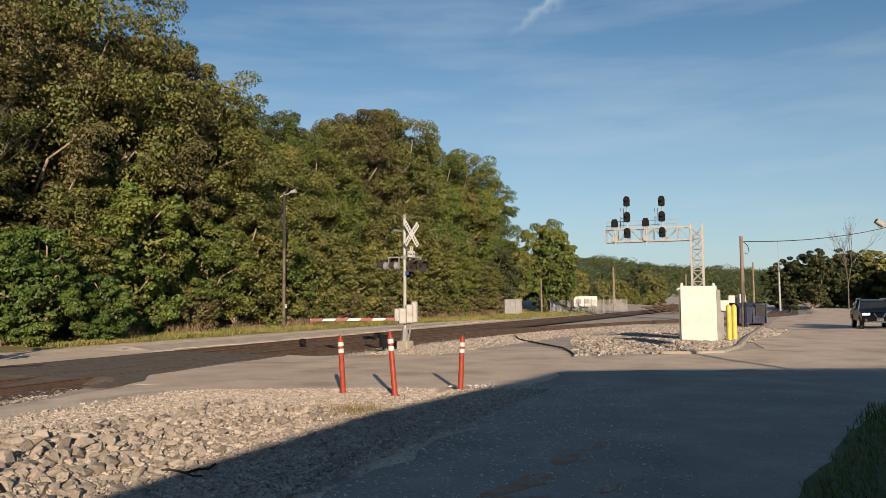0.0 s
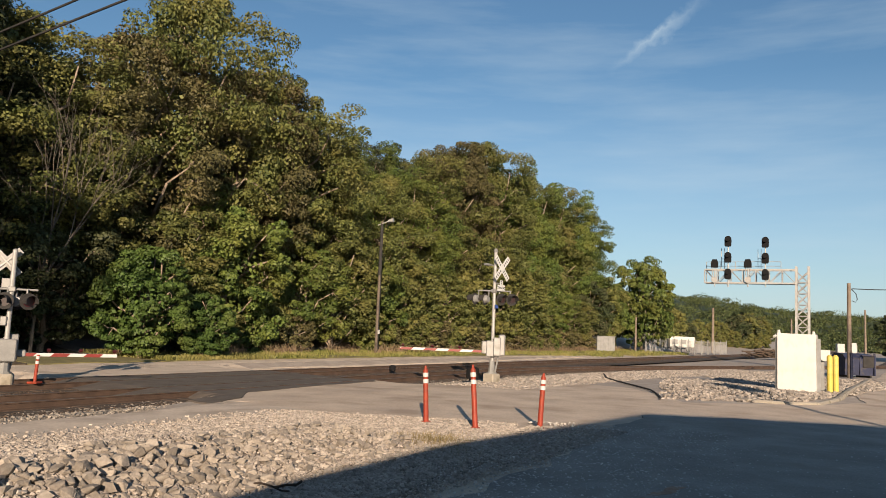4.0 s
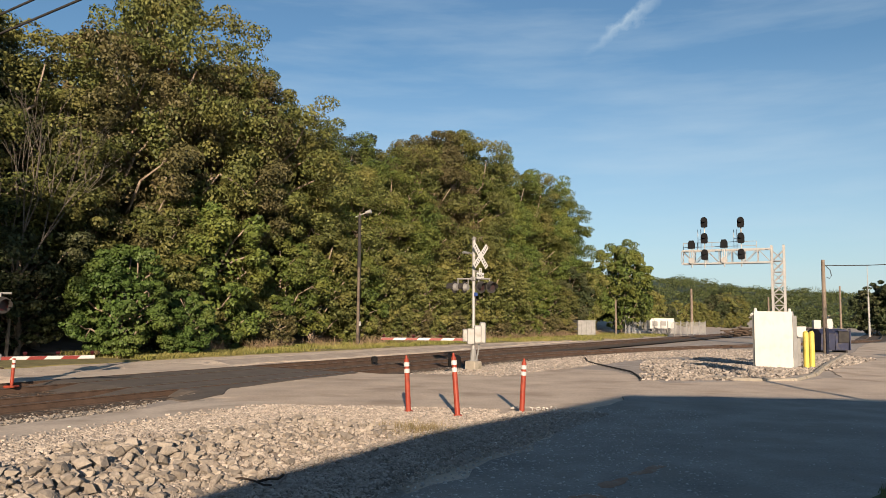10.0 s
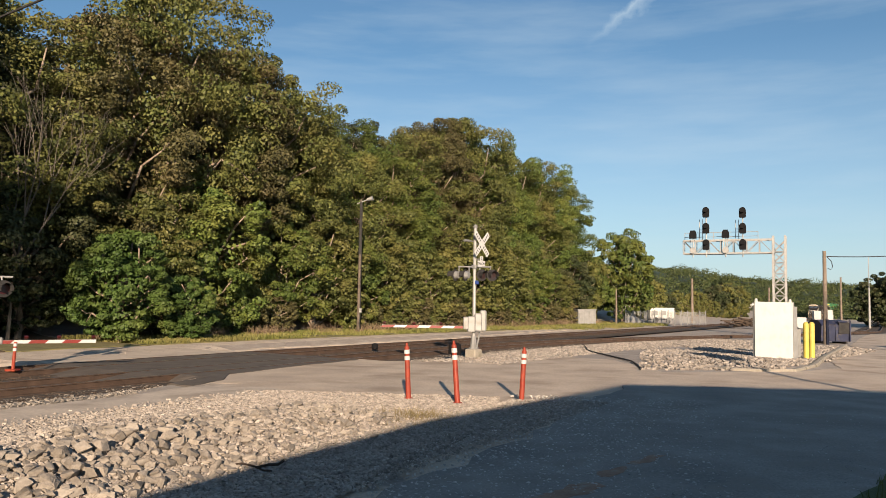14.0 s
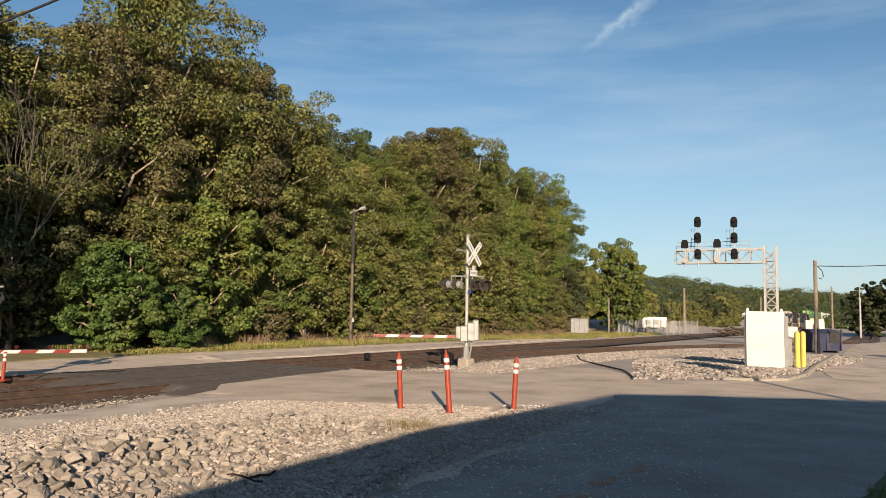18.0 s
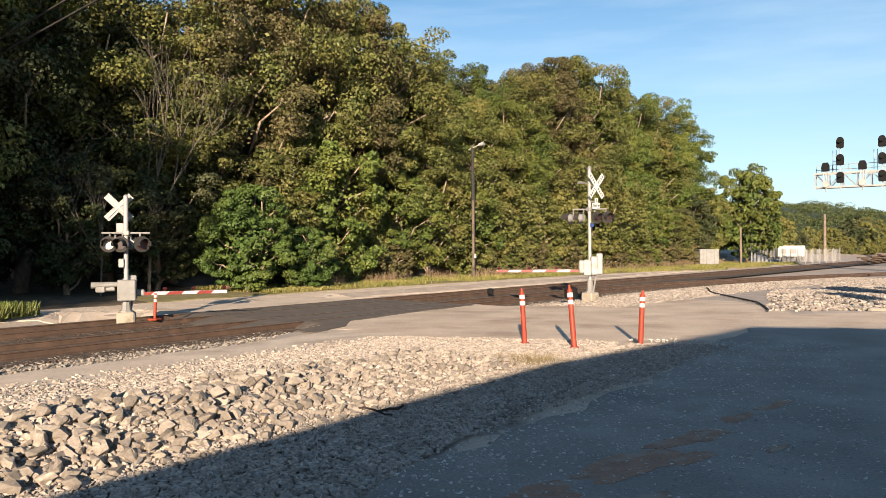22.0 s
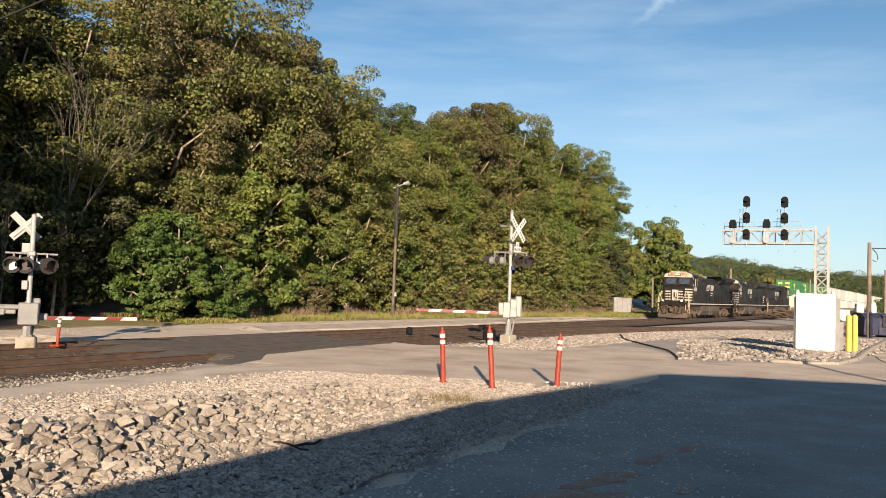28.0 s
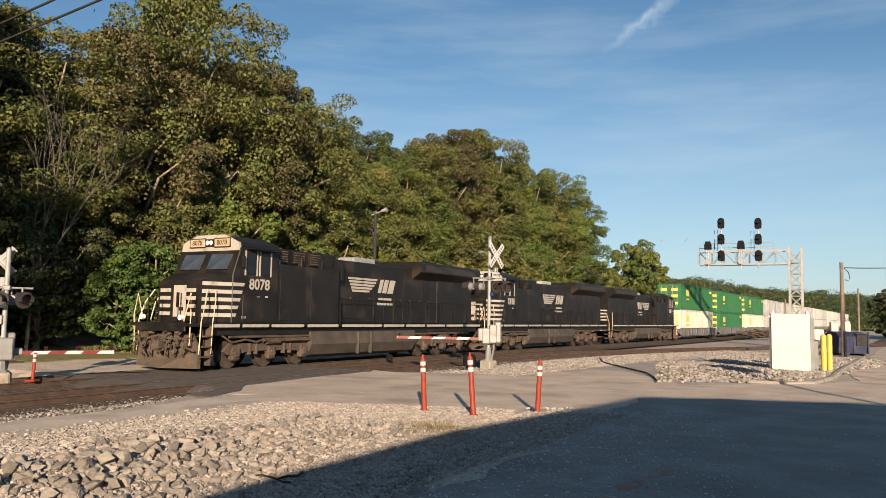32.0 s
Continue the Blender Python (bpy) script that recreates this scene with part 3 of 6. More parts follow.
main_off = lambda s: 0.0
RAIL = [(-0.075, -0.18), (-0.075, -0.165), (-0.012, -0.145), (-0.012, -0.04), (-0.036, -0.03), (-0.036, -0.004), (0.036, -0.004), (0.036, -0.03), (0.012, -0.04), (0.012, -0.145), (0.075, -0.165), (0.075, -0.18)]
tracks = []
for nm, off, hi in (("main_track", main_off, 900.0), ("near_track", siding, 330.0)):
    tr = thing(nm, "rusty railway track on brown wooden ties", "track", kind="structure")
    tracks.append(tr)
    for o in (-0.755, 0.755):
        ribbon("rail", lambda s, o=o, off=off: off(s) + o, -60, hi, 2.0, RAIL, M["rail"], None, parent=tr)
        ribbon("rail_head", lambda s, o=o, off=off: off(s) + o, -60, hi, 2.0, [(-0.033, -0.003), (-0.028, 0.0), (0.028, 0.0), (0.033, -0.003)], M["rail_top"], None, parent=tr)
ribbon("ballast", lambda s: 0.0, -60, 900, 3.0, [(-4.2, -0.34), (-2.6, -0.2), (2.2, -0.18), (2.9, -0.22)], M["rust_bed"], ("rust-stained crushed stone ballast", "ballast"))
ribbon("ballast", siding, -60, 330, 2.0, [(-2.2, -0.24), (-1.6, -0.18), (1.45, -0.18), (2.0, -0.24)], M["rust_bed"], ("rust-stained crushed stone ballast", "ballast"))
ribbon("ballast_shoulder", siding, -60, 330, 2.0, [(1.3, -0.225), (1.7, -0.2), (2.5, -0.24), (3.6, -0.06)], M["ballast"], ("pale crushed stone ballast shoulder", "ballast"))
# asphalt crossing between and beside the rails
CROSS_LO, CROSS_HI = -1.9, 7.0
for o0, o1 in ((-0.66, 0.66), (0.85, 3.1), (3.28, 4.61)):
    verts, faces = [], []
    ss = [CROSS_LO - 0.8] + [CROSS_LO + (CROSS_HI - CROSS_LO) * i / 11 for i in range(12)]
    for i, s in enumerate(ss):
        for o in (o0, o1):
            sk = s + (0.35 * noise.noise((o, s, 1)) - 0.6 if i == 0 else 0) - 0.12 * o + 0.3
            verts += [line(sk, o, -0.2 if i == 0 else -0.012 + 0.004 * noise.noise((s, o, 2))), line(sk, o, -0.35)]
    for i in range(12):
        a = 4 * i
        faces += [(a, a + 4, a + 6, a + 2), (a, a + 1, a + 5, a + 4), (a + 2, a + 6, a + 7, a + 3)]
    faces += [(0, 2, 3, 1), (48, 49, 51, 50)]
    tagged(raw("crossing_slab", verts, faces, M["crossing"]), "dark grey asphalt crossing slab between the rails", "crossing", group="crossing slabs", kind="structure")


patch("crossing_apron", [track_xy(-2.3, 4.86), track_xy(-3.0, 5.8), track_xy(-3.7, 7.3), track_xy(-2.2, 6.9), track_xy(-0.6, 5.7), track_xy(3, 5.35), track_xy(6.6, 5.15), track_xy(6.8, 4.86)], M["crossing"], 0.036, "dark asphalt apron at the crossing's near edge", "asphalt", 0.12, 0.3, 0.5)


# ---- trees ----
def unit_rows(n, rng):
    v = rng.normal(size=(n, 3))
    return v / np.linalg.norm(v, axis=1)[:, None]


def leaves(centres, radii, per, size, rng, droop=0.3):
    """Loose leaf quads on the shells of round clumps."""
    n = len(centres) * per
    c = np.repeat(centres, per, 0)
    r = np.repeat(radii, per)
    d = unit_rows(n, rng)
    d[:, 2] = np.where(rng.random(n) < 0.35, np.abs(d[:, 2]), d[:, 2])
    pos = c + d * (r * rng.uniform(0.72, 1.08, n))[:, None] * np.array([1.25, 1.25, 0.74])
    nrm = d + 0.75 * unit_rows(n, rng) + np.array([0, 0, droop])
    nrm /= np.linalg.norm(nrm, axis=1)[:, None]
    t = np.cross(nrm, unit_rows(n, rng))
    t /= np.linalg.norm(t, axis=1)[:, None] + 1e-9
    b = np.cross(nrm, t)
    w = (size * rng.uniform(0.6, 1.4, n))[:, None]
    lift = nrm * w * 0.22
    return np.stack([pos - t * w, pos - b * w * 0.62 + lift, pos + t * w, pos + b * w * 0.62 + lift], 1)


def limb(bm, a, b, r0, r1, rng, bend=0.12, seg=6):
    a, b = Vector(a), Vector(b)
    pts = [a.lerp(b, k / 3) + (Vector(rng.normal(size=3)) * bend * (b - a).length * (0 if k in (0, 3) else 0.5)) for k in range(4)]
    for k in range(3):
        rod(bm, pts[k], pts[k + 1], r0 + (r1 - r0) * k / 3, r0 + (r1 - r0) * (k + 1) / 3, seg=seg)


def tree(name, label, seed, height, width, foot, material, lobes=28, per_lobe=9, per=150, leaf=0.12, flat=1.0, fill=2600):
    """A trunk with limbs and a crown of leafy boughs, each a bunch of leaf clumps, with dark hollows between. foot: height of the lowest leaves."""
    rng = np.random.default_rng(seed)
    ob = thing(name, label, "tree")
    bm = bmesh.new()
    mid, half = (foot + height) / 2, (height - foot) / 2
    trunk_r = 0.018 * height + 0.05
    limb(bm, (0, 0, -0.6), (0, 0, mid), trunk_r, trunk_r * 0.55, rng, 0.04, 8)
    centres, radii, heads = [], [], []
    for i in range(lobes):
        u = 1 - 1.9 * (i + 0.5) / lobes
        a = 2.39996 * i + rng.uniform(-0.5, 0.5)
        ring = math.sqrt(1 - u * u)
        lump = rng.uniform(0.58, 0.98) * (1 + 0.2 * noise.noise((i * 1.7, seed, 0.5)))
        head = np.array([ring * math.cos(a) * width / 2 * lump * 0.84, ring * math.sin(a) * width / 2 * lump * flat * 0.84, mid + u * half * (0.62 + 0.3 * lump)])
        size = width * rng.uniform(0.11, 0.19)
        heads.append(head)
        out = np.array([ring * math.cos(a), ring * math.sin(a), u * 0.6 + 0.25])
        for _ in range(per_lobe):
            d = unit_rows(1, rng)[0] + 0.75 * out
            d /= np.linalg.norm(d)
            centres.append(head + d * size * np.array([1.0, 1.0, 0.88]) * rng.uniform(0.6, 1.15))
            radii.append(size * rng.uniform(0.24, 0.46))
    for head in heads:
        c = Vector(head)
        limb(bm, (0, 0, min(mid * 0.96, max(foot * 0.6 + 0.1, c.z - 0.4 * height * rng.uniform(0.4, 0.8)))), c, trunk_r * 0.36, 0.04, rng, 0.12, 5)
    for k in rng.choice(len(centres), 26, replace=False):
        limb(bm, heads[k // per_lobe], centres[k], trunk_r * 0.14, 0.02, rng, 0.2, 4)
    part("trunk", bm, M["bark"], ob, smooth=True)
    crown = leaves(np.array(centres), np.array(radii), per, leaf, rng)
    hearts = np.array([[0, 0, mid + half * k] for k in (-0.55, -0.3, -0.05, 0.2, 0.42)])
    core = leaves(hearts, width * np.array([0.22, 0.27, 0.28, 0.24, 0.17]), fill // 5, leaf * 1.45, rng)
    quads("crown", np.concatenate([crown, core]), material, ob)
    return ob


planted = set()


def plant(proto, x, y, size=1.0, turn=0.0, tall=1.0, label="", z=None):
    m = pose(x, y, ground_z(x, y) if z is None else z, 0, 0, turn)
    if proto.name in planted:
        ob = copy_thing(proto, m)
    else:
        planted.add(proto.name)
        ob = proto
        ob.matrix_basis = m
    ob.scale = (size, size, size * tall)
    if label:
        ob["label"] = label
    return ob


broad = [tree("broadleaf_tree", "tall broadleaf tree in olive late-summer leaf", 11 + k, 17.0, 11.5, 2.2, M[m], 34, 9, 200, 0.09) for k, m in enumerate(("leaf", "leaf", "leaf_green", "leaf_dark"))]
broad.append(tree("broadleaf_tree", "tall broadleaf tree with browning leaves", 31, 16.0, 10.0, 2.0, M["leaf_brown"], 30, 9, 205, 0.084))
under = [tree("understorey_tree", "low leafy tree at the wood's edge", 41 + k, 8.0, 7.2, 0.2, M[m], 24, 8, 140, 0.09, fill=1800) for k, m in enumerate(("leaf", "leaf_green", "leaf_dark"))]
shrub = [tree("shrub", "dense leafy shrub at the wood's edge", 61 + k, 3.2, 3.8, 0.0, M[m], 14, 6, 90, 0.085, fill=700) for k, m in enumerate(("leaf_green", "leaf", "leaf_brown"))]
far_tree = [tree("distant_tree", "distant rounded broadleaf tree", 71 + k, 11.0, 10.0, 0.2, M[m], 22, 7, 90, 0.22, fill=900) for k, m in enumerate(("leaf_dark", "leaf_lit", "leaf_lit"))]
yard_tree = tree("distant_tree", "rounded green tree beyond the fenced yard", 77, 11.0, 9.0, 0.2, M["leaf_green"], 26, 8, 130, 0.15)
vine_bush = tree("leafy_bush", "bright green leafy bush beside the road", 83, 5.2, 4.6, 0.0, M["leaf_bush"], 26, 9, 170, 0.074, fill=2000)


# ---- the wood beyond the railway ----
rng = random.Random(5)
FRONT = [(-4, 20, 0), (0.5, 19.5, 3), (4.5, 17, 0), (8.5, 15, 1), (12.4, 18.6, 4), (16.2, 22.4, 0), (20.2, 19.4, 4), (24.5, 18.3, 1), (28.5, 16.6, 0), (32.5, 15, 2), (36.5, 15.2, 0), (40.5, 15.4, 2), (44.5, 17.6, 1), (48.5, 20.2, 4),
         (53, 21, 0), (57.5, 20.6, 2), (62, 19.2, 2), (66.5, 19.4, 2), (71, 19.8, 1), (75.5, 20.2, 2), (80, 19.2, 2), (84, 17.6, 2)]
for s, h, kind_no in FRONT:
    proto = broad[kind_no]
    p = line(s + rng.uniform(-0.6, 0.6), -15.8 - rng.uniform(0, 1.6))
    k = (h - ground_z(p.x, p.y)) / (16.4 if kind_no < 4 else 15.5)
    plant(proto, p.x, p.y, min(k, 1.08) * rng.uniform(0.95, 1.0), rng.uniform(0, 360), k / min(k, 1.08))
for s, h in ((6, 14.5), (14, 17), (21, 20), (29, 19.5), (37, 19), (44, 19.8), (49, 20), (56, 19.5), (63, 22), (71, 23.5), (79, 21), (86, 18.5)):
    p = line(s, -25 - rng.uniform(0, 2))
    plant(broad[rng.randrange(4)], p.x, p.y, (h - 2.0) / 16.4, rng.uniform(0, 360), z=2.0)
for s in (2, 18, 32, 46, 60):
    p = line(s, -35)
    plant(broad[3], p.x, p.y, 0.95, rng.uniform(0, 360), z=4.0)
for s in (13, 17, 20.5, 24, 27.5, 31, 35, 39, 43, 47, 52, 57, 62, 67, 72, 77, 82):
    p = line(s + rng.uniform(-0.8, 0.8), -12.9 - rng.uniform(0, 1.2))
    plant(under[(0, 2, 0, 1, 1)[rng.randrange(5)]], p.x, p.y, rng.uniform(0.75, 1.2), rng.uniform(0, 360))
for s in np.arange(10.5, 84, 2.4):
    p = line(s + rng.uniform(-0.8, 0.8), -11.4 - rng.uniform(0, 0.9))
    if not 23.5 < s < 29:
        plant(shrub[rng.randrange(3)], p.x, p.y, rng.uniform(0.45, 0.9), rng.uniform(0, 360))
plant(vine_bush, -18.6, 34.6, 1.0, 40)
plant(vine_bush, -16.6, 37.2, 0.62, 140)
# round the mouth of the road into the wood; dark leaf colour deepens its shade
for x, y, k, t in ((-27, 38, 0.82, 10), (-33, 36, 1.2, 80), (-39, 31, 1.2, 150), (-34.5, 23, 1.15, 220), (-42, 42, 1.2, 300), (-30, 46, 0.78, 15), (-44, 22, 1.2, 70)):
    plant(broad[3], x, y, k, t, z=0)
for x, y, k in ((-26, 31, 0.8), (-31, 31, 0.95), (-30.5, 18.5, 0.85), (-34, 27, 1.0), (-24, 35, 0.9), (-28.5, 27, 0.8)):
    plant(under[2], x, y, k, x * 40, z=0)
for x, y, k in ((-23.3, 19.2, 0.95), (-25, 20.0, 0.9), (-26.5, 18.0, 0.8)):
    plant(shrub[0], x, y, k, x * 31, z=0, label="shrub with sunlit leaf tips by the road")
# unseen trees added behind the viewer to shade the mouth of the road
for x, y, k in ((-21.6, -14, 1.5), (-28.5, -12, 1.55), (-25.5, -20, 1.75), (-32, -15, 1.75), (-39, -9, 1.8), (-47, -12, 1.9), (-36, -22, 1.9)):
    plant(broad[int(x + 60) % 4], x, y, k, x * 13, z=0.5)


def bare_tree(x, y, height, seed, label):
    """A leafless tree: forking limbs down to twigs."""
    rg = np.random.default_rng(seed)
    ob = thing("bare_tree", label, "tree", pose(x, y, ground_z(x, y)))
    stem, twigs = bmesh.new(), bmesh.new()

    def grow(p, d, length, r, level):
        q = p + d * length
        rod(stem if level < 3 else twigs, p, q, r, r * 0.66, seg=5 if level < 3 else 3)
        if level == 6:
            return
        for _ in range(3 if level in (0, 1, 2) else 2):
            e = (d + Vector(rg.normal(size=3)) * 0.24 + Vector((0, 0, 0.2))).normalized()
            grow(q, e, length * rg.uniform(0.62, 0.85), r * 0.62, level + 1)

    grow(Vector((0, 0, -0.3)), Vector((0.03, 0.02, 1)).normalized(), height * 0.28, height * 0.0075, 0)
    part("trunk", stem, M["bare"], ob)
    tagged(part("twig_mass", twigs, M["bare"], ob), kind="stuff")


bare_tree(-23.2, 33.2, 12.6, 4, "leafless grey tree among the green ones")
bare_tree(-23.6, 30.2, 7.0, 8, "slim leafless grey sapling by the road")
bare_tree(62, 121, 15.0, 21, "tall leafless pale tree before dark woods")

# ---- right-hand distance ----
plant(yard_tree, 14.9, 116, 1.02, 20, 1.15)
for x, y, k in ((9, 118, 0.85), (4, 113, 0.95), (20, 126, 0.62), (12, 126, 0.75)):
    plant(far_tree[2], x, y, k, x * 50)
for i in range(24):
    b = radians(8.6 + i * 0.62 + rng.uniform(-0.2, 0.2))
    d = 165 + 22 * rng.random() + i * 2.2
    x, y = d * math.sin(b), d * math.cos(b)
    s, o = side(x, y)
    p = line(s, min(o, -13.0))
    plant(far_tree[(1, 2, 2, 0)[i % 4]], p.x, p.y, rng.uniform(0.36, 0.56) if i < 11 else rng.uniform(0.55, 0.78), rng.uniform(0, 360))
for i in range(17):
    b = radians(22.2 + i * 0.85)
    d = 168 + rng.uniform(0, 16) - 3.0 * i
    s, o = side(d * math.sin(b), d * math.cos(b))
    p = line(s, max(o, 31.0))
    plant(far_tree[(0, 0, 1)[i % 3]], p.x, p.y, rng.uniform(0.8, 1.0), rng.uniform(0, 360), 0.85)
for x, y, k in ((58.5, 135, 0.84), (61.5, 132, 0.92), (64, 134, 0.9)):
    plant(far_tree[0], x, y, k, x * 23, 0.9)
for i in range(14):
    p = line(-45 - 14 * i, -22)
    plant(far_tree[i % 3], p.x, p.y, 1.3, 40 * i, z=0)


def wooded_hill():
    rg = np.random.default_rng(9)
    verts, faces = [], []
    nb, nd = 120, 16
    for i in range(nb):
        b = -10 + 58 * i / (nb - 1)
        top = 31 * math.exp(-((b - 9) / 6.5) ** 2) + 17 * math.exp(-((b - 19) / 7) ** 2) + 15 * math.exp(-((b - 32) / 10) ** 2)
        for j in range(nd):
            d = 330 + 26 * j
            f = smooth(0, nd - 3, j)
            z = top * f * (1 + 0.12 * noise.noise((b * 0.9, j * 0.5, 4))) + 3.0 * noise.noise((b * 3.1, j * 1.9, 8))
            verts.append((d * math.sin(radians(b)), d * math.cos(radians(b)), z))
    for i in range(nb - 1):
        for j in range(nd - 1):
            a = i * nd + j
            faces.append((a, a + nd, a + nd + 1, a + 1))
    hill = raw("wooded_hill", verts, faces, M["leaf_far"], smooth=True)
    tagged(hill, "low wooded hill in hazy green", "hill", kind="structure")
    v = np.array(verts)
    pick = rg.choice(len(v), 4200)
    c = v[pick] + rg.normal(size=(4200, 3)) * np.array([7, 7, 0.5]) + np.array([0, 0, 0.5])
    q = leaves(c, rg.uniform(2.2, 4.6, len(c)), 85, 0.48, rg)
    canopy = quads("hill_canopy", q, M["leaf_far"], None)
    tagged(canopy, "tree canopy covering the distant hill", "woodland", kind="stuff")


wooded_hill()


# ---- grass ----
def blades(name, spots, tall, wide, material, label, seed):
    rg = np.random.default_rng(seed)
    n = len(spots)
    a = rg.uniform(0, 6.283, n)
    h = tall * rg.uniform(0.45, 1.25, n)
    w = wide * rg.uniform(0.6, 1.4, n)
    d = np.stack([np.cos(a), np.sin(a), np.zeros(n)], 1)
    lean = rg.normal(size=(n, 3)) * np.array([0.35, 0.35, 0]) * h[:, None]
    base = np.array(spots)
    up = np.zeros((n, 3))
    up[:, 2] = h
    q = np.stack([base - d * w[:, None], base + d * w[:, None], base + up + lean + d * w[:, None] * 0.3, base + up + lean - d * w[:, None] * 0.3], 1)
    tagged(quads(name, q, material), label, "grass", kind="stuff")


spots = []
while len(spots) < 42000:
    s = 7.5 + 86.5 * rng.random() ** 1.3
    lo, hi = (-13.2, -6.7 + 3.0 * smooth(30, 62, s))
    p = line(s, rng.uniform(lo, hi))
    if noise.noise((p.x * 0.35, p.y * 0.35, 2)) > -0.12:
        spots.append((p.x, p.y, ground_z(p.x, p.y)))
brush = []
while len(brush) < 6000:
    s = 9 + 77 * rng.random()
    p = line(s, -9.4 - 3.2 * rng.random())
    if noise.noise((p.x * 0.5, p.y * 0.5, 9)) > 0.12:
        brush.append((p.x, p.y, ground_z(p.x, p.y)))
blades("dry_brush", brush, 0.6, 0.014, M["brush"], "dry brown brush and stems along the wood's foot", 13)
blades("verge_grass", spots, 0.22, 0.028, M["grass"], "dry yellow-green verge grass", 3)
spots = []
while len(spots) < 26000:
    x, y = rng.uniform(1.0, 13), rng.uniform(2.0, 13.5)
    if x - 1.4 > (y - 5.2) * 0.62 + 0.25 * noise.noise((x * 2, y * 2, 5)):
        spots.append((x, y, ground_z(x, y) + 0.07))
blades("lawn_grass", spots, 0.11, 0.008, M["grass_green"], "shaded green lawn grass", 4)
spots = []
while len(spots) < 900:
    x, y = rng.gauss(-1.85, 0.3), rng.gauss(13.2, 0.6)
    spots.append((x, y, ground_z(x, y)))
blades("dry_tuft", spots, 0.13, 0.006, M["straw"], "dry straw-coloured grass tuft", 6)
spots = [(rng.uniform(-24, -19), rng.uniform(19.6, 21.4), 0.0) for _ in range(3500)]
blades("roadside_grass", spots, 0.4, 0.025, M["grass_green"], "green roadside grass", 8)


# ---- loose stones ----
def stone_shapes(count, seed):
    """Angular stones: hulls of a few points."""
    out = []
    rg = np.random.default_rng(seed)
    for _ in range(count):
        bm = bmesh.new()
        p = rg.normal(size=(10, 3))
        p = p / np.linalg.norm(p, axis=1)[:, None] * rg.uniform(0.42, 0.6, (10, 1)) * np.array([1.25, 0.9, 0.72])
        bmesh.ops.convex_hull(bm, input=[bm.verts.new(q) for q in p])
        bmesh.ops.delete(bm, geom=[v for v in bm.verts if not v.link_faces], context="VERTS")
        bmesh.ops.triangulate(bm, faces=bm.faces[:])
        bm.verts.index_update()
        bm.verts.ensure_lookup_table()
        out.append((np.array([v.co for v in bm.verts]), np.array([[v.index for v in f.verts] for f in bm.faces])))
        bm.free()
    return out


SHAPES = stone_shapes(14, 2)


def scatter_stones(name, places, material, label, seed):
    """Many small stones in one mesh; places: x, y, z, size."""
    rg = np.random.default_rng(seed)
    vs, fs, at = [], [], 0
    for x, y, z, size in places:
        v, f = SHAPES[rg.integers(len(SHAPES))]
        a, c = rg.uniform(0, 6.283), rg.uniform(-0.5, 0.5)
        ca, sa, cc, sc = math.cos(a), math.sin(a), math.cos(c), math.sin(c)
        m = np.array([[ca, -sa, 0], [sa, ca, 0], [0, 0, 1]]) @ np.array([[1, 0, 0], [0, cc, -sc], [0, sc, cc]])
        vs.append(v @ m.T * size + (x, y, z))
        fs.append(f + at)
        at += len(v)
    me = bpy.data.meshes.new(name)
    v, f = np.concatenate(vs).astype(np.float32), np.concatenate(fs).astype(np.int32)
    me.vertices.add(len(v))
    me.vertices.foreach_set("co", v.ravel())
    me.loops.add(f.size)
    me.loops.foreach_set("vertex_index", f.ravel())
    me.polygons.add(len(f))
    me.polygons.foreach_set("loop_start", np.arange(0, f.size, 3, dtype=np.int32))
    me.polygons.foreach_set("use_smooth", [False] * len(f))
    me.update(calc_edges=True)
    me.materials.append(material)
    return tagged(new(name, me), label, "stones", kind="stuff")


def in_rubble(x, y):
    """Between the lane, the road and the shadow's edge."""
    right = -2.3 + (y - 6.0) * 0.17 + (0.5 if y > 12 else 0.0)
    left = -9.4 + max(0.0, y - 8.0) * 0.42
    return left < x < right and 3.0 < y < 17.2


places = []
while len(places) < 62000:
    x, y = rng.uniform(-11.5, -0.6), rng.uniform(3, 17.6)
    d = bank_side(x, y)
    if in_rubble(x, y) or (in_rubble(x + 0.9 * rng.random() ** 2, y) and rng.random() < 0.5):
        toe = 0.055 if d < 0.15 else 0.0
        places.append((x, y, ground_z(x, y) + 0.036 + toe * 0.5, 0.03 + 0.055 * rng.random() ** 2.2 + (0.01 if y < 9 else 0)))
while len(places) < 76000:
    y = rng.uniform(3.2, 16.5)
    x = -4.9 + (y - 5.0) * 0.4 + rng.random() ** 1.3 * (1.7 + 0.02 * y)
    places.append((x, y, ground_z(x, y) + 0.068, 0.016 + 0.05 * rng.random() ** 2.2))
scatter_stones("gravel_stones", places, M["stone"], "loose pale crushed stones", 21)
places = []
for _ in range(17000):
    s = -16 + 76 * rng.random() ** 1.3
    if CROSS_LO - 1 < s < CROSS_HI + 0.3:
        continue
    o = siding(s) + rng.uniform(0.95, 3.9)
    p = line(s, o)
    places.append((p.x, p.y, -0.2 + 0.08 * smooth(2.5, 3.6, o - siding(s)), rng.uniform(0.05, 0.11)))
bed = []
for off in (main_off, siding):
    for _ in range(11000):
        s = -16 + 76 * rng.random() ** 1.3
        if not CROSS_LO - 0.9 < s < CROSS_HI + 0.2:
            p = line(s, off(s) + rng.uniform(-1.75, 1.75))
            bed.append((p.x, p.y, -0.185, rng.uniform(0.035, 0.085)))
scatter_stones("bed_stones", bed, M["bed_stone"], "rust-brown stones between the ties", 31)
scatter_stones("ballast_stones", places, M["ballast_stone"], "grey ballast stones along the track", 22)
places = []
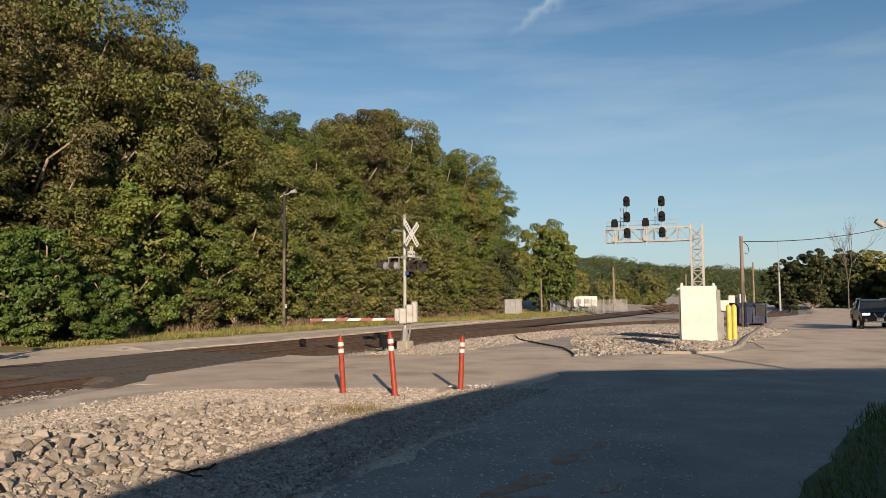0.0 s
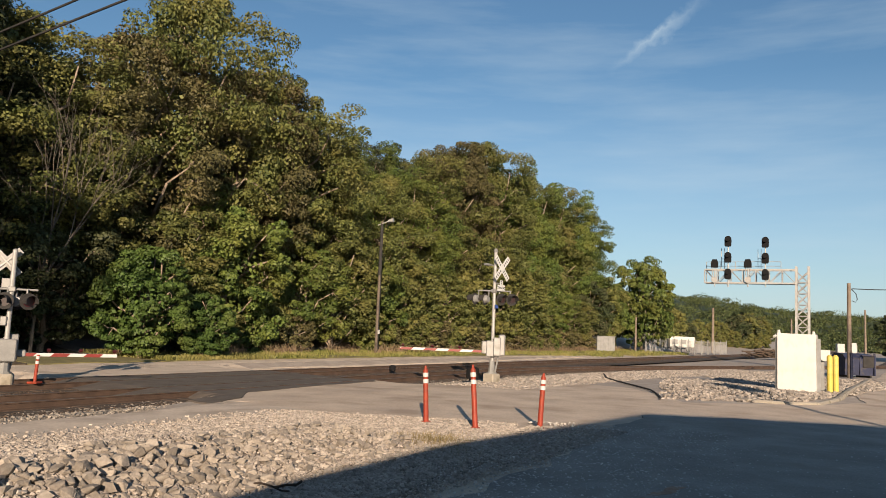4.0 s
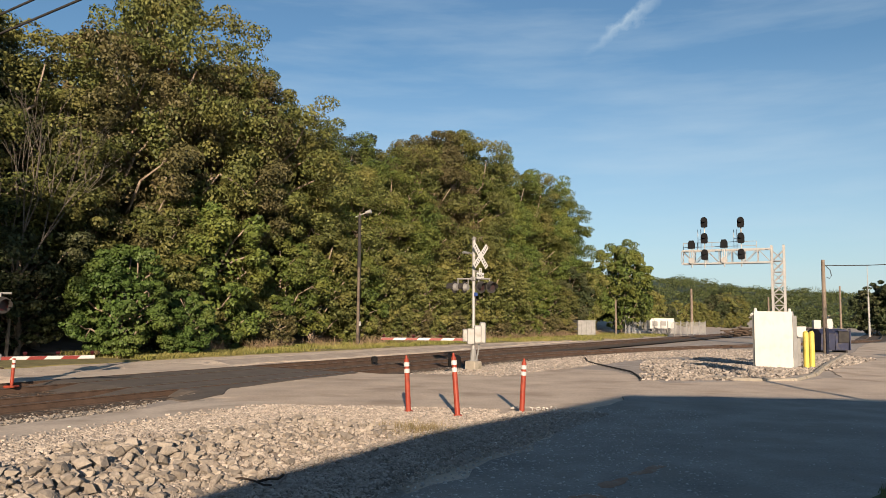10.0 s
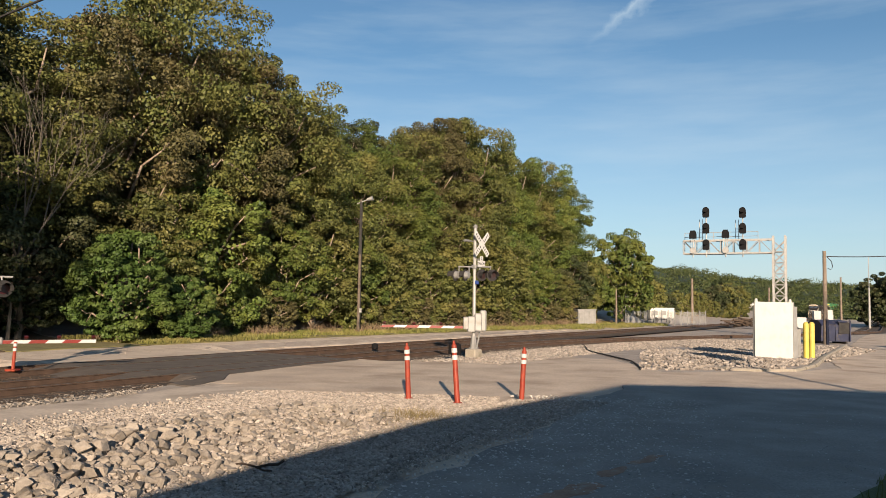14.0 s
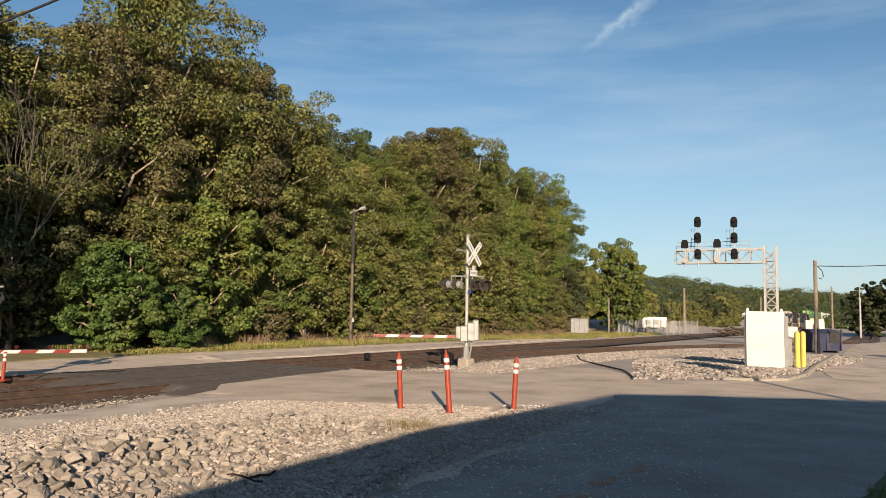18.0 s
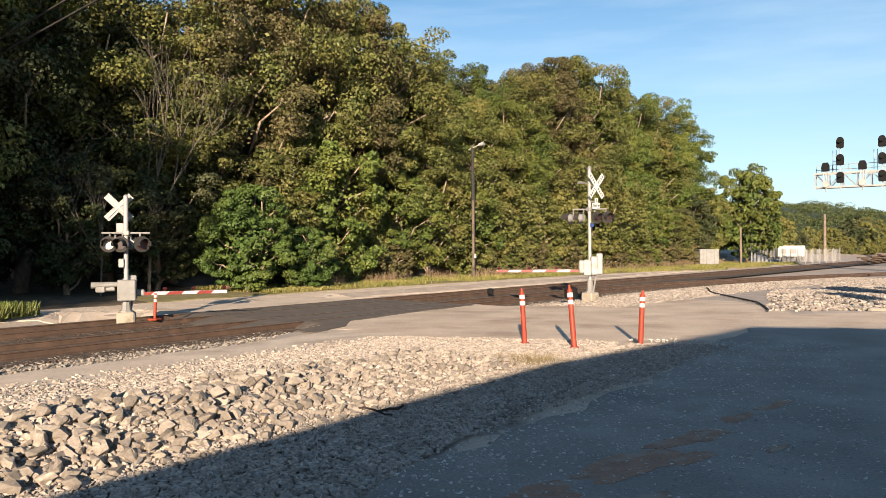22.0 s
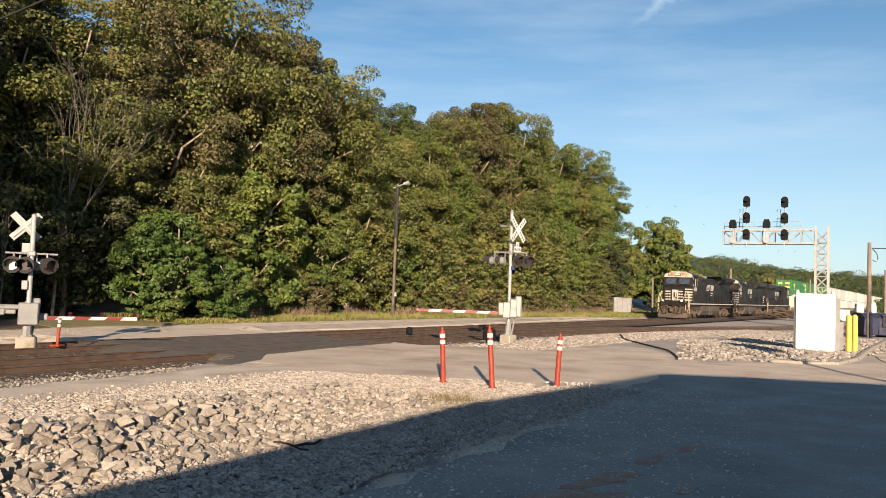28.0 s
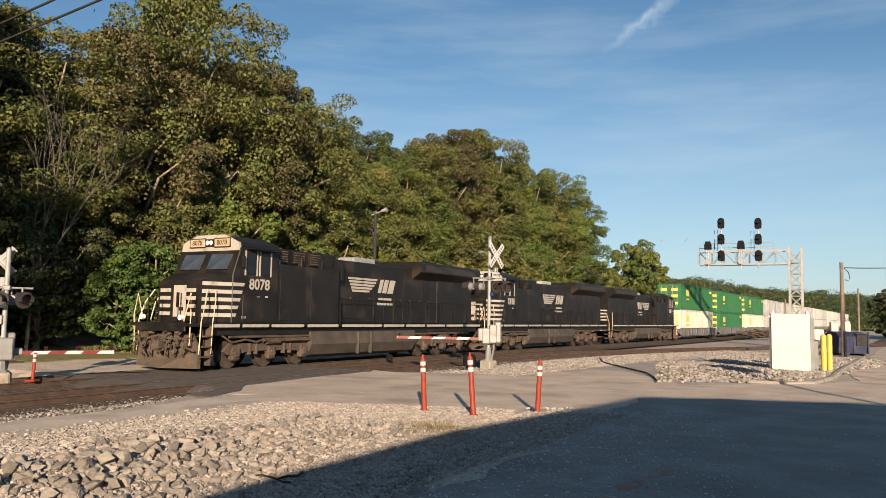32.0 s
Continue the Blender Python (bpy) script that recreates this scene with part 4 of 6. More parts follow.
while len(places) < 7500:
    x, y = rng.uniform(3.5, 19), rng.uniform(26, 49)
    if y > 26.4 and x < 5.0 + (y - 26) * 0.62 + 2.8 and x > 3.7 + (y - 26) * 0.16 + rng.random() ** 2 * 1.6 and (y < 40 or x > 9) and side(x, y)[1] > siding(side(x, y)[0]) + 4.5:
        places.append((x, y, ground_z(x, y) + 0.04, rng.uniform(0.07, 0.2)))
scatter_stones("island_stones", places, M["yard_stone"], "pale rubble filling the kerbed island", 23)
places = []
while len(places) < 9000:
    s = 7.5 + 34 * rng.random()
    p = line(s, siding(s) + 3.6 + rng.random() ** 1.4 * (2.4 + 0.07 * s))
    places.append((p.x, p.y, ground_z(p.x, p.y) + 0.02, rng.uniform(0.04, 0.12)))
scatter_stones("yard_stones", places, M["yard_stone"], "loose stones between the track and the island", 25)
places = [(rng.uniform(-3.2, 9), rng.uniform(4, 17), 0, rng.uniform(0.01, 0.035)) for _ in range(2200)]
while len(places) < 14000:
    y = rng.uniform(4, 17.5)
    x = -2.6 + (y - 6.0) * 0.2 + rng.random() ** 2.2 * 4.2
    places.append((x, y, 0, 0.01 + 0.045 * rng.random() ** 3))
scatter_stones("road_grit", [(x, y, ground_z(x, y) + 0.06, k) for x, y, _, k in places if not in_rubble(x, y)], M["grit"], "scattered grit on the road", 24)


places = []
while len(places) < 4500:
    s = rng.uniform(-9, 45)
    p = line(s, rng.uniform(-6.0, -2.8))
    places.append((p.x, p.y, ground_z(p.x, p.y) + 0.03, rng.uniform(0.015, 0.04)))
scatter_stones("lane_pebbles", places, M["stone"], "pale pebbles scattered on the dusty lane", 27)


def kerb(pts, label):
    tops = thing("kerb", label, "kerb", kind="structure")
    for a, b in zip(pts, pts[1:]):
        a, b = Vector((*a, 0)), Vector((*b, 0))
        d = b - a
        bm = boxes((0, 0, 0.07, d.length - 0.02, 0.22, 0.16), bevel=0.04)
        ob = part("kerb_stone", bm, M["concrete"], tops)
        ob.matrix_local = Matrix.Translation((a + b) / 2) @ Matrix.Rotation(math.atan2(d.y, d.x), 4, "Z")


kerb([(6.4, 27.4), (6.75, 26.6), (7.7, 26.25), (8.75, 26.6), (9.6, 28.0), (10.5, 29.6), (12.5, 34.2), (14.2, 38), (15.9, 41.6), (17.6, 45.3), (19.3, 49)], "weathered pale concrete kerb round the island")


# ---- crossing signals ----
def round_lamp(parent, x, y, z, face, lit, body="black_dull"):
    """A flashing-light unit; face is +1 or -1 along y (the way it looks)."""
    u = part("lamp_unit", rods(((x, y, z), (x, y + face * 0.16, z), 0.13, 0.165), seg=14), M[body], parent)
    part("backing_disc", rods(((x, y + face * 0.15, z), (x, y + face * 0.165, z), 0.235), seg=24), M["black_dull"], u)
    part("lens", rods(((x, y + face * 0.166, z), (x, y + face * 0.18, z), 0.15), seg=18), M[lit], u)
    bm = bmesh.new()
    for k in range(9):
        a0, a1 = radians(-20 + 220 * k / 9), radians(-20 + 220 * (k + 1) / 9)
        q = [(x + 0.17 * math.cos(a), y + face * w, z + 0.17 * math.sin(a)) for a, w in ((a0, 0.17), (a1, 0.17), (a1, 0.45), (a0, 0.45))]
        bm.faces.new([bm.verts.new(v) for v in q])
    bmesh.ops.remove_doubles(bm, verts=bm.verts[:], dist=0.001)
    bmesh.ops.solidify(bm, geom=bm.faces[:], thickness=0.012)
    part("hood", bm, M["black_dull"], u)
    return u


def turned_lamp(parent, x, y, z, yaw, lit, body="black_dull"):
    """A flashing-light unit hung at a place and turned about the upright."""
    u = round_lamp(parent, 0, 0, 0, -1, lit, body)
    u.matrix_local = pose(x, y, z, 0, 0, yaw)
    part("hanger", rods(((0, 0, 0.12), (0, 0, 0.34), 0.025), seg=6), M["silver"], u)


def crossing_signal(x, y, z, turn, arm_turn, height, arm, arm_z, label, sx, front=True):
    """A mast with crossbuck, flashing lamps, gate mechanism and lowered arm. sx: the side to which the arm reaches (+1: +x)."""
    ob = thing("crossing_signal", label, "crossing signal", pose(x, y, z, 0, 0, turn), group="crossing signals")
    part("footing", boxes((0, 0, 0.08, 0.5, 0.5, 0.46), bevel=0.04), M["concrete"], ob)
    part("base_casting", rods(((0, 0, 0.3), (0, 0, 0.8), 0.15, 0.1), ((0, 0, 0.3), (0, 0, 0.36), 0.2), seg=8), M["silver"], ob)
    part("mast", rods(((0, 0, 0.5), (0, 0, height), 0.065), ((0, 0, height), (0, 0, height + 0.04), 0.075, 0.02), seg=12), M["galv"], ob)
    f = -1 if front else 1
    cz = height - 0.72
    for a in (45, -45):
        m = Matrix.Translation((0.1 if front else -0.22, f * (0.26 + (0.012 if a > 0 else 0.0)), cz if front else height - 0.32)) @ Matrix.Rotation(radians(a), 4, "Y")
        blade = part("crossbuck_blade", boxes((0, 0, 0, 0.23 if front else 0.2, 0.008, 1.22 if front else 0.98), bevel=0.003), M["sheet_white"] if front else M["silver"], ob)
        blade.matrix_local = m
        if front:
            for k in range(8):
                bar = part("mark", boxes((0, -0.007, (-0.52 + 0.115 * k) if k < 4 else (-0.285 + 0.115 * k), 0.1, 0.004, 0.05)), M["grey_mark"], blade)
        else:
            part("stiffener", boxes((0, -0.02, 0, 0.05, 0.035, 0.9), bevel=0.008), M["galv"], blade)
    plate = part("track_plate", boxes((0.1, f * 0.25, cz - 0.78, 0.5, 0.008, 0.24), (0.1, f * 0.25, cz - 0.58, 0.2, 0.008, 0.2), bevel=0.003) if front else boxes((-0.12, f * 0.25, height - 0.92, 0.34, 0.008, 0.26), bevel=0.003), M["sheet_white"] if front else M["silver"], ob)
    if front:
        upright = Euler((radians(90), 0, 0)).to_matrix().to_4x4()
        letters("TRACKS", 0.135, M["black"], plate, Matrix.Translation((0.1, f * 0.258, cz - 0.78)) @ upright, 0.003)
        letters("2", 0.18, M["black"], plate, Matrix.Translation((0.1, f * 0.258, cz - 0.575)) @ upright, 0.003)
    for k in (cz - 0.6, cz if front else height - 0.32):
        part("sign_bracket", rods(((0, 0, k), (0.05, f * 0.25, k), 0.025)), M["silver"], ob)
    lz = height - 1.95 if front else height - 1.42
    ax, ay = (0.545, -0.839) if front else (1.0, 0.0)
    part("lamp_crossarm", rods(((-0.66 * ax, -0.66 * ay, lz + 0.33), (0.66 * ax, 0.66 * ay, lz + 0.33), 0.03)), M["silver"], ob)
    part("crossarm_clamp", boxes((0, 0, lz + 0.33, 0.2, 0.2, 0.14), bevel=0.02), M["silver"], ob)
    if front:
        for k, yaw, lit, body in ((0.2, -22, "lens_dark", "black_dull"), (0.62, -30, "lens_dark", "black_dull"), (-0.22, -170, "lens_glint", "silver"), (-0.62, -176, "lens_glint", "silver")):
            turned_lamp(ob, k * ax, k * ay, lz, yaw, lit, body)
    else:
        for k, yaw, lit in ((-0.43, -4, "lens_glint"), (-0.08, -14, "lens_dark"), (0.4, 24, "lens_red")):
            turned_lamp(ob, k, -0.1, lz, yaw, lit)
        for k, yaw in ((0.12, 176), (-0.3, 186)):
            turned_lamp(ob, k, 0.1, lz, yaw, "lens_red", "silver")
        part("junction_box", boxes((-0.12, -0.05, 1.75, 0.16, 0.16, 0.26), bevel=0.02), M["silver"], ob)
    if front:
        part("blue_number_plate", boxes((0.0, f * 0.12, lz - 0.28, 0.22, 0.01, 0.14)), M["blue_tag"], ob)
        part("bell", rods(((0, 0, height - 0.06), (0, 0, height + 0.06), 0.1, 0.04), seg=12), M["silver"], ob)
        part("side_lamp_bracket", rods(((-0.7, 0, height - 0.62), (0, 0, height - 0.62), 0.025), ((-0.7, 0, height - 0.62), (-0.35, 0, height - 0.62), 0.05)), M["silver"], ob)
    before = set(ob.children)
    mech = part("gate_mechanism", boxes((0.0, 0.0, arm_z + 0.12, 0.5, 0.46, 0.62), (0.16, f * 0.2, arm_z + 0.2, 0.28, 0.22, 0.72), bevel=0.03), M["silver"], ob)
    part("mechanism_door", boxes((0.16, f * 0.32, arm_z + 0.2, 0.24, 0.02, 0.62), bevel=0.008), M["silver"], mech)
    part("conduit", pipe(bmesh.new(), [(0.22, f * 0.1, arm_z - 0.15), (0.2, f * 0.12, 0.8), (0.12, f * 0.12, 0.35)], 0.035), M["silver"], ob)
    cw = 0.22 if front else 0.55
    if front:
        part("control_box", boxes((-0.3, -0.05, arm_z + 0.16, 0.26, 0.3, 0.5), bevel=0.03), M["silver"], ob)
        part("relay_box", boxes((0.36, -0.02, arm_z + 0.26, 0.26, 0.3, 0.84), bevel=0.05), M["silver"], ob)
    if not front:
        part("counterweight_arm", rods(((-sx * 0.2, 0.0, arm_z + 0.3), (-sx * 0.95, 0.0, arm_z + 0.28), 0.07, 0.1), seg=10), M["silver"], ob)
        part("gear_cover", rods(((0.05, f * 0.2, arm_z + 0.3), (0.05, f * 0.36, arm_z + 0.3), 0.2), seg=14), M["galv"], mech)
        part("arm_bracket", boxes((sx * 0.34, f * 0.14, arm_z + 0.03, 0.34, 0.1, 0.2), bevel=0.03), M["silver"], ob)
    part("counterweight", boxes((-sx * cw, 0.06, arm_z + 0.18, 0.5, 0.14, 0.16), (-sx * (cw + 0.15), 0.06, arm_z + 0.18, 0.26, 0.26, 0.22), bevel=0.03), M["silver"], ob)
    g = part("gate_arm", boxes((sx * (0.3 + arm / 2), f * 0.14, arm_z, arm, 0.05, 0.1), bevel=0.01), M["sheet_white"], ob, "red and white striped gate arm")
    n = int(arm / 0.42)
    for k in range(n):
        if k % 2 == 0:
            cx = sx * (0.3 + arm * (k + 0.5) / n)
            w = arm / n / 2
            bm = bmesh.new()
            prism(bm, [(cx - w - 0.05, arm_z - 0.048), (cx + w - 0.05, arm_z - 0.048), (cx + w + 0.05, arm_z + 0.048), (cx - w + 0.05, arm_z + 0.048)], "y", f * 0.14 - 0.029, f * 0.14 + 0.029)
            part("red_stripe", bm, M["sheet_red"], g)
    for k in (0.3, 0.62, 0.97):
        cx = sx * (0.3 + arm * k)
        part("arm_lamp", rods(((cx, f * 0.14, arm_z + 0.05), (cx, f * 0.14, arm_z + 0.12), 0.02), ((cx - 0.05, f * 0.14, arm_z + 0.13), (cx + 0.05, f * 0.14, arm_z + 0.13), 0.05)), M["lens_red"], g)
    for c in set(ob.children) - before:
        c.matrix_local = Matrix.Rotation(radians(arm_turn - turn), 4, "Z")
    return ob


crossing_signal(-1.95, 30.6, 0.04, 57, 6, 5.15, 3.3, 1.15, "silver crossing signal mast with white crossbuck and lowered striped gate", -1, True)
crossing_signal(-14.75, 19.9, -0.04, 30, 38, 3.72, 2.6, 0.83, "silver crossing signal mast seen from behind with lowered gate", 1, False)
support = thing("gate_rest", "orange plastic post holding up the lowered gate arm", "post", pose(-14.08, 20.3, 0.0))
part("post", rods(((0, 0, 0), (0.04, 0, 0.8), 0.045), seg=12), M["orange"], support)
part("foot", boxes((0, 0, 0.03, 0.3, 0.3, 0.06), bevel=0.02), M["orange"], support)
for k in (0.55, 0.68):
    part("band", rods(((0.0275 * k / 0.55, 0, k), (0.0275 * k / 0.55, 0, k + 0.08), 0.049), seg=12), M["sheet_white"], support)


def delineator(x, y, lean_x, lean_y, h, label):
    ob = thing("delineator_post", label, "post", pose(x, y, ground_z(x, y)), group="delineator posts")
    top = Vector((lean_x, lean_y, h))
    part("tube", rods(((0, 0, 0), top, 0.056, 0.052), seg=14), M["orange"], ob)
    part("cap", rods((top, top * 1.035, 0.046, 0.026), (top * 1.03, top * 1.08, 0.028, 0.02), seg=12), M["orange"], ob)
    part("base", rods(((0, 0, 0), (0, 0, 0.06), 0.11, 0.09), seg=12), M["orange"], ob)
    for k in (0.83, 0.95):
        part("reflective_band", rods((top * (k - 0.075), top * k, 0.06), seg=14), M["sheet_white"], ob)
    return ob


delineator(-2.49, 16.34, -0.06, 0.0, 1.12, "scuffed orange delineator post with white bands")
delineator(-1.41, 15.8, -0.1, 0.1, 1.2, "leaning orange delineator post with white bands")
delineator(-0.12, 16.57, 0.05, 0.0, 1.08, "orange delineator post with white bands")

# ---- switch lamps and small trackside things ----
for x, y, k in ((-6.87, 35.99, 0.8), (-2.7, 30.8, 1.35)):
    ob = thing("trackside_drum", "squat black trackside lamp box", "signal", pose(x, y, -0.12 if k == 0.8 else 0.0))
    part("body", rods(((0, 0, 0.1), (0, 0, 0.36 * k), 0.19 * k), ((0, 0, 0.36 * k), (0, 0, 0.42 * k), 0.19 * k, 0.1 * k), seg=14), M["head_black"], ob)
    for w in (-0.1, 0.1):
        part("foot", rods(((w, 0, 0), (w, 0, 0.12), 0.04)), M["head_black"], ob)

# ---- white cabinet, meter and bollards on the island ----
A = Vector((9.39, 32.9, 0))
turn, W = 28.7, 2.09
cab = thing("equipment_cabinet", "tall plain white panel cabinet with a grey side post", "cabinet", pose(A.x, A.y, -0.08, 0, 0, turn))
part("body", boxes((W / 2, 0.07, 1.24, W - 0.04, 0.12, 2.46), bevel=0.01), M["grey_steel"], cab)
part("front_panel", boxes((W / 2, -0.012, 1.24, W, 0.03, 2.5), bevel=0.008), M["white"], cab, "plain white front panel")
part("side_post", boxes((W + 0.12, 0.1, 1.16, 0.22, 0.3, 2.32), bevel=0.02), M["grey_steel"], cab)
part("post_knob", rods(((W + 0.12, 0.1, 2.3), (W + 0.12, 0.1, 2.5), 0.07, 0.05), seg=8), M["grey_steel"], cab)
for k in (0.12, W - 0.1):
    part("lifting_eye", rods(((k, 0.03, 2.45), (k, 0.03, 2.62), 0.08, 0.05), seg=8), M["white"], cab)
part("side_lamp", rods(((-0.02, 0.05, 2.38), (-0.16, 0.0, 2.34), 0.05), seg=8), M["white"], cab)
meter = thing("meter_box", "white meter box on a dark post", "meter", pose(12.05, 35.6, 0.05, 0, 0, -20))
part("post", boxes((0.0, 0, 0.8, 0.16, 0.16, 1.6), bevel=0.01), M["grey_steel"], meter)
part("box", boxes((0.1, -0.1, 1.5, 0.42, 0.26, 0.48), bevel=0.02), M["white"], meter)
for x, y in ((12.0, 34.6), (12.45, 35.2)):
    b = thing("bollard", "yellow painted steel bollard", "bollard", pose(x, y, 0.0), group="yellow bollards")
    part("pipe", rods(((0, 0, -0.1), (0, 0, 1.52), 0.115), ((0, 0, 1.52), (0, 0, 1.6), 0.115, 0.05), seg=16), M["yellow"], b)
    part("collar", rods(((0, 0, -0.1), (0, 0, 0.06), 0.18), seg=12), M["concrete"], b)

# ---- dumpster and pole ----
d = thing("dumpster", "dark blue steel dumpster with open side hatch", "dumpster", pose(20.3, 54.2, 0.0, 0, 0, 12))
bm = bmesh.new()
prism(bm, [(-0.75, 0.15), (0.75, 0.15), (0.85, 1.3), (0.3, 1.55), (-0.5, 1.5), (-0.85, 1.2)], "x", -1.0, 1.0)
part("tub", bm, M["navy"], d)
# black panel painted in for the dark inside of the open hatch
part("hatch", boxes((0.55, -0.84, 1.02, 0.72, 0.1, 0.72), bevel=0.01), M["black_dull"], d)
part("frame", boxes((0.97, -0.86, 0.85, 0.1, 0.12, 1.4), (0.55, -0.86, 1.44, 0.9, 0.12, 0.08), bevel=0.01), M["navy"], d)
for k in (-0.7, 0.0):
    part("rib", boxes((k, -0.8, 0.75, 0.08, 0.12, 1.1)), M["navy"], d)
for k in (-0.8, 0.8):
    part("skid", boxes((k, 0, 0.08, 0.12, 1.5, 0.16)), M["black_dull"], d)


def wood_pole(x, y, h, r, label, name="utility_pole"):
    ob = thing(name, label, "pole", pose(x, y, 0.0))
    part("shaft", rods(((0, 0, -0.3), (0, 0, h), r, r * 0.72), seg=12), M["pole_dark"] if name == "lamp_pole" else M["pole_wood"], ob)
    return ob


up = wood_pole(19.2, 51.7, 5.95, 0.15, "weathered grey wooden utility pole")
part("riser_hook", pipe(bmesh.new(), [(0.14, 0, 5.6), (0.42, 0, 5.3), (0.5, 0, 4.95), (0.38, 0, 4.75), (0.2, 0, 4.85)], 0.025), M["black_dull"], up)
part("conduit", rods(((0.05, -0.2, 0), (0.05, -0.17, 1.6), 0.09), seg=8), M["navy"], up)
lp = wood_pole(-11.5, 54.4, 9.5, 0.118, "tall wooden pole with a lamp at its head", "lamp_pole")
part("upper_sleeve", rods(((0.0, -0.02, 5.6), (0, -0.02, 9.3), 0.118, 0.1), seg=12), M["black_dull"], lp, "dark sleeve round the pole's upper half")
part("crossarm", rods(((-0.3, 0, 9.2), (0.5, -0.1, 9.5), 0.04)), M["galv"], lp)
part("lamp_head", rods(((0.45, -0.1, 9.5), (0.85, -0.15, 9.58), 0.1, 0.16), seg=10), M["galv"], lp)
part("conduit", rods(((0.13, -0.08, 0.2), (0.1, -0.08, 8.9), 0.028), seg=8), M["black_dull"], lp)
part("junction_box", boxes((0.17, -0.14, 1.6, 0.16, 0.1, 0.3), bevel=0.01), M["galv"], lp)
for x, y, h, r in ((28.9, 135.2, 7.4, 0.25), (44.4, 113.4, 7.0, 0.16), (12.5, 104, 4.6, 0.14), (46, 150, 6.5, 0.2)):
    wood_pole(x, y, h, r, "distant pale wooden pole")
mast = thing("antenna_mast", "slim pale steel antenna mast", "mast", pose(47.6, 112.1, 0))
part("tube", rods(((0, 0, 0), (0, 0, 5.5), 0.16, 0.12), ((0, 0, 5.5), (0, 0, 9.9), 0.06, 0.04), seg=8), M["galv"], mast)


def flood_pole(x, y, h):
    ob = thing("floodlight_pole", "pale pole carrying two angled floodlights", "lamp post", pose(x, y, 0))
    part("shaft", rods(((0, 0, 0), (0, 0, h), 0.16, 0.11), seg=10), M["pole_wood"], ob)
    part("crossbar", rods(((-0.9, 0, h - 0.2), (0.9, 0, h - 0.2), 0.05)), M["galv"], ob)
    for k, a in ((-0.8, 35), (0.9, -35)):
        f = part("floodlight", boxes((0, 0, 0, 0.75, 0.5, 0.42), bevel=0.05), M["grey_steel"], ob)
        f.matrix_local = Matrix.Translation((k, 0, h + 0.15)) @ Matrix.Rotation(radians(a), 4, "Y")


flood_pole(37.5, 66.5, 8.0)


def wire(name, a, b, sag, r, label, n=14):
    a, b = Vector(a), Vector(b)
    pts = [a.lerp(b, k / n) - Vector((0, 0, sag * 4 * (k / n) * (1 - k / n))) for k in range(n + 1)]
    tagged(part(name, pipe(bmesh.new(), pts, r, 5), M["black_dull"]), label, "cable")


wire("overhead_cable", (19.4, 51.7, 5.6), (37.4, 66.5, 7.8), 0.35, 0.03, "thin overhead cable between poles")
wire("overhead_cable", (-37, 29.2, 7.5), (27.0, 2.8, 14.9), 0.1, 0.036, "overhead power cable crossing the railway")
wire("overhead_cable", (-37, 29.4, 8.1), (27.0, 3.2, 16.0), 0.1, 0.036, "overhead power cable crossing the railway")
# a wire's shadow across the gravel, built as a thin black tube
shadow_pts = [Vector((x + 0.1 * noise.noise((y * 0.5, 1, 3)), y, ground_z(x, y) + 0.05)) for x, y in ((3.75, 25.9), (3.85, 26.6), (3.95, 28.0), (4.0, 29.8), (3.75, 31.6), (3.5, 33.6), (3.2, 35.6), (3.05, 37.6), (3.2, 40.5), (3.35, 43.5), (3.35, 46.7), (3.1, 49.0))]
tagged(part("ground_cable", pipe(bmesh.new(), shadow_pts, 0.034, 6), M["black_dull"]), "thin black tube standing for a wire's shadow across the gravel", "hose")


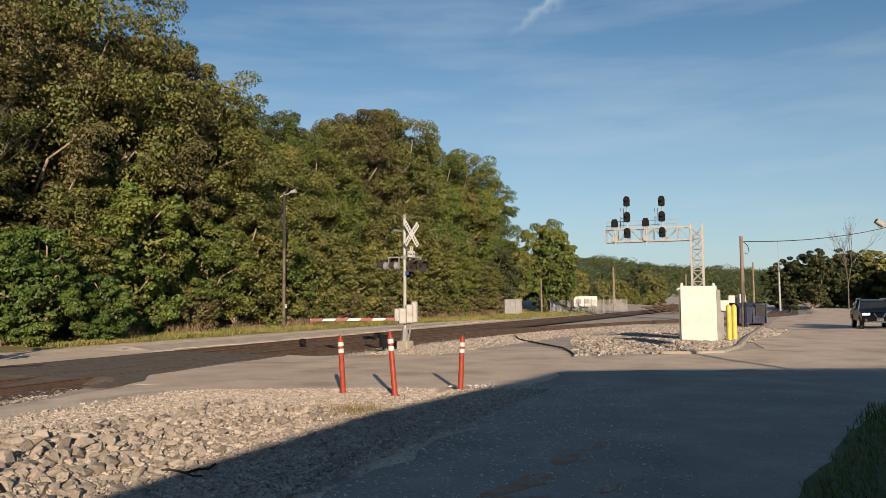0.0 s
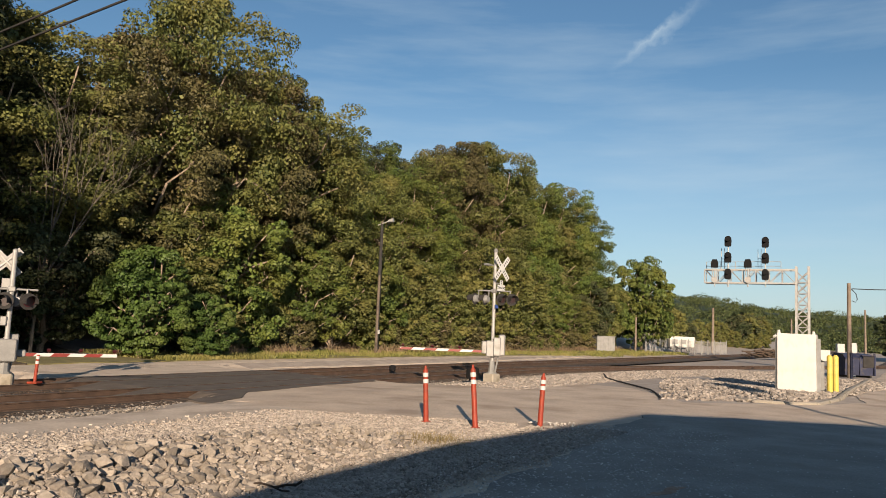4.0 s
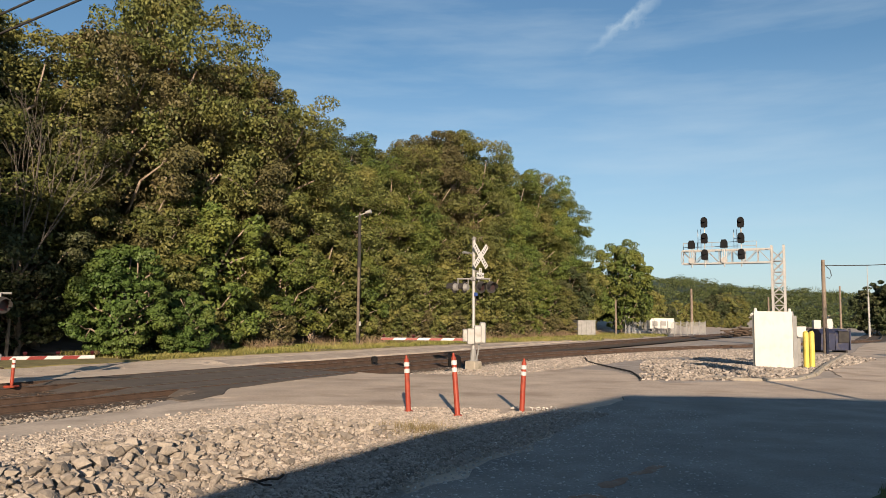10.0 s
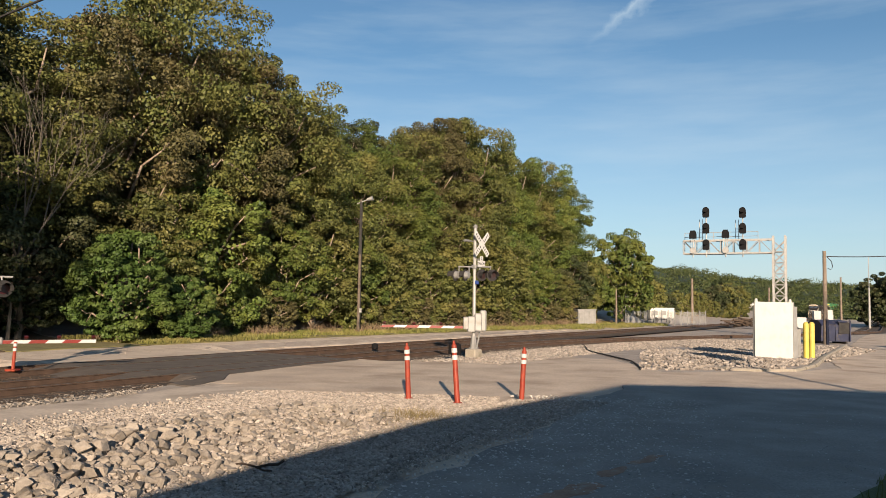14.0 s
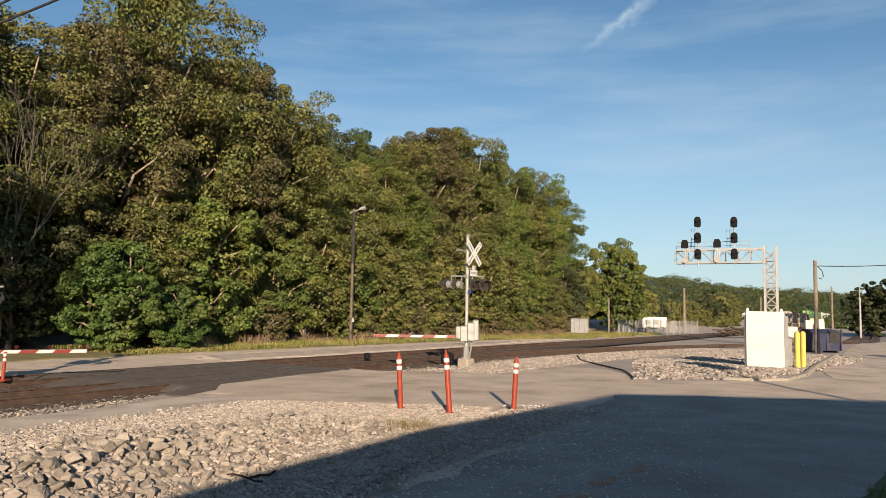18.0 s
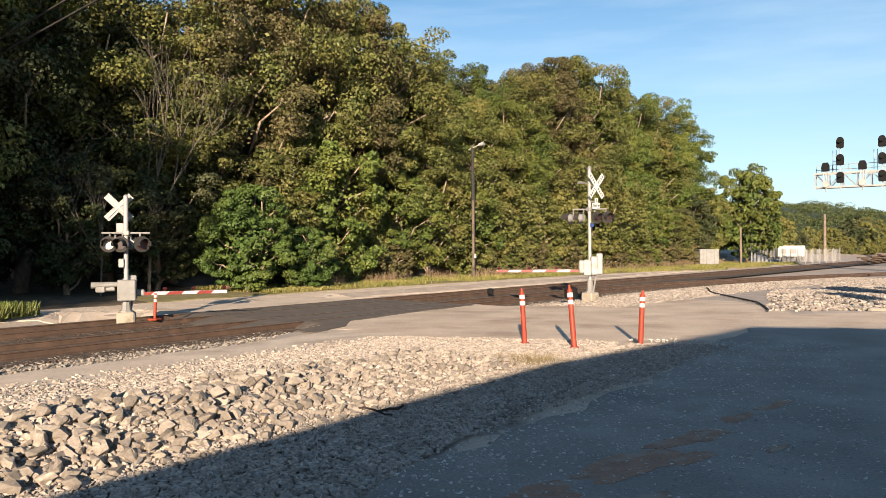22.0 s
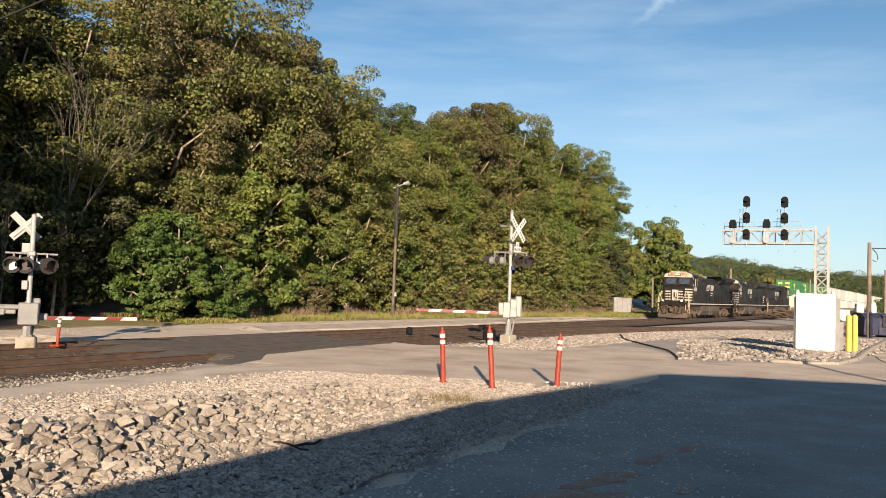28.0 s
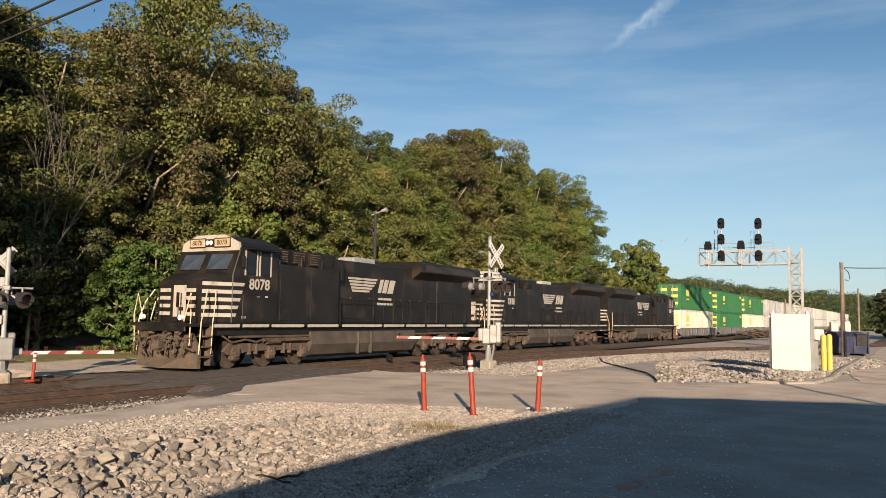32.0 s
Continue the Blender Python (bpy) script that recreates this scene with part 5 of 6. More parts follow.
# ---- signal bridge ----
def signal_gantry():
    G = Vector((25.6, 80.3, 0))
    end = Vector((17.0, 83.6, 0))
    a = math.degrees(math.atan2(end.y - G.y, end.x - G.x))
    L = (end - G).length
    ob = thing("signal_gantry", "silver lattice cantilever signal gantry over the tracks", "signal gantry", pose(G.x, G.y, 0, 0, 0, a))
    # local x runs along the arm from the mast; z up
    for x in (-0.56, 0.56):
        for y in (-0.45, 0.45):
            part("mast_leg", boxes((x, y, 4.8, 0.2, 0.12, 9.6), bevel=0.01), M["galv"], ob)
    def brace(p, q, r, name="brace"):
        part(name, rods((p, q, r), seg=5), M["galv"], ob)

    z = 0.3
    while z < 8.4:
        for y in (-0.45, 0.45):
            brace((-0.55, y, z), (0.55, y, z + 1.1), 0.05)
            brace((0.55, y, z), (-0.55, y, z + 1.1), 0.05)
            brace((-0.55, y, z), (0.55, y, z), 0.045)
        for x in (-0.56, 0.56):
            brace((x, -0.45, z), (x, 0.45, z + 1.1), 0.04)
        z += 1.1
    lo, hi = 7.9, 9.25
    for y in (-0.5, 0.5):
        for zz in (lo, hi):
            part("arm_chord", boxes((L / 2 + 0.3, y, zz, L - 0.6, 0.12, 0.15)), M["galv"], ob)
    n = 7
    for i in range(n + 1):
        x = 0.6 + (L - 0.6) * i / n
        for y in (-0.5, 0.5):
            brace((x, y, lo), (x, y, hi), 0.05, "arm_post")
            if i < n:
                brace((x, y, hi if i % 2 else lo), (x + (L - 0.6) / n, y, lo if i % 2 else hi), 0.04)
        brace((x, -0.5, lo), (x, 0.5, lo), 0.04)
    part("walkway", boxes((L / 2, 0, lo + 0.06, L - 0.2, 0.8, 0.05)), M["galv"], ob)
    bm = bmesh.new()
    for zz in (hi + 0.45, hi + 0.9):
        rod(bm, (2.0, -0.55, zz), (L, -0.55, zz), 0.03, seg=5)
    for i in range(6):
        x = 2.0 + (L - 2.0) * i / 5
        rod(bm, (x, -0.55, hi), (x, -0.55, hi + 0.9), 0.03, seg=5)
    part("handrail", bm, M["galv"], ob)

    def head(parent, x, zc, dark=True):
        """A tall oval signal head with hood, its back to the main track's far end."""
        h = part("signal_head", rods(((x, 0.66, zc), (x, 0.56, zc), 0.34), seg=20) if dark else boxes((x, 0.6, zc, 0.5, 0.12, 0.7), bevel=0.1), M["black"], parent)
        h.scale = (1, 1, 1)
        bmx = bmesh.new()
        prism(bmx, [(x - 0.26, zc - 0.54), (x + 0.26, zc - 0.54), (x + 0.33, zc - 0.42), (x + 0.33, zc + 0.24), (x + 0.25, zc + 0.44), (x + 0.1, zc + 0.54), (x - 0.1, zc + 0.54), (x - 0.25, zc + 0.44), (x - 0.33, zc + 0.24), (x - 0.33, zc - 0.42)], "y", 0.66, 0.8)
        part("backing_plate", bmx, M["head_black"], h)
        part("hood", rods(((x, 0.8, zc + 0.2), (x, 1.15, zc + 0.2), 0.24), seg=12), M["head_black"], h)

    for x, zs in ((3.35, (12.0, 10.4, 8.75)), (6.9, (12.15, 10.5, 8.8))):
        part("head_post", rods(((x, 0.52, 7.5), (x, 0.52, zs[0] + 0.5), 0.06)), M["galv"], ob)
        for zc in zs:
            head(ob, x, zc)
        part("head_ladder", rods(((x + 0.5, -0.45, hi), (x + 0.5, -0.45, zs[0] - 0.6), 0.03), ((x + 0.8, -0.45, hi), (x + 0.8, -0.45, zs[0] - 0.6), 0.03), ((x + 0.5, -0.45, hi + 1.2), (x + 0.8, -0.45, hi + 1.2), 0.03)), M["galv"], ob)
    for x in (5.0, 8.2):
        part("head_post", rods(((x, 0.52, 7.5), (x, 0.52, 10.1), 0.06)), M["galv"], ob)
        bmx = bmesh.new()
        prism(bmx, [(x - 0.36, 9.45), (x + 0.36, 9.45), (x + 0.36, 9.95), (x + 0.22, 10.3), (x - 0.22, 10.3), (x - 0.36, 9.95)], "y", 0.6, 0.78)
        part("signal_head", bmx, M["head_black"], ob)
        part("signal_back", rods(((x, 0.6, 8.2), (x, 0.78, 8.2), 0.32), seg=14), M["galv"], ob)
        for k in (-0.2, 0.2):
            part("bracket", rods(((x + k, 0.6, 8.0), (x + k, 0.6, 9.5), 0.04)), M["galv"], ob)
    return ob


signal_gantry()

# ---- fenced yard, shed, lorry beyond the main track ----
sh = thing("metal_shed", "small grey corrugated metal shed in the grass", "shed", pose(7.8, 97.0, -0.05, 0, 0, 20))
part("walls", boxes((0, 0, 0.95, 2.3, 1.6, 1.9), bevel=0.02), M["grey_steel"], sh)
for k in range(7):
    part("rib", boxes((-1.0 + 0.33 * k, -0.82, 0.95, 0.08, 0.05, 1.86)), M["grey_steel"], sh)
part("roof", boxes((0, 0, 1.95, 2.45, 1.75, 0.08)), M["grey_steel"], sh)
fence = thing("yard_fence", "grey chain-link and slat fence round a yard", "fence")
for i in range(13):
    x, y = 14.0 + 1.15 * i, 106 + 1.25 * i
    part("fence_post", rods(((x, y, -0.2), (x, y, 2.0), 0.07), seg=6), M["grey_steel"], fence)
    if i < 12:
        for k in range(5):
            part("slat", boxes((x + 0.2 + 0.2 * k, y + 0.2 + 0.22 * k, 0.95, 0.06, 0.03, 1.7)), M["grey_steel"], fence)
van = thing("box_trailer", "parked white box trailer behind the fence", "trailer", pose(21.5, 124, 0, 0, 0, 15))
part("box", boxes((0, 0, 1.5, 4.0, 2.2, 1.7), bevel=0.05), M["white"], van)
part("side_band", boxes((0, -1.105, 0.75, 3.9, 0.02, 0.16)), M["grey_steel"], van)
for k in (-1.2, 0.2):
    part("side_panel", boxes((k, -1.108, 1.55, 0.9, 0.02, 0.7), bevel=0.005), M["grey_steel"], van)
for k in (-1.1, 1.1):
    part("wheel", rods(((k, -1.2, 0.45), (k, -0.95, 0.45), 0.45), seg=14), M["black_dull"], van)
part("chassis", boxes((0, 0, 0.62, 3.9, 1.2, 0.2)), M["black_dull"], van)
for i, (x, y, w, h) in enumerate(((48.2, 128, 1.0, 2.4), (46.8, 129, 1.1, 2.2), (50.5, 134, 1.2, 2.0))):
    c = thing("relay_case", "pale steel trackside relay case", "cabinet", pose(x, y, 0))
    part("case", boxes((0, 0, h / 2 + 0.1, w, 0.8, h), bevel=0.03), M["galv"], c)
    part("plinth", boxes((0, 0, 0.05, w + 0.2, 1.0, 0.16)), M["concrete"], c)
pile = thing("tie_pile", "heap of dark old railway ties", "timber pile", pose(31, 112, -0.1, 0, 0, 25))
for k in range(40):
    t = part("old_tie", boxes((0, 0, 0, 2.5, 0.22, 0.18)), M["tie"], pile)
    t.matrix_local = Matrix.Translation((rng.uniform(-4, 4), rng.uniform(-1, 1), 0.15 + 0.2 * (k // 9) + rng.uniform(0, 0.1))) @ Euler((0, rng.uniform(-0.15, 0.15), rng.uniform(-0.5, 0.5))).to_matrix().to_4x4()

# ---- the building behind the viewer, whose roof throws the foreground shadow ----
hs = thing("building", "plain building with a hipped roof behind the viewer", "building")
part("wall", boxes((11, -9.1, 1.3, 27.6, 10, 2.6)), M["brick_wall"], hs)
verts = [(-3.2, -4.0, 2.6), (25.5, -4, 2.6), (25.5, -14, 2.6), (-3.2, -14, 2.6), (6.7, -4.2, 6.9), (24, -4.2, 6.9), (24, -13.8, 6.9), (6.7, -13.8, 6.9), (1.19, -4.1, 4.8), (1.19, -13.9, 4.8)]
hs_roof = raw("roof", verts, [(0, 3, 2, 1), (4, 5, 6, 7), (0, 1, 5, 4, 8), (1, 2, 6, 5), (2, 3, 9, 7, 6), (3, 0, 8, 9), (9, 8, 4, 7)], M["roofing"], hs)
# unseen canopy added off to the side, whose edge throws the long shadow bar across the road
cp = thing("canopy", "unseen flat steel canopy on posts, added to shade a bar of the road", "canopy", pose(32.4, 31.5, 0))
part("roof_slab", boxes((0, 0, 4.75, 16.0, 0.6, 0.9), bevel=0.02), M["grey_steel"], cp)
for k in (-6.0, 6.0):
    part("post", rods(((k, 0, -0.2), (k, 0, 4.4), 0.09), seg=8), M["galv"], cp)
# pole with a drum transformer that throws the thin shadow beside the island
wood_pole(27.0, 3.0, 16.2, 0.16, "tall wooden pole carrying the overhead cables")
tp = wood_pole(11.2, 4.6, 7.6, 0.12, "wooden pole with a drum transformer beside the building")
part("transformer", rods(((0.42, 0, 7.0), (0.42, 0, 8.0), 0.52), seg=16), M["grey_steel"], tp)


# ---- the train ----
M["loco_black"] = mat("locomotive_black", (0.007, 0.0062, 0.006), (0.017, 0.0148, 0.0135), 1.2, 0.45, bump=0.05, fine=40, spots=(0.033, 0.025, 0.019), spot_scale=0.9, spec=0.3)
M["loco_white"] = mat("locomotive_white", (0.368, 0.335, 0.282), (0.446, 0.416, 0.359), 2, 0.5, bump=0.05, spots=(0.279, 0.233, 0.18), spot_scale=2)
M["grime"] = mat("brown_road_grime", (0.0403, 0.0282, 0.021), (0.121, 0.0849, 0.0605), 2.5, 0.9, bump=0.5, fine=20)
M["board"] = mat("tan_number_board", (0.36, 0.26, 0.15), (0.5, 0.38, 0.24), 4, 0.5, bump=0.0)
M["plow"] = mat("dusty_plow", (0.0504, 0.0364, 0.028), (0.112, 0.084, 0.0616), 2.0, 0.9, bump=0.3, fine=20)
M["tank"] = mat("dusty_fuel_tank", (0.04, 0.033, 0.028), (0.1, 0.08, 0.062), 1.5, 0.7, bump=0.2)
M["wheel"] = mat("wheel_steel", (0.06, 0.045, 0.035), (0.13, 0.1, 0.08), 4, 0.6, metal=0.4, bump=0.2)
# blue base colour carries the sky's reflection in the windscreen
M["glass"] = mat("sky_blue_cab_glass", (0.03, 0.039, 0.054), (0.06, 0.078, 0.105), 2, 0.06, bump=0.0)
M["dark_glass"] = mat("shaded_cab_window", (0.008, 0.009, 0.011), (0.014, 0.016, 0.02), 2, 0.25, bump=0.0, spec=0.3)
M["grab"] = mat("cream_handrail", (0.5, 0.38, 0.25), (0.66, 0.53, 0.37), 4, 0.6, bump=0.05)
M["headlamp"] = mat("headlamp_lens", (0.7, 0.7, 0.66), (0.85, 0.84, 0.8), 3, 0.15, bump=0.0)
M["con_green"] = mat("green_container", (0.012, 0.1, 0.032), (0.028, 0.17, 0.058), 1.0, 0.55, bump=0.08, spots=(0.05, 0.12, 0.05), spot_scale=0.7)
M["con_cream"] = mat("cream_container", (0.516, 0.482, 0.396), (0.645, 0.611, 0.516), 1.0, 0.6, bump=0.08, spots=(0.43, 0.378, 0.292), spot_scale=0.8)
M["con_grey"] = mat("pale_grey_container", (0.318, 0.31, 0.303), (0.439, 0.432, 0.416), 1.0, 0.6, bump=0.08, spots=(0.273, 0.249, 0.227), spot_scale=0.8)
M["con_white"] = mat("dirty_white_container", (0.426, 0.41, 0.38), (0.532, 0.517, 0.486), 1.0, 0.6, bump=0.08, spots=(0.342, 0.304, 0.258), spot_scale=0.8)
M["decal"] = mat("yellow_decal", (0.7, 0.52, 0.06), (0.8, 0.62, 0.12), 3, 0.5, bump=0.0)
M["well_grey"] = mat("grey_well_car", (0.1, 0.1, 0.105), (0.2, 0.2, 0.205), 1.5, 0.75, bump=0.2, spots=(0.11, 0.07, 0.045), spot_scale=1.2)
M["well_brown"] = mat("brown_well_car", (0.13, 0.055, 0.03), (0.24, 0.115, 0.065), 1.5, 0.8, bump=0.2)


def truck(parent, cx, axles, name="truck", r=0.53, frame_h=0.75):
    """A railway truck: side frames, wheels, axle boxes, springs."""
    t = part(name, bmesh.new(), M["grime"], parent)
    for f in (-1, 1):
        bm = bmesh.new()
        lo, hi = cx + axles[0] - 0.55, cx + axles[-1] + 0.55
        prism(bm, [(lo, 0.62), (lo + 0.35, 0.95), (cx - 0.8, 0.88), (cx - 0.5, 1.05), (cx + 0.5, 1.05), (cx + 0.8, 0.88), (hi - 0.35, 0.95), (hi, 0.62), (hi - 0.2, 0.5), (cx + 0.9, 0.62), (cx - 0.9, 0.62), (lo + 0.2, 0.5)], "y", f * 1.08 - 0.07, f * 1.08 + 0.07)
        part("side_frame", bm, M["grime"], t)
        for a in axles:
            x = cx + a
            part("wheel", rods(((x, f * 0.68, r), (x, f * 0.82, r), r), ((x, f * 0.64, r), (x, f * 0.68, r), r + 0.03), seg=24), M["wheel"], t)
            part("axle_box", boxes((x, f * 1.12, r + 0.02, 0.42, 0.24, 0.5), bevel=0.05), M["grime"], t)
            part("axle_cap", rods(((x, f * 1.22, r), (x, f * 1.3, r), 0.15, 0.12), seg=10), M["grime"], t)
        for a in axles[:-1]:
            x = cx + a + (axles[1] - axles[0]) / 2
            part("spring", rods(((x - 0.18, f * 1.1, 0.5), (x - 0.18, f * 1.1, 0.9), 0.09), ((x + 0.18, f * 1.1, 0.5), (x + 0.18, f * 1.1, 0.9), 0.09), seg=8), M["grime"], t)
        part("brake_cylinder", rods(((cx - 0.35, f * 1.25, 0.98), (cx + 0.35, f * 1.25, 0.98), 0.12), seg=10), M["grime"], t)
    for a in axles:
        part("axle", rods(((cx + a, -0.7, r), (cx + a, 0.7, r), 0.09), seg=8), M["wheel"], t)
    return t


def add(parent, name, rows, material, bevel=0.0, label=""):
    return part(name, boxes(*rows, bevel=bevel), material, parent, label)


def stripes_on(parent, f, x0, x1, zs, y, slant):
    """White bars on one body side; f: side; slant: how far the rear end leans."""
    for k, z in enumerate(zs):
        bm = bmesh.new()
        e = slant * (k / max(1, len(zs) - 1))
        prism(bm, [(x0, z), (x1 - e, z), (x1 - e - 0.06, z - 0.115), (x0, z - 0.115)], "y", f * y - 0.004, f * y + 0.004)
        part("white_stripe", bm, M["loco_white"], parent)


def locomotive(number, label, reverse=False, lead=False):
    """A wide-cab six-axle diesel, 22.3 m long; its cab end at -x, rails at z = 0, its near side at -y."""
    ob = thing("locomotive", label, "locomotive", group="locomotives")
    BL, WH, GR = M["loco_black"], M["loco_white"], M["grime"]
    sill = add(ob, "underframe", [(0, 0, 1.38, 20.6, 2.5, 0.34), (0, 0, 1.6, 21.2, 3.0, 0.08)], BL, 0.01)
    for f in (-1, 1):
        for k in range(10):
            x = -9.4 + k * 2.05
            if x < 10.2:
                part("sill_stripe", boxes((x + 0.3, f * 1.503, 1.56, 1.85, 0.012, 0.11)), WH, sill)
        part("sill_pipe", rods(((-8.5, f * 1.25, 1.15), (9.3, f * 1.25, 1.15), 0.05), ((-6.2, f * 1.3, 1.02), (-3.0, f * 1.3, 1.02), 0.08), seg=6), GR, sill)
    # nose and cab
    def nose_y(x):
        return 1 - 0.32 * min(1.0, max(0.0, (-8.74 - x) / 1.61))

    bm = bmesh.new()
    prism(bm, [(-10.35, 1.64), (-10.35, 2.9), (-10.2, 3.06), (-8.74, 3.36), (-8.74, 1.64)], "y", -1.48, 1.48)
    for v in bm.verts:
        v.co.y *= nose_y(v.co.x)
    bmesh.ops.bevel(bm, geom=bm.edges[:], offset=0.04, segments=2, affect="EDGES")
    nose = part("nose", bm, BL, ob)
    bm = bmesh.new()
    prism(bm, [(-8.75, 1.64), (-8.75, 3.3), (-8.3, 4.22), (-8.1, 4.3), (-5.55, 4.3), (-5.55, 1.64)], "y", -1.5, 1.5)
    bmesh.ops.bevel(bm, geom=bm.edges[:], offset=0.03, segments=1, affect="EDGES")
    cab = part("cab", bm, BL, ob)
    bm = bmesh.new()
    prism(bm, [(-1.52, 4.28), (-1.42, 4.42), (-0.7, 4.68), (0.7, 4.68), (1.42, 4.42), (1.52, 4.28)], "x", -8.2, -5.5)
    part("cab_roof", bm, BL, ob)
    bm = bmesh.new()
    prism(bm, [(-1.48, 4.1), (-1.4, 4.42), (-0.7, 4.7), (0.7, 4.7), (1.4, 4.42), (1.48, 4.1)], "x", -8.34, -8.2)
    band = part("brow", bm, WH, ob, "white painted brow over the windscreen")
    for y in (-0.62, 0.62):
        part("board_frame", boxes((-8.36, y, 4.42, 0.05, 0.82, 0.34), bevel=0.01), BL, band)
        part("number_board", boxes((-8.375, y, 4.42, 0.06, 0.74, 0.27), bevel=0.01), M["board"] if lead else BL, band)
        if lead:
            letters(number, 0.26, M["black"], band, Matrix.Translation((-8.41, y, 4.42)) @ Euler((radians(90), 0, radians(-90))).to_matrix().to_4x4(), 0.003)
    for y in (-0.68, 0.68):
        w = part("windscreen", boxes((0, 0, 0, 0.02, 1.05, 0.68), bevel=0.005), M["glass"], cab)
        w.matrix_local = Matrix.Translation((-8.56, y, 3.76)) @ Matrix.Rotation(radians(26), 4, "Y")
        part("wiper", rods(((-8.66, y - 0.1, 3.5), (-8.52, y + 0.25, 3.85), 0.012)), M["black_dull"], w)
        w.children[0].matrix_parent_inverse = w.matrix_local.inverted()
    for f in (-1, 1):
        for x in (-7.55, -6.55):
            w = part("side_window", boxes((x, f * 1.505, 3.72, 0.72, 0.02, 0.78), bevel=0.01), M["dark_glass"], cab)
            part("window_frame", boxes((x - 0.4, f * 1.515, 3.72, 0.07, 0.03, 0.86), (x + 0.4, f * 1.515, 3.72, 0.07, 0.03, 0.86)), M["loco_white"], w)
        sv = part("sunshade", boxes((-6.9, f * 1.68, 4.2, 2.0, 0.42, 0.03)), BL, cab)
        part("mirror", boxes((-8.25, f * 1.62, 3.75, 0.05, 0.16, 0.4)), BL, cab)
        part("panel", boxes((-7.3, f * 1.506, 2.15, 1.5, 0.02, 0.95), bevel=0.01), BL, cab)
        rot = Euler((radians(90), 0, 0 if f < 0 else radians(180))).to_matrix().to_4x4()
        if lead:
            letters(number, 0.55, WH, cab, Matrix.Translation((-6.95, f * 1.53, 2.98)) @ rot, 0.004)
        else:
            for k in range(4):
                part("number_bar", boxes((-7.2 + 0.33 * k, f * 1.512, 2.98, 0.2, 0.01, 0.36)), WH, cab)
        for k in (-7.0, -6.4):
            part("stencil", boxes((k, f * 1.512, 2.58, 0.2, 0.008, 0.06)), WH, cab)
        part("builder_plate", boxes((-7.95, f * 1.512, 1.85, 0.3, 0.008, 0.08)), WH, cab)
        stripes_on(nose, f, -8.72, -7.95, (3.02, 2.76, 2.5, 2.24, 1.98), 1.505, 0.5)
        for z in (3.02, 2.76, 2.5, 2.24, 1.98):
            bm = bmesh.new()
            prism(bm, [(-10.2, z), (-8.76, z), (-8.76, z - 0.125), (-10.2, z - 0.125)], "y", f * 1.488 - 0.006, f * 1.488 + 0.006)
            for v in bm.verts:
                v.co.y *= nose_y(v.co.x)
            part("white_stripe", bm, WH, nose)
    # stripes on the nose front, with a pale door area
    for k, z in enumerate((2.72, 2.46, 2.2, 1.94)):
        for y in (-0.62, 0.62):
            part("white_stripe", boxes((-10.362, y, z, 0.012, 0.52, 0.12)), WH, nose)
    part("nose_emblem", boxes((-10.362, -0.1, 2.36, 0.012, 0.62, 1.05), bevel=0.004), WH, nose)
    part("nose_latch", boxes((-10.372, -0.02, 2.4, 0.02, 0.14, 0.5), (-10.372, -0.2, 2.1, 0.02, 0.2, 0.12)), BL, nose)
    part("headlight_panel", boxes((-8.38, 0, 4.42, 0.06, 0.36, 0.26)), BL, band)
    for y in (-0.09, 0.09):
        part("headlight", rods(((-8.4, y, 4.42), (-8.44, y, 4.42), 0.085), seg=12), M["headlamp"], band)
    # front platform, pilot, coupler
    pil = part("pilot", bmesh.new(), GR, ob)
    add(pil, "platform", [(-10.75, 0, 1.58, 0.85, 3.0, 0.1)], BL)
    add(pil, "anticlimber", [(-11.1, 0, 1.5, 0.12, 2.4, 0.3)], BL, 0.02)
    part("end_stripe", boxes((-11.168, 0, 1.58, 0.01, 2.2, 0.09)), WH, pil)
    bm = bmesh.new()
    prism(bm, [(-1.5, 0.12), (-1.5, 0.75), (-1.1, 1.3), (1.1, 1.3), (1.5, 0.75), (1.5, 0.12), (0.0, 0.1)], "x", -10.75, -10.6)
    for v in bm.verts:
        v.co.x -= 0.34 * (1 - abs(v.co.y) / 1.6) * (1.25 - v.co.z)
    part("plow", bm, M["plow"], pil)
    part("coupler", boxes((-11.05, 0, 0.88, 0.6, 0.3, 0.32), (-11.25, 0.12, 0.88, 0.2, 0.16, 0.36), bevel=0.05), GR, pil)
    for k in range(7):
        y = -1.2 + 0.4 * k
        if abs(y) > 0.3:
            part("air_hose", pipe(bmesh.new(), [(-10.95, y, 1.2), (-11.12, y + 0.05, 0.95), (-11.1, y + 0.12, 0.62), (-10.95, y + 0.2, 0.5)], 0.035), GR, pil)
    tangle = np.random.default_rng(17)
    for _ in range(26):
        y, z = tangle.uniform(-1.25, 1.25), tangle.uniform(0.72, 1.4)
        dy, dz = tangle.normal() * 0.22, tangle.normal() * 0.16
        part("air_hose", pipe(bmesh.new(), [(-11.0, y, z), (-11.16 - 0.08 * tangle.random(), y + dy * 0.5, z - 0.1), (-11.02, y + dy, z + dz - 0.12)], tangle.uniform(0.025, 0.06), 5), GR, pil)
    for _ in range(9):
        y, z = tangle.uniform(-1.2, 1.2), tangle.uniform(0.85, 1.35)
        part("bracket", boxes((-11.0, y, z, 0.16, tangle.uniform(0.1, 0.26), tangle.uniform(0.08, 0.2)), bevel=0.02), GR, pil)
    for y in (-0.95, 0.95):
        part("ditch_light", rods(((-11.02, y, 1.82), (-11.16, y, 1.82), 0.09), seg=14), M["headlamp"] if lead else BL, pil)
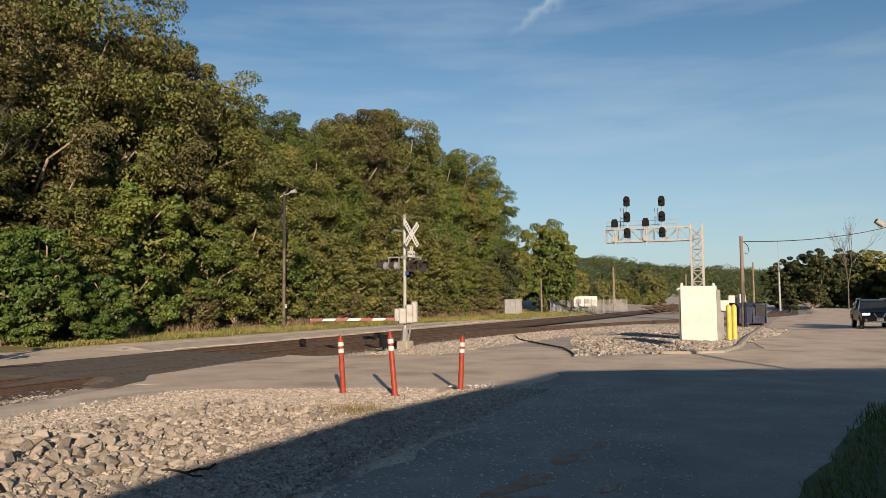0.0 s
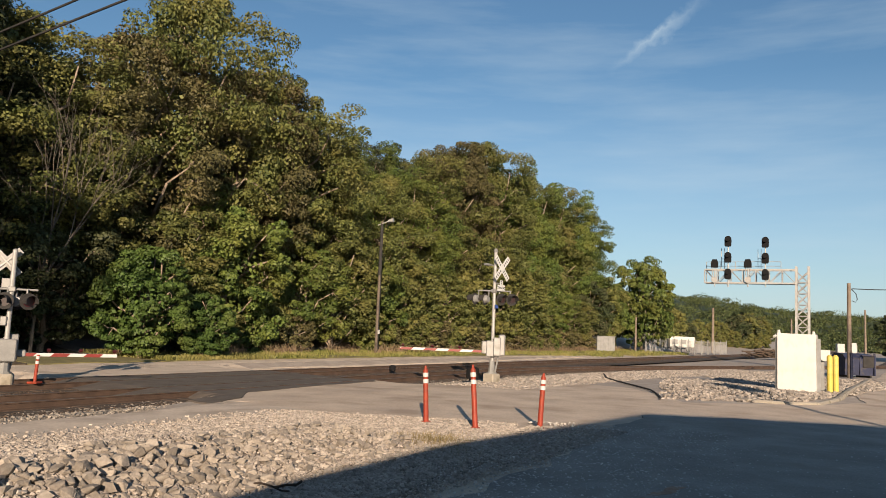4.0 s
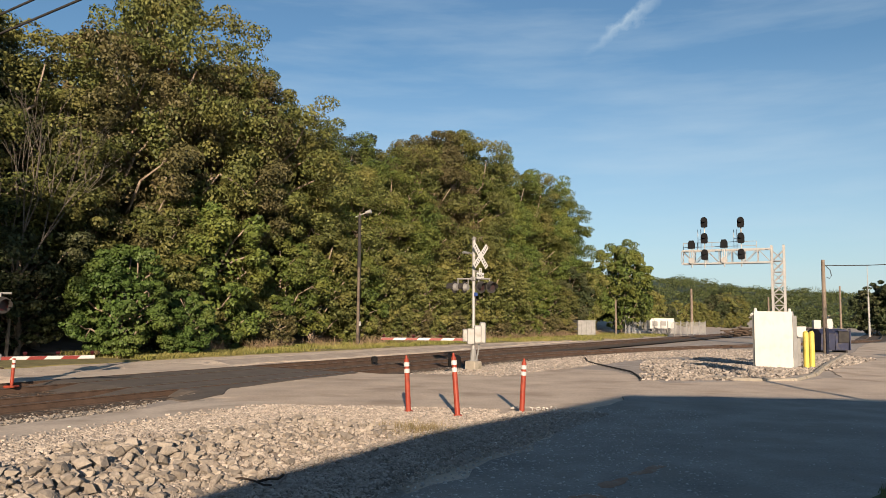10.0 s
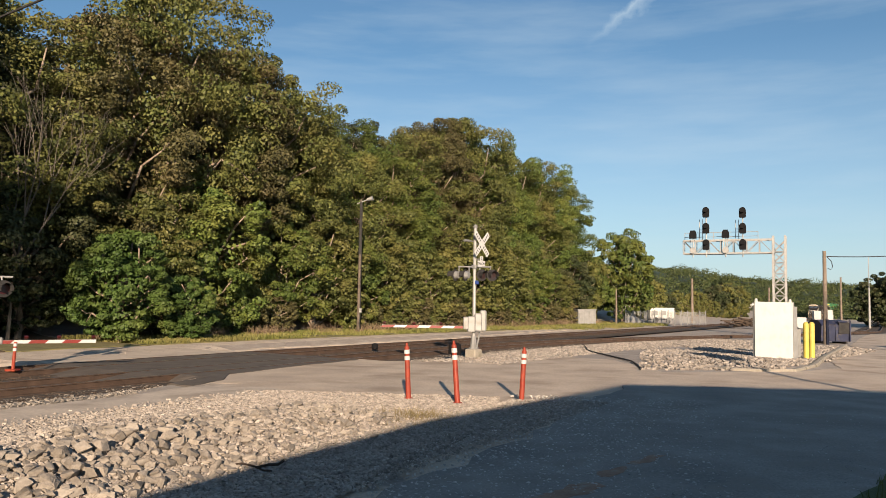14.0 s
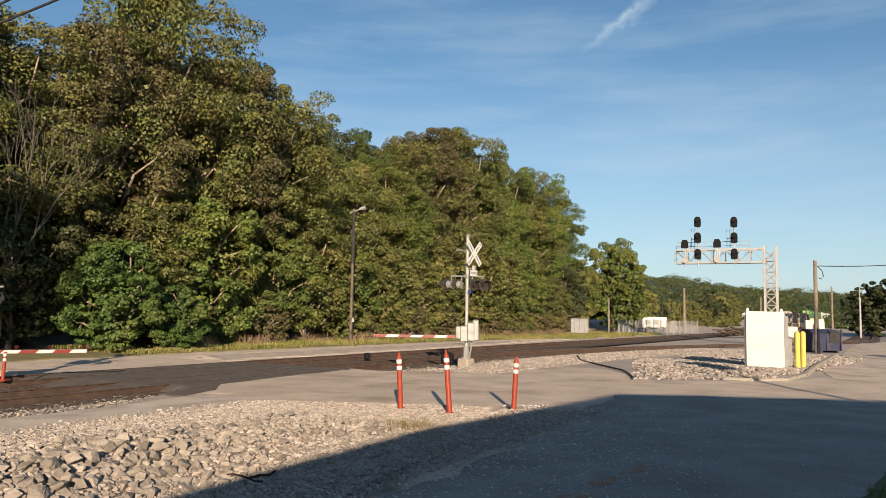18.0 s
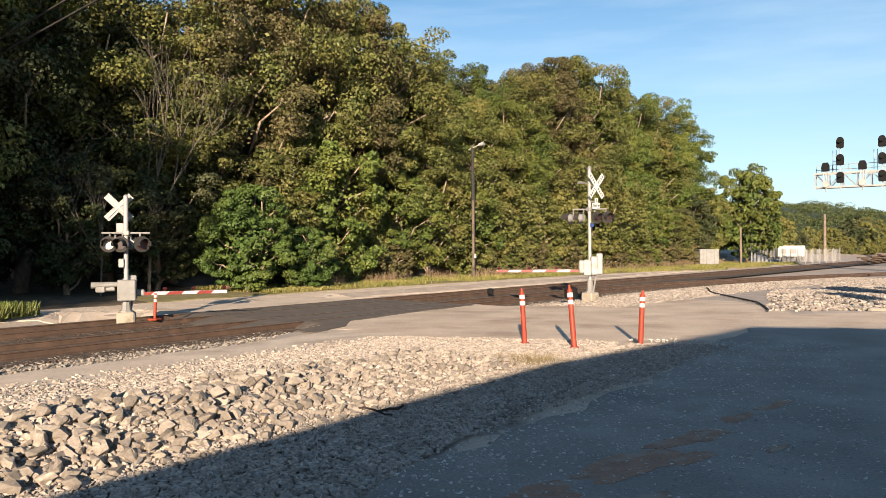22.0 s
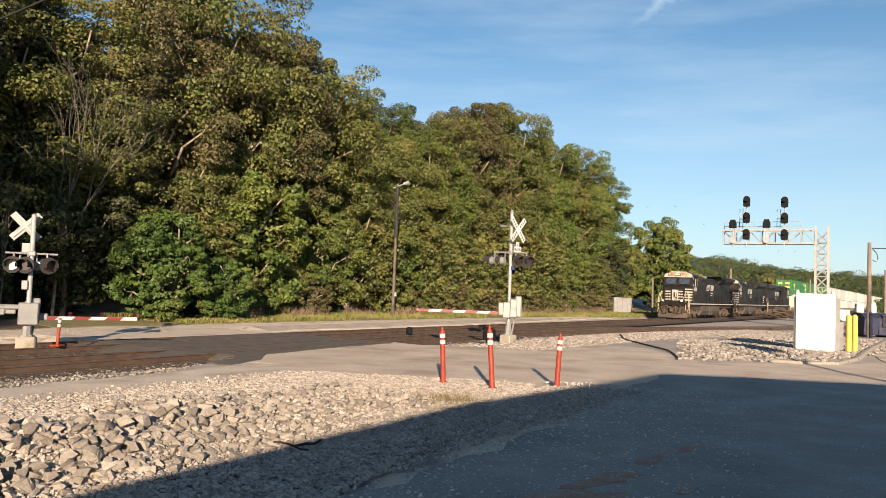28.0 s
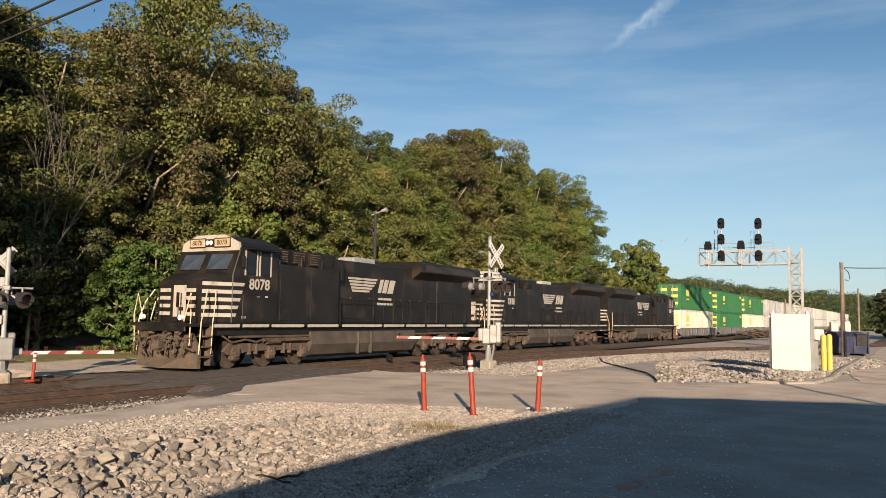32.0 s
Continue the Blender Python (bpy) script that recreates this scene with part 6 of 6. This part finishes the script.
        part("cut_lever", rods(((-11.1, y * 0.3, 1.1), (-11.1, y * 1.55, 1.15), 0.02)), GR, pil)
    for f in (-1, 1):
        steps_ob = part("corner_steps", boxes((-10.45, f * 1.42, 0.5, 0.55, 0.32, 0.05), (-10.4, f * 1.42, 0.85, 0.5, 0.32, 0.05), (-10.35, f * 1.42, 1.2, 0.45, 0.32, 0.05), (-10.12, f * 1.35, 0.9, 0.06, 0.36, 1.4)), GR, ob)
        part("grab_rail", pipe(bmesh.new(), [(-10.75, f * 1.52, 0.6), (-10.72, f * 1.55, 1.7), (-10.5, f * 1.5, 2.3), (-10.2, f * 1.3, 2.75)], 0.025), M["grab"], steps_ob)
        part("grab_rail", pipe(bmesh.new(), [(-10.1, f * 1.52, 0.6), (-10.08, f * 1.55, 1.75), (-9.9, f * 1.5, 2.3), (-9.6, f * 1.3, 2.75)], 0.025), M["grab"], steps_ob)
    part("front_handrail", pipe(bmesh.new(), [(-11.05, -1.35, 0.9), (-11.08, -1.4, 1.9), (-11.02, -1.3, 2.6), (-11.0, -1.0, 1.7)], 0.022), M["grab"], pil)
    part("front_handrail", pipe(bmesh.new(), [(-11.05, 1.35, 0.9), (-11.08, 1.4, 1.9), (-11.02, 1.3, 2.6), (-11.0, 1.0, 1.7)], 0.022), M["grab"], pil)
    for y in (-0.8, -0.4, 0.4, 0.8):
        part("platform_stanchion", rods(((-10.98, y, 1.6), (-10.98, y, 2.6), 0.022)), BL, pil)
    # electrical cabinet and long hood
    cabinet = add(ob, "electrical_cabinet", [(-3.75, 0, 2.72, 3.6, 2.86, 2.16)], BL, 0.03)
    for f in (-1, 1):
        for k in range(3):
            g = part("grille", boxes((-5.1 + 0.95 * k, f * 1.16, 4.12, 0.72, 0.06, 0.5)), BL, cabinet)
            for j in range(5):
                part("louvre", boxes((-5.1 + 0.95 * k, f * 1.2, 3.94 + 0.09 * j, 0.62, 0.03, 0.035)), M["grime"] if lead else BL, g)
        for k in range(4):
            part("cabinet_post", boxes((-5.4 + 1.2 * k, f * 1.32, 3.75, 0.12, 0.2, 0.75), bevel=0.02), BL, cabinet)
        for k in range(2):
            part("cabinet_door", boxes((-4.6 + 1.7 * k, f * 1.436, 2.6, 1.55, 0.014, 1.7), bevel=0.005), BL, cabinet)
    add(ob, "cabinet_top", [(-3.75, 0, 4.1, 3.6, 2.2, 0.62)], BL, 0.04)
    hood = add(ob, "engine_hood", [(2.3, 0, 2.95, 8.5, 2.0, 2.65)], BL, 0.06)
    add(ob, "radiator_compartment", [(8.0, 0, 2.85, 3.9, 2.1, 2.45)], BL, 0.05)
    bm = bmesh.new()
    prism(bm, [(-1.0, 3.75), (-1.5, 4.1), (-1.52, 4.5), (-1.35, 4.6), (1.35, 4.6), (1.52, 4.5), (1.5, 4.1), (1.0, 3.75)], "x", 3.6, 10.2)
    wing = part("radiator_wing", bm, BL, ob)
    add(ob, "hood_end", [(10.05, 0, 2.8, 0.25, 2.0, 2.3)], BL, 0.05)
    for k in range(4):
        for y in (-0.6, 0.6):
            part("white_stripe", boxes((10.185, y, 2.75 - 0.25 * k, 0.012, 0.6, 0.12)), WH, hood)
    part("exhaust_stack", boxes((0.2, 0, 4.38, 1.5, 0.9, 0.3), bevel=0.05), M["loco_white"] if not lead else M["galv"], ob)
    part("horn", rods(((1.5, -0.3, 4.5), (0.9, -0.3, 4.5), 0.05, 0.11), ((1.5, -0.1, 4.45), (1.0, -0.1, 4.45), 0.05, 0.1), seg=10), GR, ob)
    for f in (-1, 1):
        for k in range(9):
            x = -1.4 + 0.9 * k
            part("hood_door", boxes((x, f * 1.006, 2.7, 0.78, 0.02, 1.7), bevel=0.006), BL, hood)
            part("door_latch", boxes((x + 0.3, f * 1.022, 2.7, 0.05, 0.02, 0.12)), GR, hood)
        # emblem as plain bars: a slanted striped block, a plain block and two short bars
        for k in range(5):
            bm = bmesh.new()
            z = 3.6 - 0.13 * k
            prism(bm, [(-1.25 + 0.05 * k, z), (0.3 - 0.12 * k, z), (0.25 - 0.12 * k, z - 0.09), (-1.22 + 0.05 * k, z - 0.09)], "y", f * 1.02 - 0.005, f * 1.02 + 0.005)
            part("emblem_bar", bm, WH, hood)
        for a, b in ((0.5, 0.78), (0.88, 1.25), (1.36, 1.85)):
            bm = bmesh.new()
            prism(bm, [(a - 0.15, 3.0), (b - 0.15, 3.0), (b + 0.1, 3.6), (a + 0.1, 3.6)], "y", f * 1.02 - 0.005, f * 1.02 + 0.005)
            part("emblem_block", bm, WH, hood)
        for z, w in ((2.72, 1.2), (2.5, 1.45)):
            for j in range(5):
                part("name_bar", boxes((w * (j - 2) / 5 + 1.0, f * 1.028, z, w / 6, 0.01, 0.13)), WH, hood)
        # walkway handrail
        rail = part("handrail", pipe(bmesh.new(), [(-1.9, f * 1.45, 2.65), (10.4, f * 1.45, 2.65)], 0.022), BL, ob)
        for k in range(9):
            x = -1.9 + 1.53 * k
            part("stanchion", rods(((x, f * 1.45, 1.62), (x, f * 1.45, 2.65), 0.03), seg=6), BL, rail)
        bm = bmesh.new()
        part("wing_screen", boxes((6.9, f * 1.515, 4.3, 5.6, 0.02, 0.3)), M["black_dull"], wing)
        for z in (0.5, 0.85, 1.2):
            part("rear_step", boxes((10.6, f * 1.42, z, 0.5, 0.32, 0.05)), GR, ob)
        part("rear_grab_rail", pipe(bmesh.new(), [(10.85, f * 1.52, 0.6), (10.8, f * 1.55, 1.8), (10.4, f * 1.4, 2.65)], 0.025), M["grab"], ob)
    # fuel tank
    bm = bmesh.new()
    prism(bm, [(-1.35, 1.32), (-1.42, 0.8), (-1.2, 0.38), (-0.9, 0.26), (0.9, 0.26), (1.2, 0.38), (1.42, 0.8), (1.35, 1.32)], "x", -3.5, 3.4)
    tank = part("fuel_tank", bm, M["tank"], ob)
    for f in (-1, 1):
        for x in (-1.0, -0.4):
            part("tank_strap", boxes((x, f * 1.36, 0.82, 0.09, 0.16, 1.0), bevel=0.03), M["tank"], tank)
        part("air_reservoir", rods(((-3.0, f * 0.9, 1.1), (-4.3, f * 0.9, 1.1), 0.18), seg=12), GR, ob)
        part("cable_loops", pipe(bmesh.new(), [(-8.9, f * 1.2, 1.2), (-8.3, f * 1.25, 0.95), (-7.4, f * 1.25, 1.05), (-6.6, f * 1.25, 0.95), (-5.4, f * 1.2, 1.2)], 0.04), GR, ob)
    bodies = [c for c in ob.children]
    truck(ob, -6.85, (-1.9, 0.0, 1.9), "front_truck")
    truck(ob, 6.6, (-1.9, 0.0, 1.9), "rear_truck")
    # true spacing along the frame, and the full height of the body
    old_x = (-11.6, -10.35, -8.75, -5.55, -1.95, 0.0, 3.6, 12.0)
    true_x = (-11.6, -10.45, -9.35, -6.95, -3.0, 0.2, 3.6, 12.0)

    def true_z(z):
        return z if z < 1.64 else 1.64 + (z - 1.64) * 1.055

    for c in [k for b in bodies for k in (b, *b.children_recursive)]:
        off = c.matrix_local.translation
        if c.parent.matrix_local.translation.length > 0.01 and c.parent is not ob:
            continue
        if off.length > 0.01:
            c.matrix_local.translation = (float(np.interp(off.x, old_x, true_x)), off.y, true_z(off.z))
            continue
        for v in c.data.vertices:
            v.co.x, v.co.z = float(np.interp(v.co.x, old_x, true_x)), true_z(v.co.z)
    return ob


def container(colour, label, mark):
    """A 16.1 m container with corrugated sides, doors, posts and plain marks; base at z = 0."""
    ob = thing("shipping_container", label, "container", group="containers on the train")
    L, Wd, Hh = 16.1, 2.55, 2.84
    shell = add(ob, "shell", [(0, 0, Hh / 2, L, Wd - 0.1, Hh - 0.04)], M[colour])
    for x in (-L / 2 + 0.06, -5.95, 5.95, L / 2 - 0.06):
        for f in (-1, 1):
            part("post", boxes((x, f * (Wd / 2 - 0.05), Hh / 2, 0.16, 0.12, Hh)), M[colour], ob)
    for f in (-1, 1):
        for z in (0.08, Hh - 0.06):
            part("side_beam", boxes((0, f * (Wd / 2 - 0.045), z, L - 0.3, 0.1, 0.14)), M[colour], ob)
        bm = bmesh.new()
        for k in range(50):
            x = -L / 2 + 0.35 + (L - 0.7) * k / 49
            box(bm, x, f * (Wd / 2 - 0.045), Hh / 2, 0.14, 0.05, Hh - 0.24)
        part("corrugation", bm, M[colour], shell)
        part("mark", boxes((-5.0, f * (Wd / 2 + 0.004), 1.9, 1.3, 0.02, 0.7)), M[mark], ob)
        part("mark", boxes((-5.0, f * (Wd / 2 + 0.004), 1.2, 1.3, 0.02, 0.16)), M[mark], ob)
        part("mark", boxes((6.8, f * (Wd / 2 + 0.004), 2.35, 1.1, 0.02, 0.3)), M[mark], ob)
    for f in (-1, 1):
        door = part("door", boxes((-L / 2 - 0.02, f * 0.6, Hh / 2, 0.06, 1.15, Hh - 0.3), bevel=0.01), M[colour], ob)
        for k in (-0.25, 0.25):
            part("lock_rod", rods(((-L / 2 - 0.07, f * 0.6 + k, 0.2), (-L / 2 - 0.07, f * 0.6 + k, Hh - 0.2), 0.03), seg=6), M["galv"], door)
        for z in (0.7, 1.5, 2.2):
            part("door_mark", boxes((-L / 2 - 0.06, f * 0.6, z, 0.02, 0.7, 0.3)), M[mark], door)
    return ob


def well_car(material, label):
    ob = thing("well_car", label, "freight car", group="well cars")
    for f in (-1, 1):
        bm = bmesh.new()
        prism(bm, [(-10.0, 1.05), (-8.6, 1.25), (8.6, 1.25), (10.0, 1.05), (10.0, 0.8), (8.7, 0.45), (-8.7, 0.45), (-10.0, 0.8)], "y", f * 1.42 - 0.06, f * 1.42 + 0.06)
        s = part("side_sill", bm, M[material], ob)
        for k in range(14):
            part("rib", boxes((-8.1 + 1.25 * k, f * 1.5, 0.85, 0.12, 0.06, 0.76)), M[material], s)
        part("top_chord", boxes((0, f * 1.44, 1.27, 17.4, 0.2, 0.08)), M[material], s)
    add(ob, "floor", [(0, 0, 0.4, 17.2, 2.7, 0.1)], M[material])
    for f in (-1, 1):
        add(ob, "end_platform", [(f * 9.5, 0, 1.1, 1.6, 2.6, 0.16)], M[material])
        t = truck(ob, f * 9.3, (-0.88, 0.88), r=0.46)
        part("coupler", boxes((f * 10.3, 0, 0.85, 0.5, 0.25, 0.28)), M["grime"], ob)
    return ob


LOCO, CAR = 22.3, 20.4
TRAIN = []  # (thing, metres from the train's front to its middle, height of its base, turned round)
first = locomotive("8078", "black lead diesel locomotive with white nose stripes", lead=True)
second = locomotive("", "black trailing diesel locomotive with pale stripes")
third = copy_thing(second, Matrix())
third["label"] = "black trailing diesel locomotive running cab last"
TRAIN += [(first, LOCO / 2, 0.0, False), (second, LOCO * 1.5, 0.0, False), (third, LOCO * 2.5, 0.0, True)]
cans = {"green": container("con_green", "dark green shipping container with yellow marks", "decal"), "cream": container("con_cream", "cream shipping container with yellow marks", "decal"),
        "grey": container("con_grey", "pale grey shipping container", "con_white"), "white": container("con_white", "dirty white shipping container", "con_grey")}
wells = {"well_grey": well_car("well_grey", "grey double-stack well car"), "well_brown": well_car("well_brown", "rusty brown double-stack well car")}
used = set()


def take(proto):
    if proto.name in used:
        return copy_thing(proto, Matrix())
    used.add(proto.name)
    return proto


STACKS = [("green", "cream"), ("green", "green"), ("green", "cream"), ("grey", "grey"), ("grey", "white"), ("white", "grey"), ("grey", "white"), ("white", "white"), ("grey", "grey"), ("white", "white"), ("white", "grey"), ("grey", "white"), ("white", "white"), ("white", "grey")]
for i, (top, low) in enumerate(STACKS):
    mid = 3 * LOCO + CAR * (i + 0.5)
    TRAIN.append((take(wells["well_grey" if i < 4 or i % 3 else "well_brown"]), mid, 0.0, False))
    TRAIN.append((take(cans[low]), mid, 0.46, False))
    TRAIN.append((take(cans[top]), mid, 3.31, False))


# ---- the car on the road ----
M["car_paint"] = mat("dark_blue_car_paint", (0.012, 0.014, 0.022), (0.02, 0.023, 0.034), 3, 0.2, metal=0.3, bump=0.0)
M["car_glass"] = mat("car_glass", (0.012, 0.014, 0.016), (0.02, 0.023, 0.026), 3, 0.05, bump=0.0)
M["chrome"] = mat("chrome_trim", (0.5, 0.5, 0.5), (0.65, 0.65, 0.65), 3, 0.15, metal=1.0, bump=0.0)


def suv():
    """A dark sport-utility car; it looks along -y."""
    ob = thing("car", "dark blue sport-utility car with bright headlights", "car")
    bm = bmesh.new()
    prism(bm, [(-2.3, 0.42), (-2.34, 0.75), (-2.2, 0.98), (-1.15, 1.12), (2.2, 1.12), (2.3, 0.9), (2.3, 0.42)], "x", -0.92, 0.92)
    bmesh.ops.bevel(bm, geom=bm.edges[:], offset=0.07, segments=2, affect="EDGES")
    part("body", bm, M["car_paint"], ob, smooth=False)
    bm = bmesh.new()
    prism(bm, [(-1.2, 1.1), (-0.45, 1.62), (0.0, 1.7), (1.5, 1.68), (2.15, 1.1)], "x", -0.82, 0.82)
    for v in bm.verts:
        if v.co.z > 1.3:
            v.co.x *= 0.84
    part("cabin", bm, M["car_glass"], ob)
    bm = bmesh.new()
    prism(bm, [(-0.5, 1.64), (0.0, 1.72), (1.5, 1.7), (1.7, 1.62)], "x", -0.7, 0.7)
    part("roof", bm, M["car_paint"], ob)
    for f in (-1, 1):
        part("pillar", rods(((f * 0.84, -1.18, 1.1), (f * 0.69, -0.46, 1.63), 0.04), seg=6), M["car_paint"], ob)
        part("pillar", rods(((f * 0.85, 0.4, 1.1), (f * 0.7, 0.4, 1.66), 0.05), seg=6), M["car_paint"], ob)
        part("roof_rail", rods(((f * 0.66, -0.3, 1.76), (f * 0.66, 1.5, 1.74), 0.025), seg=6), M["chrome"], ob)
        part("mirror", boxes((f * 1.02, -0.85, 1.15, 0.22, 0.12, 0.16), bevel=0.03), M["car_paint"], ob)
        part("headlight", boxes((f * 0.68, -2.26, 0.86, 0.4, 0.12, 0.14), bevel=0.03), M["headlamp_lit"], ob)
        part("fog_light", rods(((f * 0.7, -2.3, 0.55), (f * 0.7, -2.36, 0.55), 0.06), seg=10), M["chrome"], ob)
        for y in (-1.42, 1.42):
            w = part("wheel", rods(((f * 0.72, y, 0.35), (f * 0.94, y, 0.35), 0.35), seg=24), M["black_dull"], ob)
            part("rim", rods(((f * 0.94, y, 0.35), (f * 0.955, y, 0.35), 0.22), seg=16), M["chrome"], w)
            part("arch", rods(((f * 0.9, y, 0.38), (f * 0.93, y, 0.38), 0.42), seg=20), M["black_dull"], ob)
    g = part("grille", boxes((0, -2.33, 0.78, 0.8, 0.06, 0.26), bevel=0.02), M["black_dull"], ob)
    bm = bmesh.new()
    pipe(bm, [(-0.3, -2.38, 0.92), (-0.14, -2.39, 0.66), (0.14, -2.39, 0.66), (0.3, -2.38, 0.92)], 0.03)
    part("grille_chevron", bm, M["chrome"], g)
    part("number_plate", boxes((0, -2.38, 0.58, 0.34, 0.02, 0.16)), M["sheet_white"], ob)
    part("bumper_lip", boxes((0, -2.34, 0.42, 1.5, 0.08, 0.06)), M["chrome"], ob)
    return ob


hl, hn, hlk, hb = nodes_of("headlamp_lit")
hb.inputs["Emission Color"].default_value = (1.0, 0.82, 0.85, 1)
hb.inputs["Emission Strength"].default_value = 1.6
M["headlamp_lit"] = hl
car = suv()

# ---- ties, the nearest as pieces of the near track ----
tie_mesh = None
for tr, off, lo, hi in ((tracks[1], siding, -24.0, 52.0), (tracks[0], main_off, -24.0, 52.0)):
    s = lo
    while s < hi:
        if not CROSS_LO - 0.2 < s < CROSS_HI + 0.2:
            p = line(s, off(s), -0.255)
            if tie_mesh is None:
                first_tie = part("tie", boxes((0, 0, 0, 0.23, 2.6, 0.17), bevel=0.012), M["tie"], tr)
                tie_mesh, ob = first_tie.data, first_tie
            else:
                ob = new("tie", tie_mesh)
                ob.parent = tr
            skew = math.atan2(off(s + 0.5) - off(s - 0.5), 1.0)
            ob.matrix_local = Matrix.Translation((p.x, p.y, -0.268 + 0.02 * rng.random())) @ Matrix.Rotation(heading(s) - skew + rng.uniform(-0.03, 0.03), 4, "Z")
        s += 0.53

# ---- big broken rocks in the heap, each a piece ----
heap = thing("rock_heap", "heap of big broken pale limestone rocks", "rock heap")
rock_meshes = []
for k in range(10):
    bm = bmesh.new()
    rg = np.random.default_rng(100 + k)
    pts = rg.normal(size=(18, 3))
    pts = pts / np.linalg.norm(pts, axis=1)[:, None] * rg.uniform(0.46, 0.55, (18, 1)) * np.array([1.25, 0.95, 0.78])
    vs = [bm.verts.new(p) for p in pts]
    bmesh.ops.convex_hull(bm, input=vs)
    bmesh.ops.delete(bm, geom=[v for v in bm.verts if not v.link_faces], context="VERTS")
    ob = part("rock", bm, M["rock"], heap)
    rock_meshes.append(ob.data)
    bpy.data.objects.remove(ob)
spare = []
for k in range(3000):
    while True:
        x, y = rng.uniform(-8.5, -1.2), rng.uniform(3.6, 12.6)
        d = bank_side(x, y)
        if 0.1 < d < 1.75 + 0.5 * noise.noise((x, y, 3)) and (k >= 300 or y < 9.5):
            break
    size = (0.07 + 0.13 * rng.random() ** 1.5) * (1.0 if y < 9 else 0.75)
    z = ground_z(x, y) + size * rng.uniform(0.05, 0.6)
    if k >= 300:
        spare.append((x, y, z, size))
        continue
    ob = new("rock", rock_meshes[k % 10])
    ob.parent = heap
    ob.matrix_local = Matrix.Translation((x, y, z)) @ Euler((rng.uniform(-1.2, 1.2), rng.uniform(-1.2, 1.2), rng.uniform(0, 6.3))).to_matrix().to_4x4() @ Matrix.Diagonal((size, size, size, 1))
scatter_stones("rubble", spare, M["rubble"], "broken pale rubble between the big rocks", 25)
stick = thing("dead_branch", "dark broken branch lying on the rocks", "branch", pose(-3.15, 8.5, ground_z(-3.15, 8.5) + 0.14, 0, 0, -28))
part("stem", pipe(bmesh.new(), [(-0.35, 0, 0.0), (-0.2, 0.03, 0.035), (0.0, 0.02, 0.03), (0.15, 0.03, 0.0), (0.3, 0, 0.02)], 0.012), M["tie"], stick)
part("twig", pipe(bmesh.new(), [(0.05, 0.02, 0.02), (0.18, 0.08, 0.06), (0.3, 0.1, 0.07), (0.36, 0.13, 0.12)], 0.016), M["tie"], stick)


# ---- what moves ----
def front_at(t):
    """Metres of line ahead of the train's front to where it is at the clip's end."""
    return 1.3 + 15.37 * (32.0 - t)


def motions():
    times = [0, 6, 12, 16, 20, 22, 23] + [24 + 0.5 * k for k in range(17)]
    for ob, mid, z, turned in TRAIN:
        rows = []
        for t in times:
            s = front_at(t) + mid
            p = line(s)
            rows.append((t, Matrix.Translation((p.x, p.y, z)) @ Matrix.Rotation(heading(s) + (math.pi if turned else 0.0), 4, "Z")))
        walk(ob, rows)
    drive = [(0, 25.3, 47.4, -20), (0.5, 25.0, 46.3, -19), (1, 24.7, 45.0, -18), (2, 24.0, 41.6, -16), (4, 22.8, 35.5, -12), (6, 21.4, 26, -6), (9, 20.5, 11, 0), (12, 24, -4, 30), (16, 38, -20, 48), (20, 55, -34, 50), (32, 60, -38, 50)]
    walk(car, [(t, pose(x, y, 0.02, 0, 0, a)) for t, x, y, a in drive])


motions()
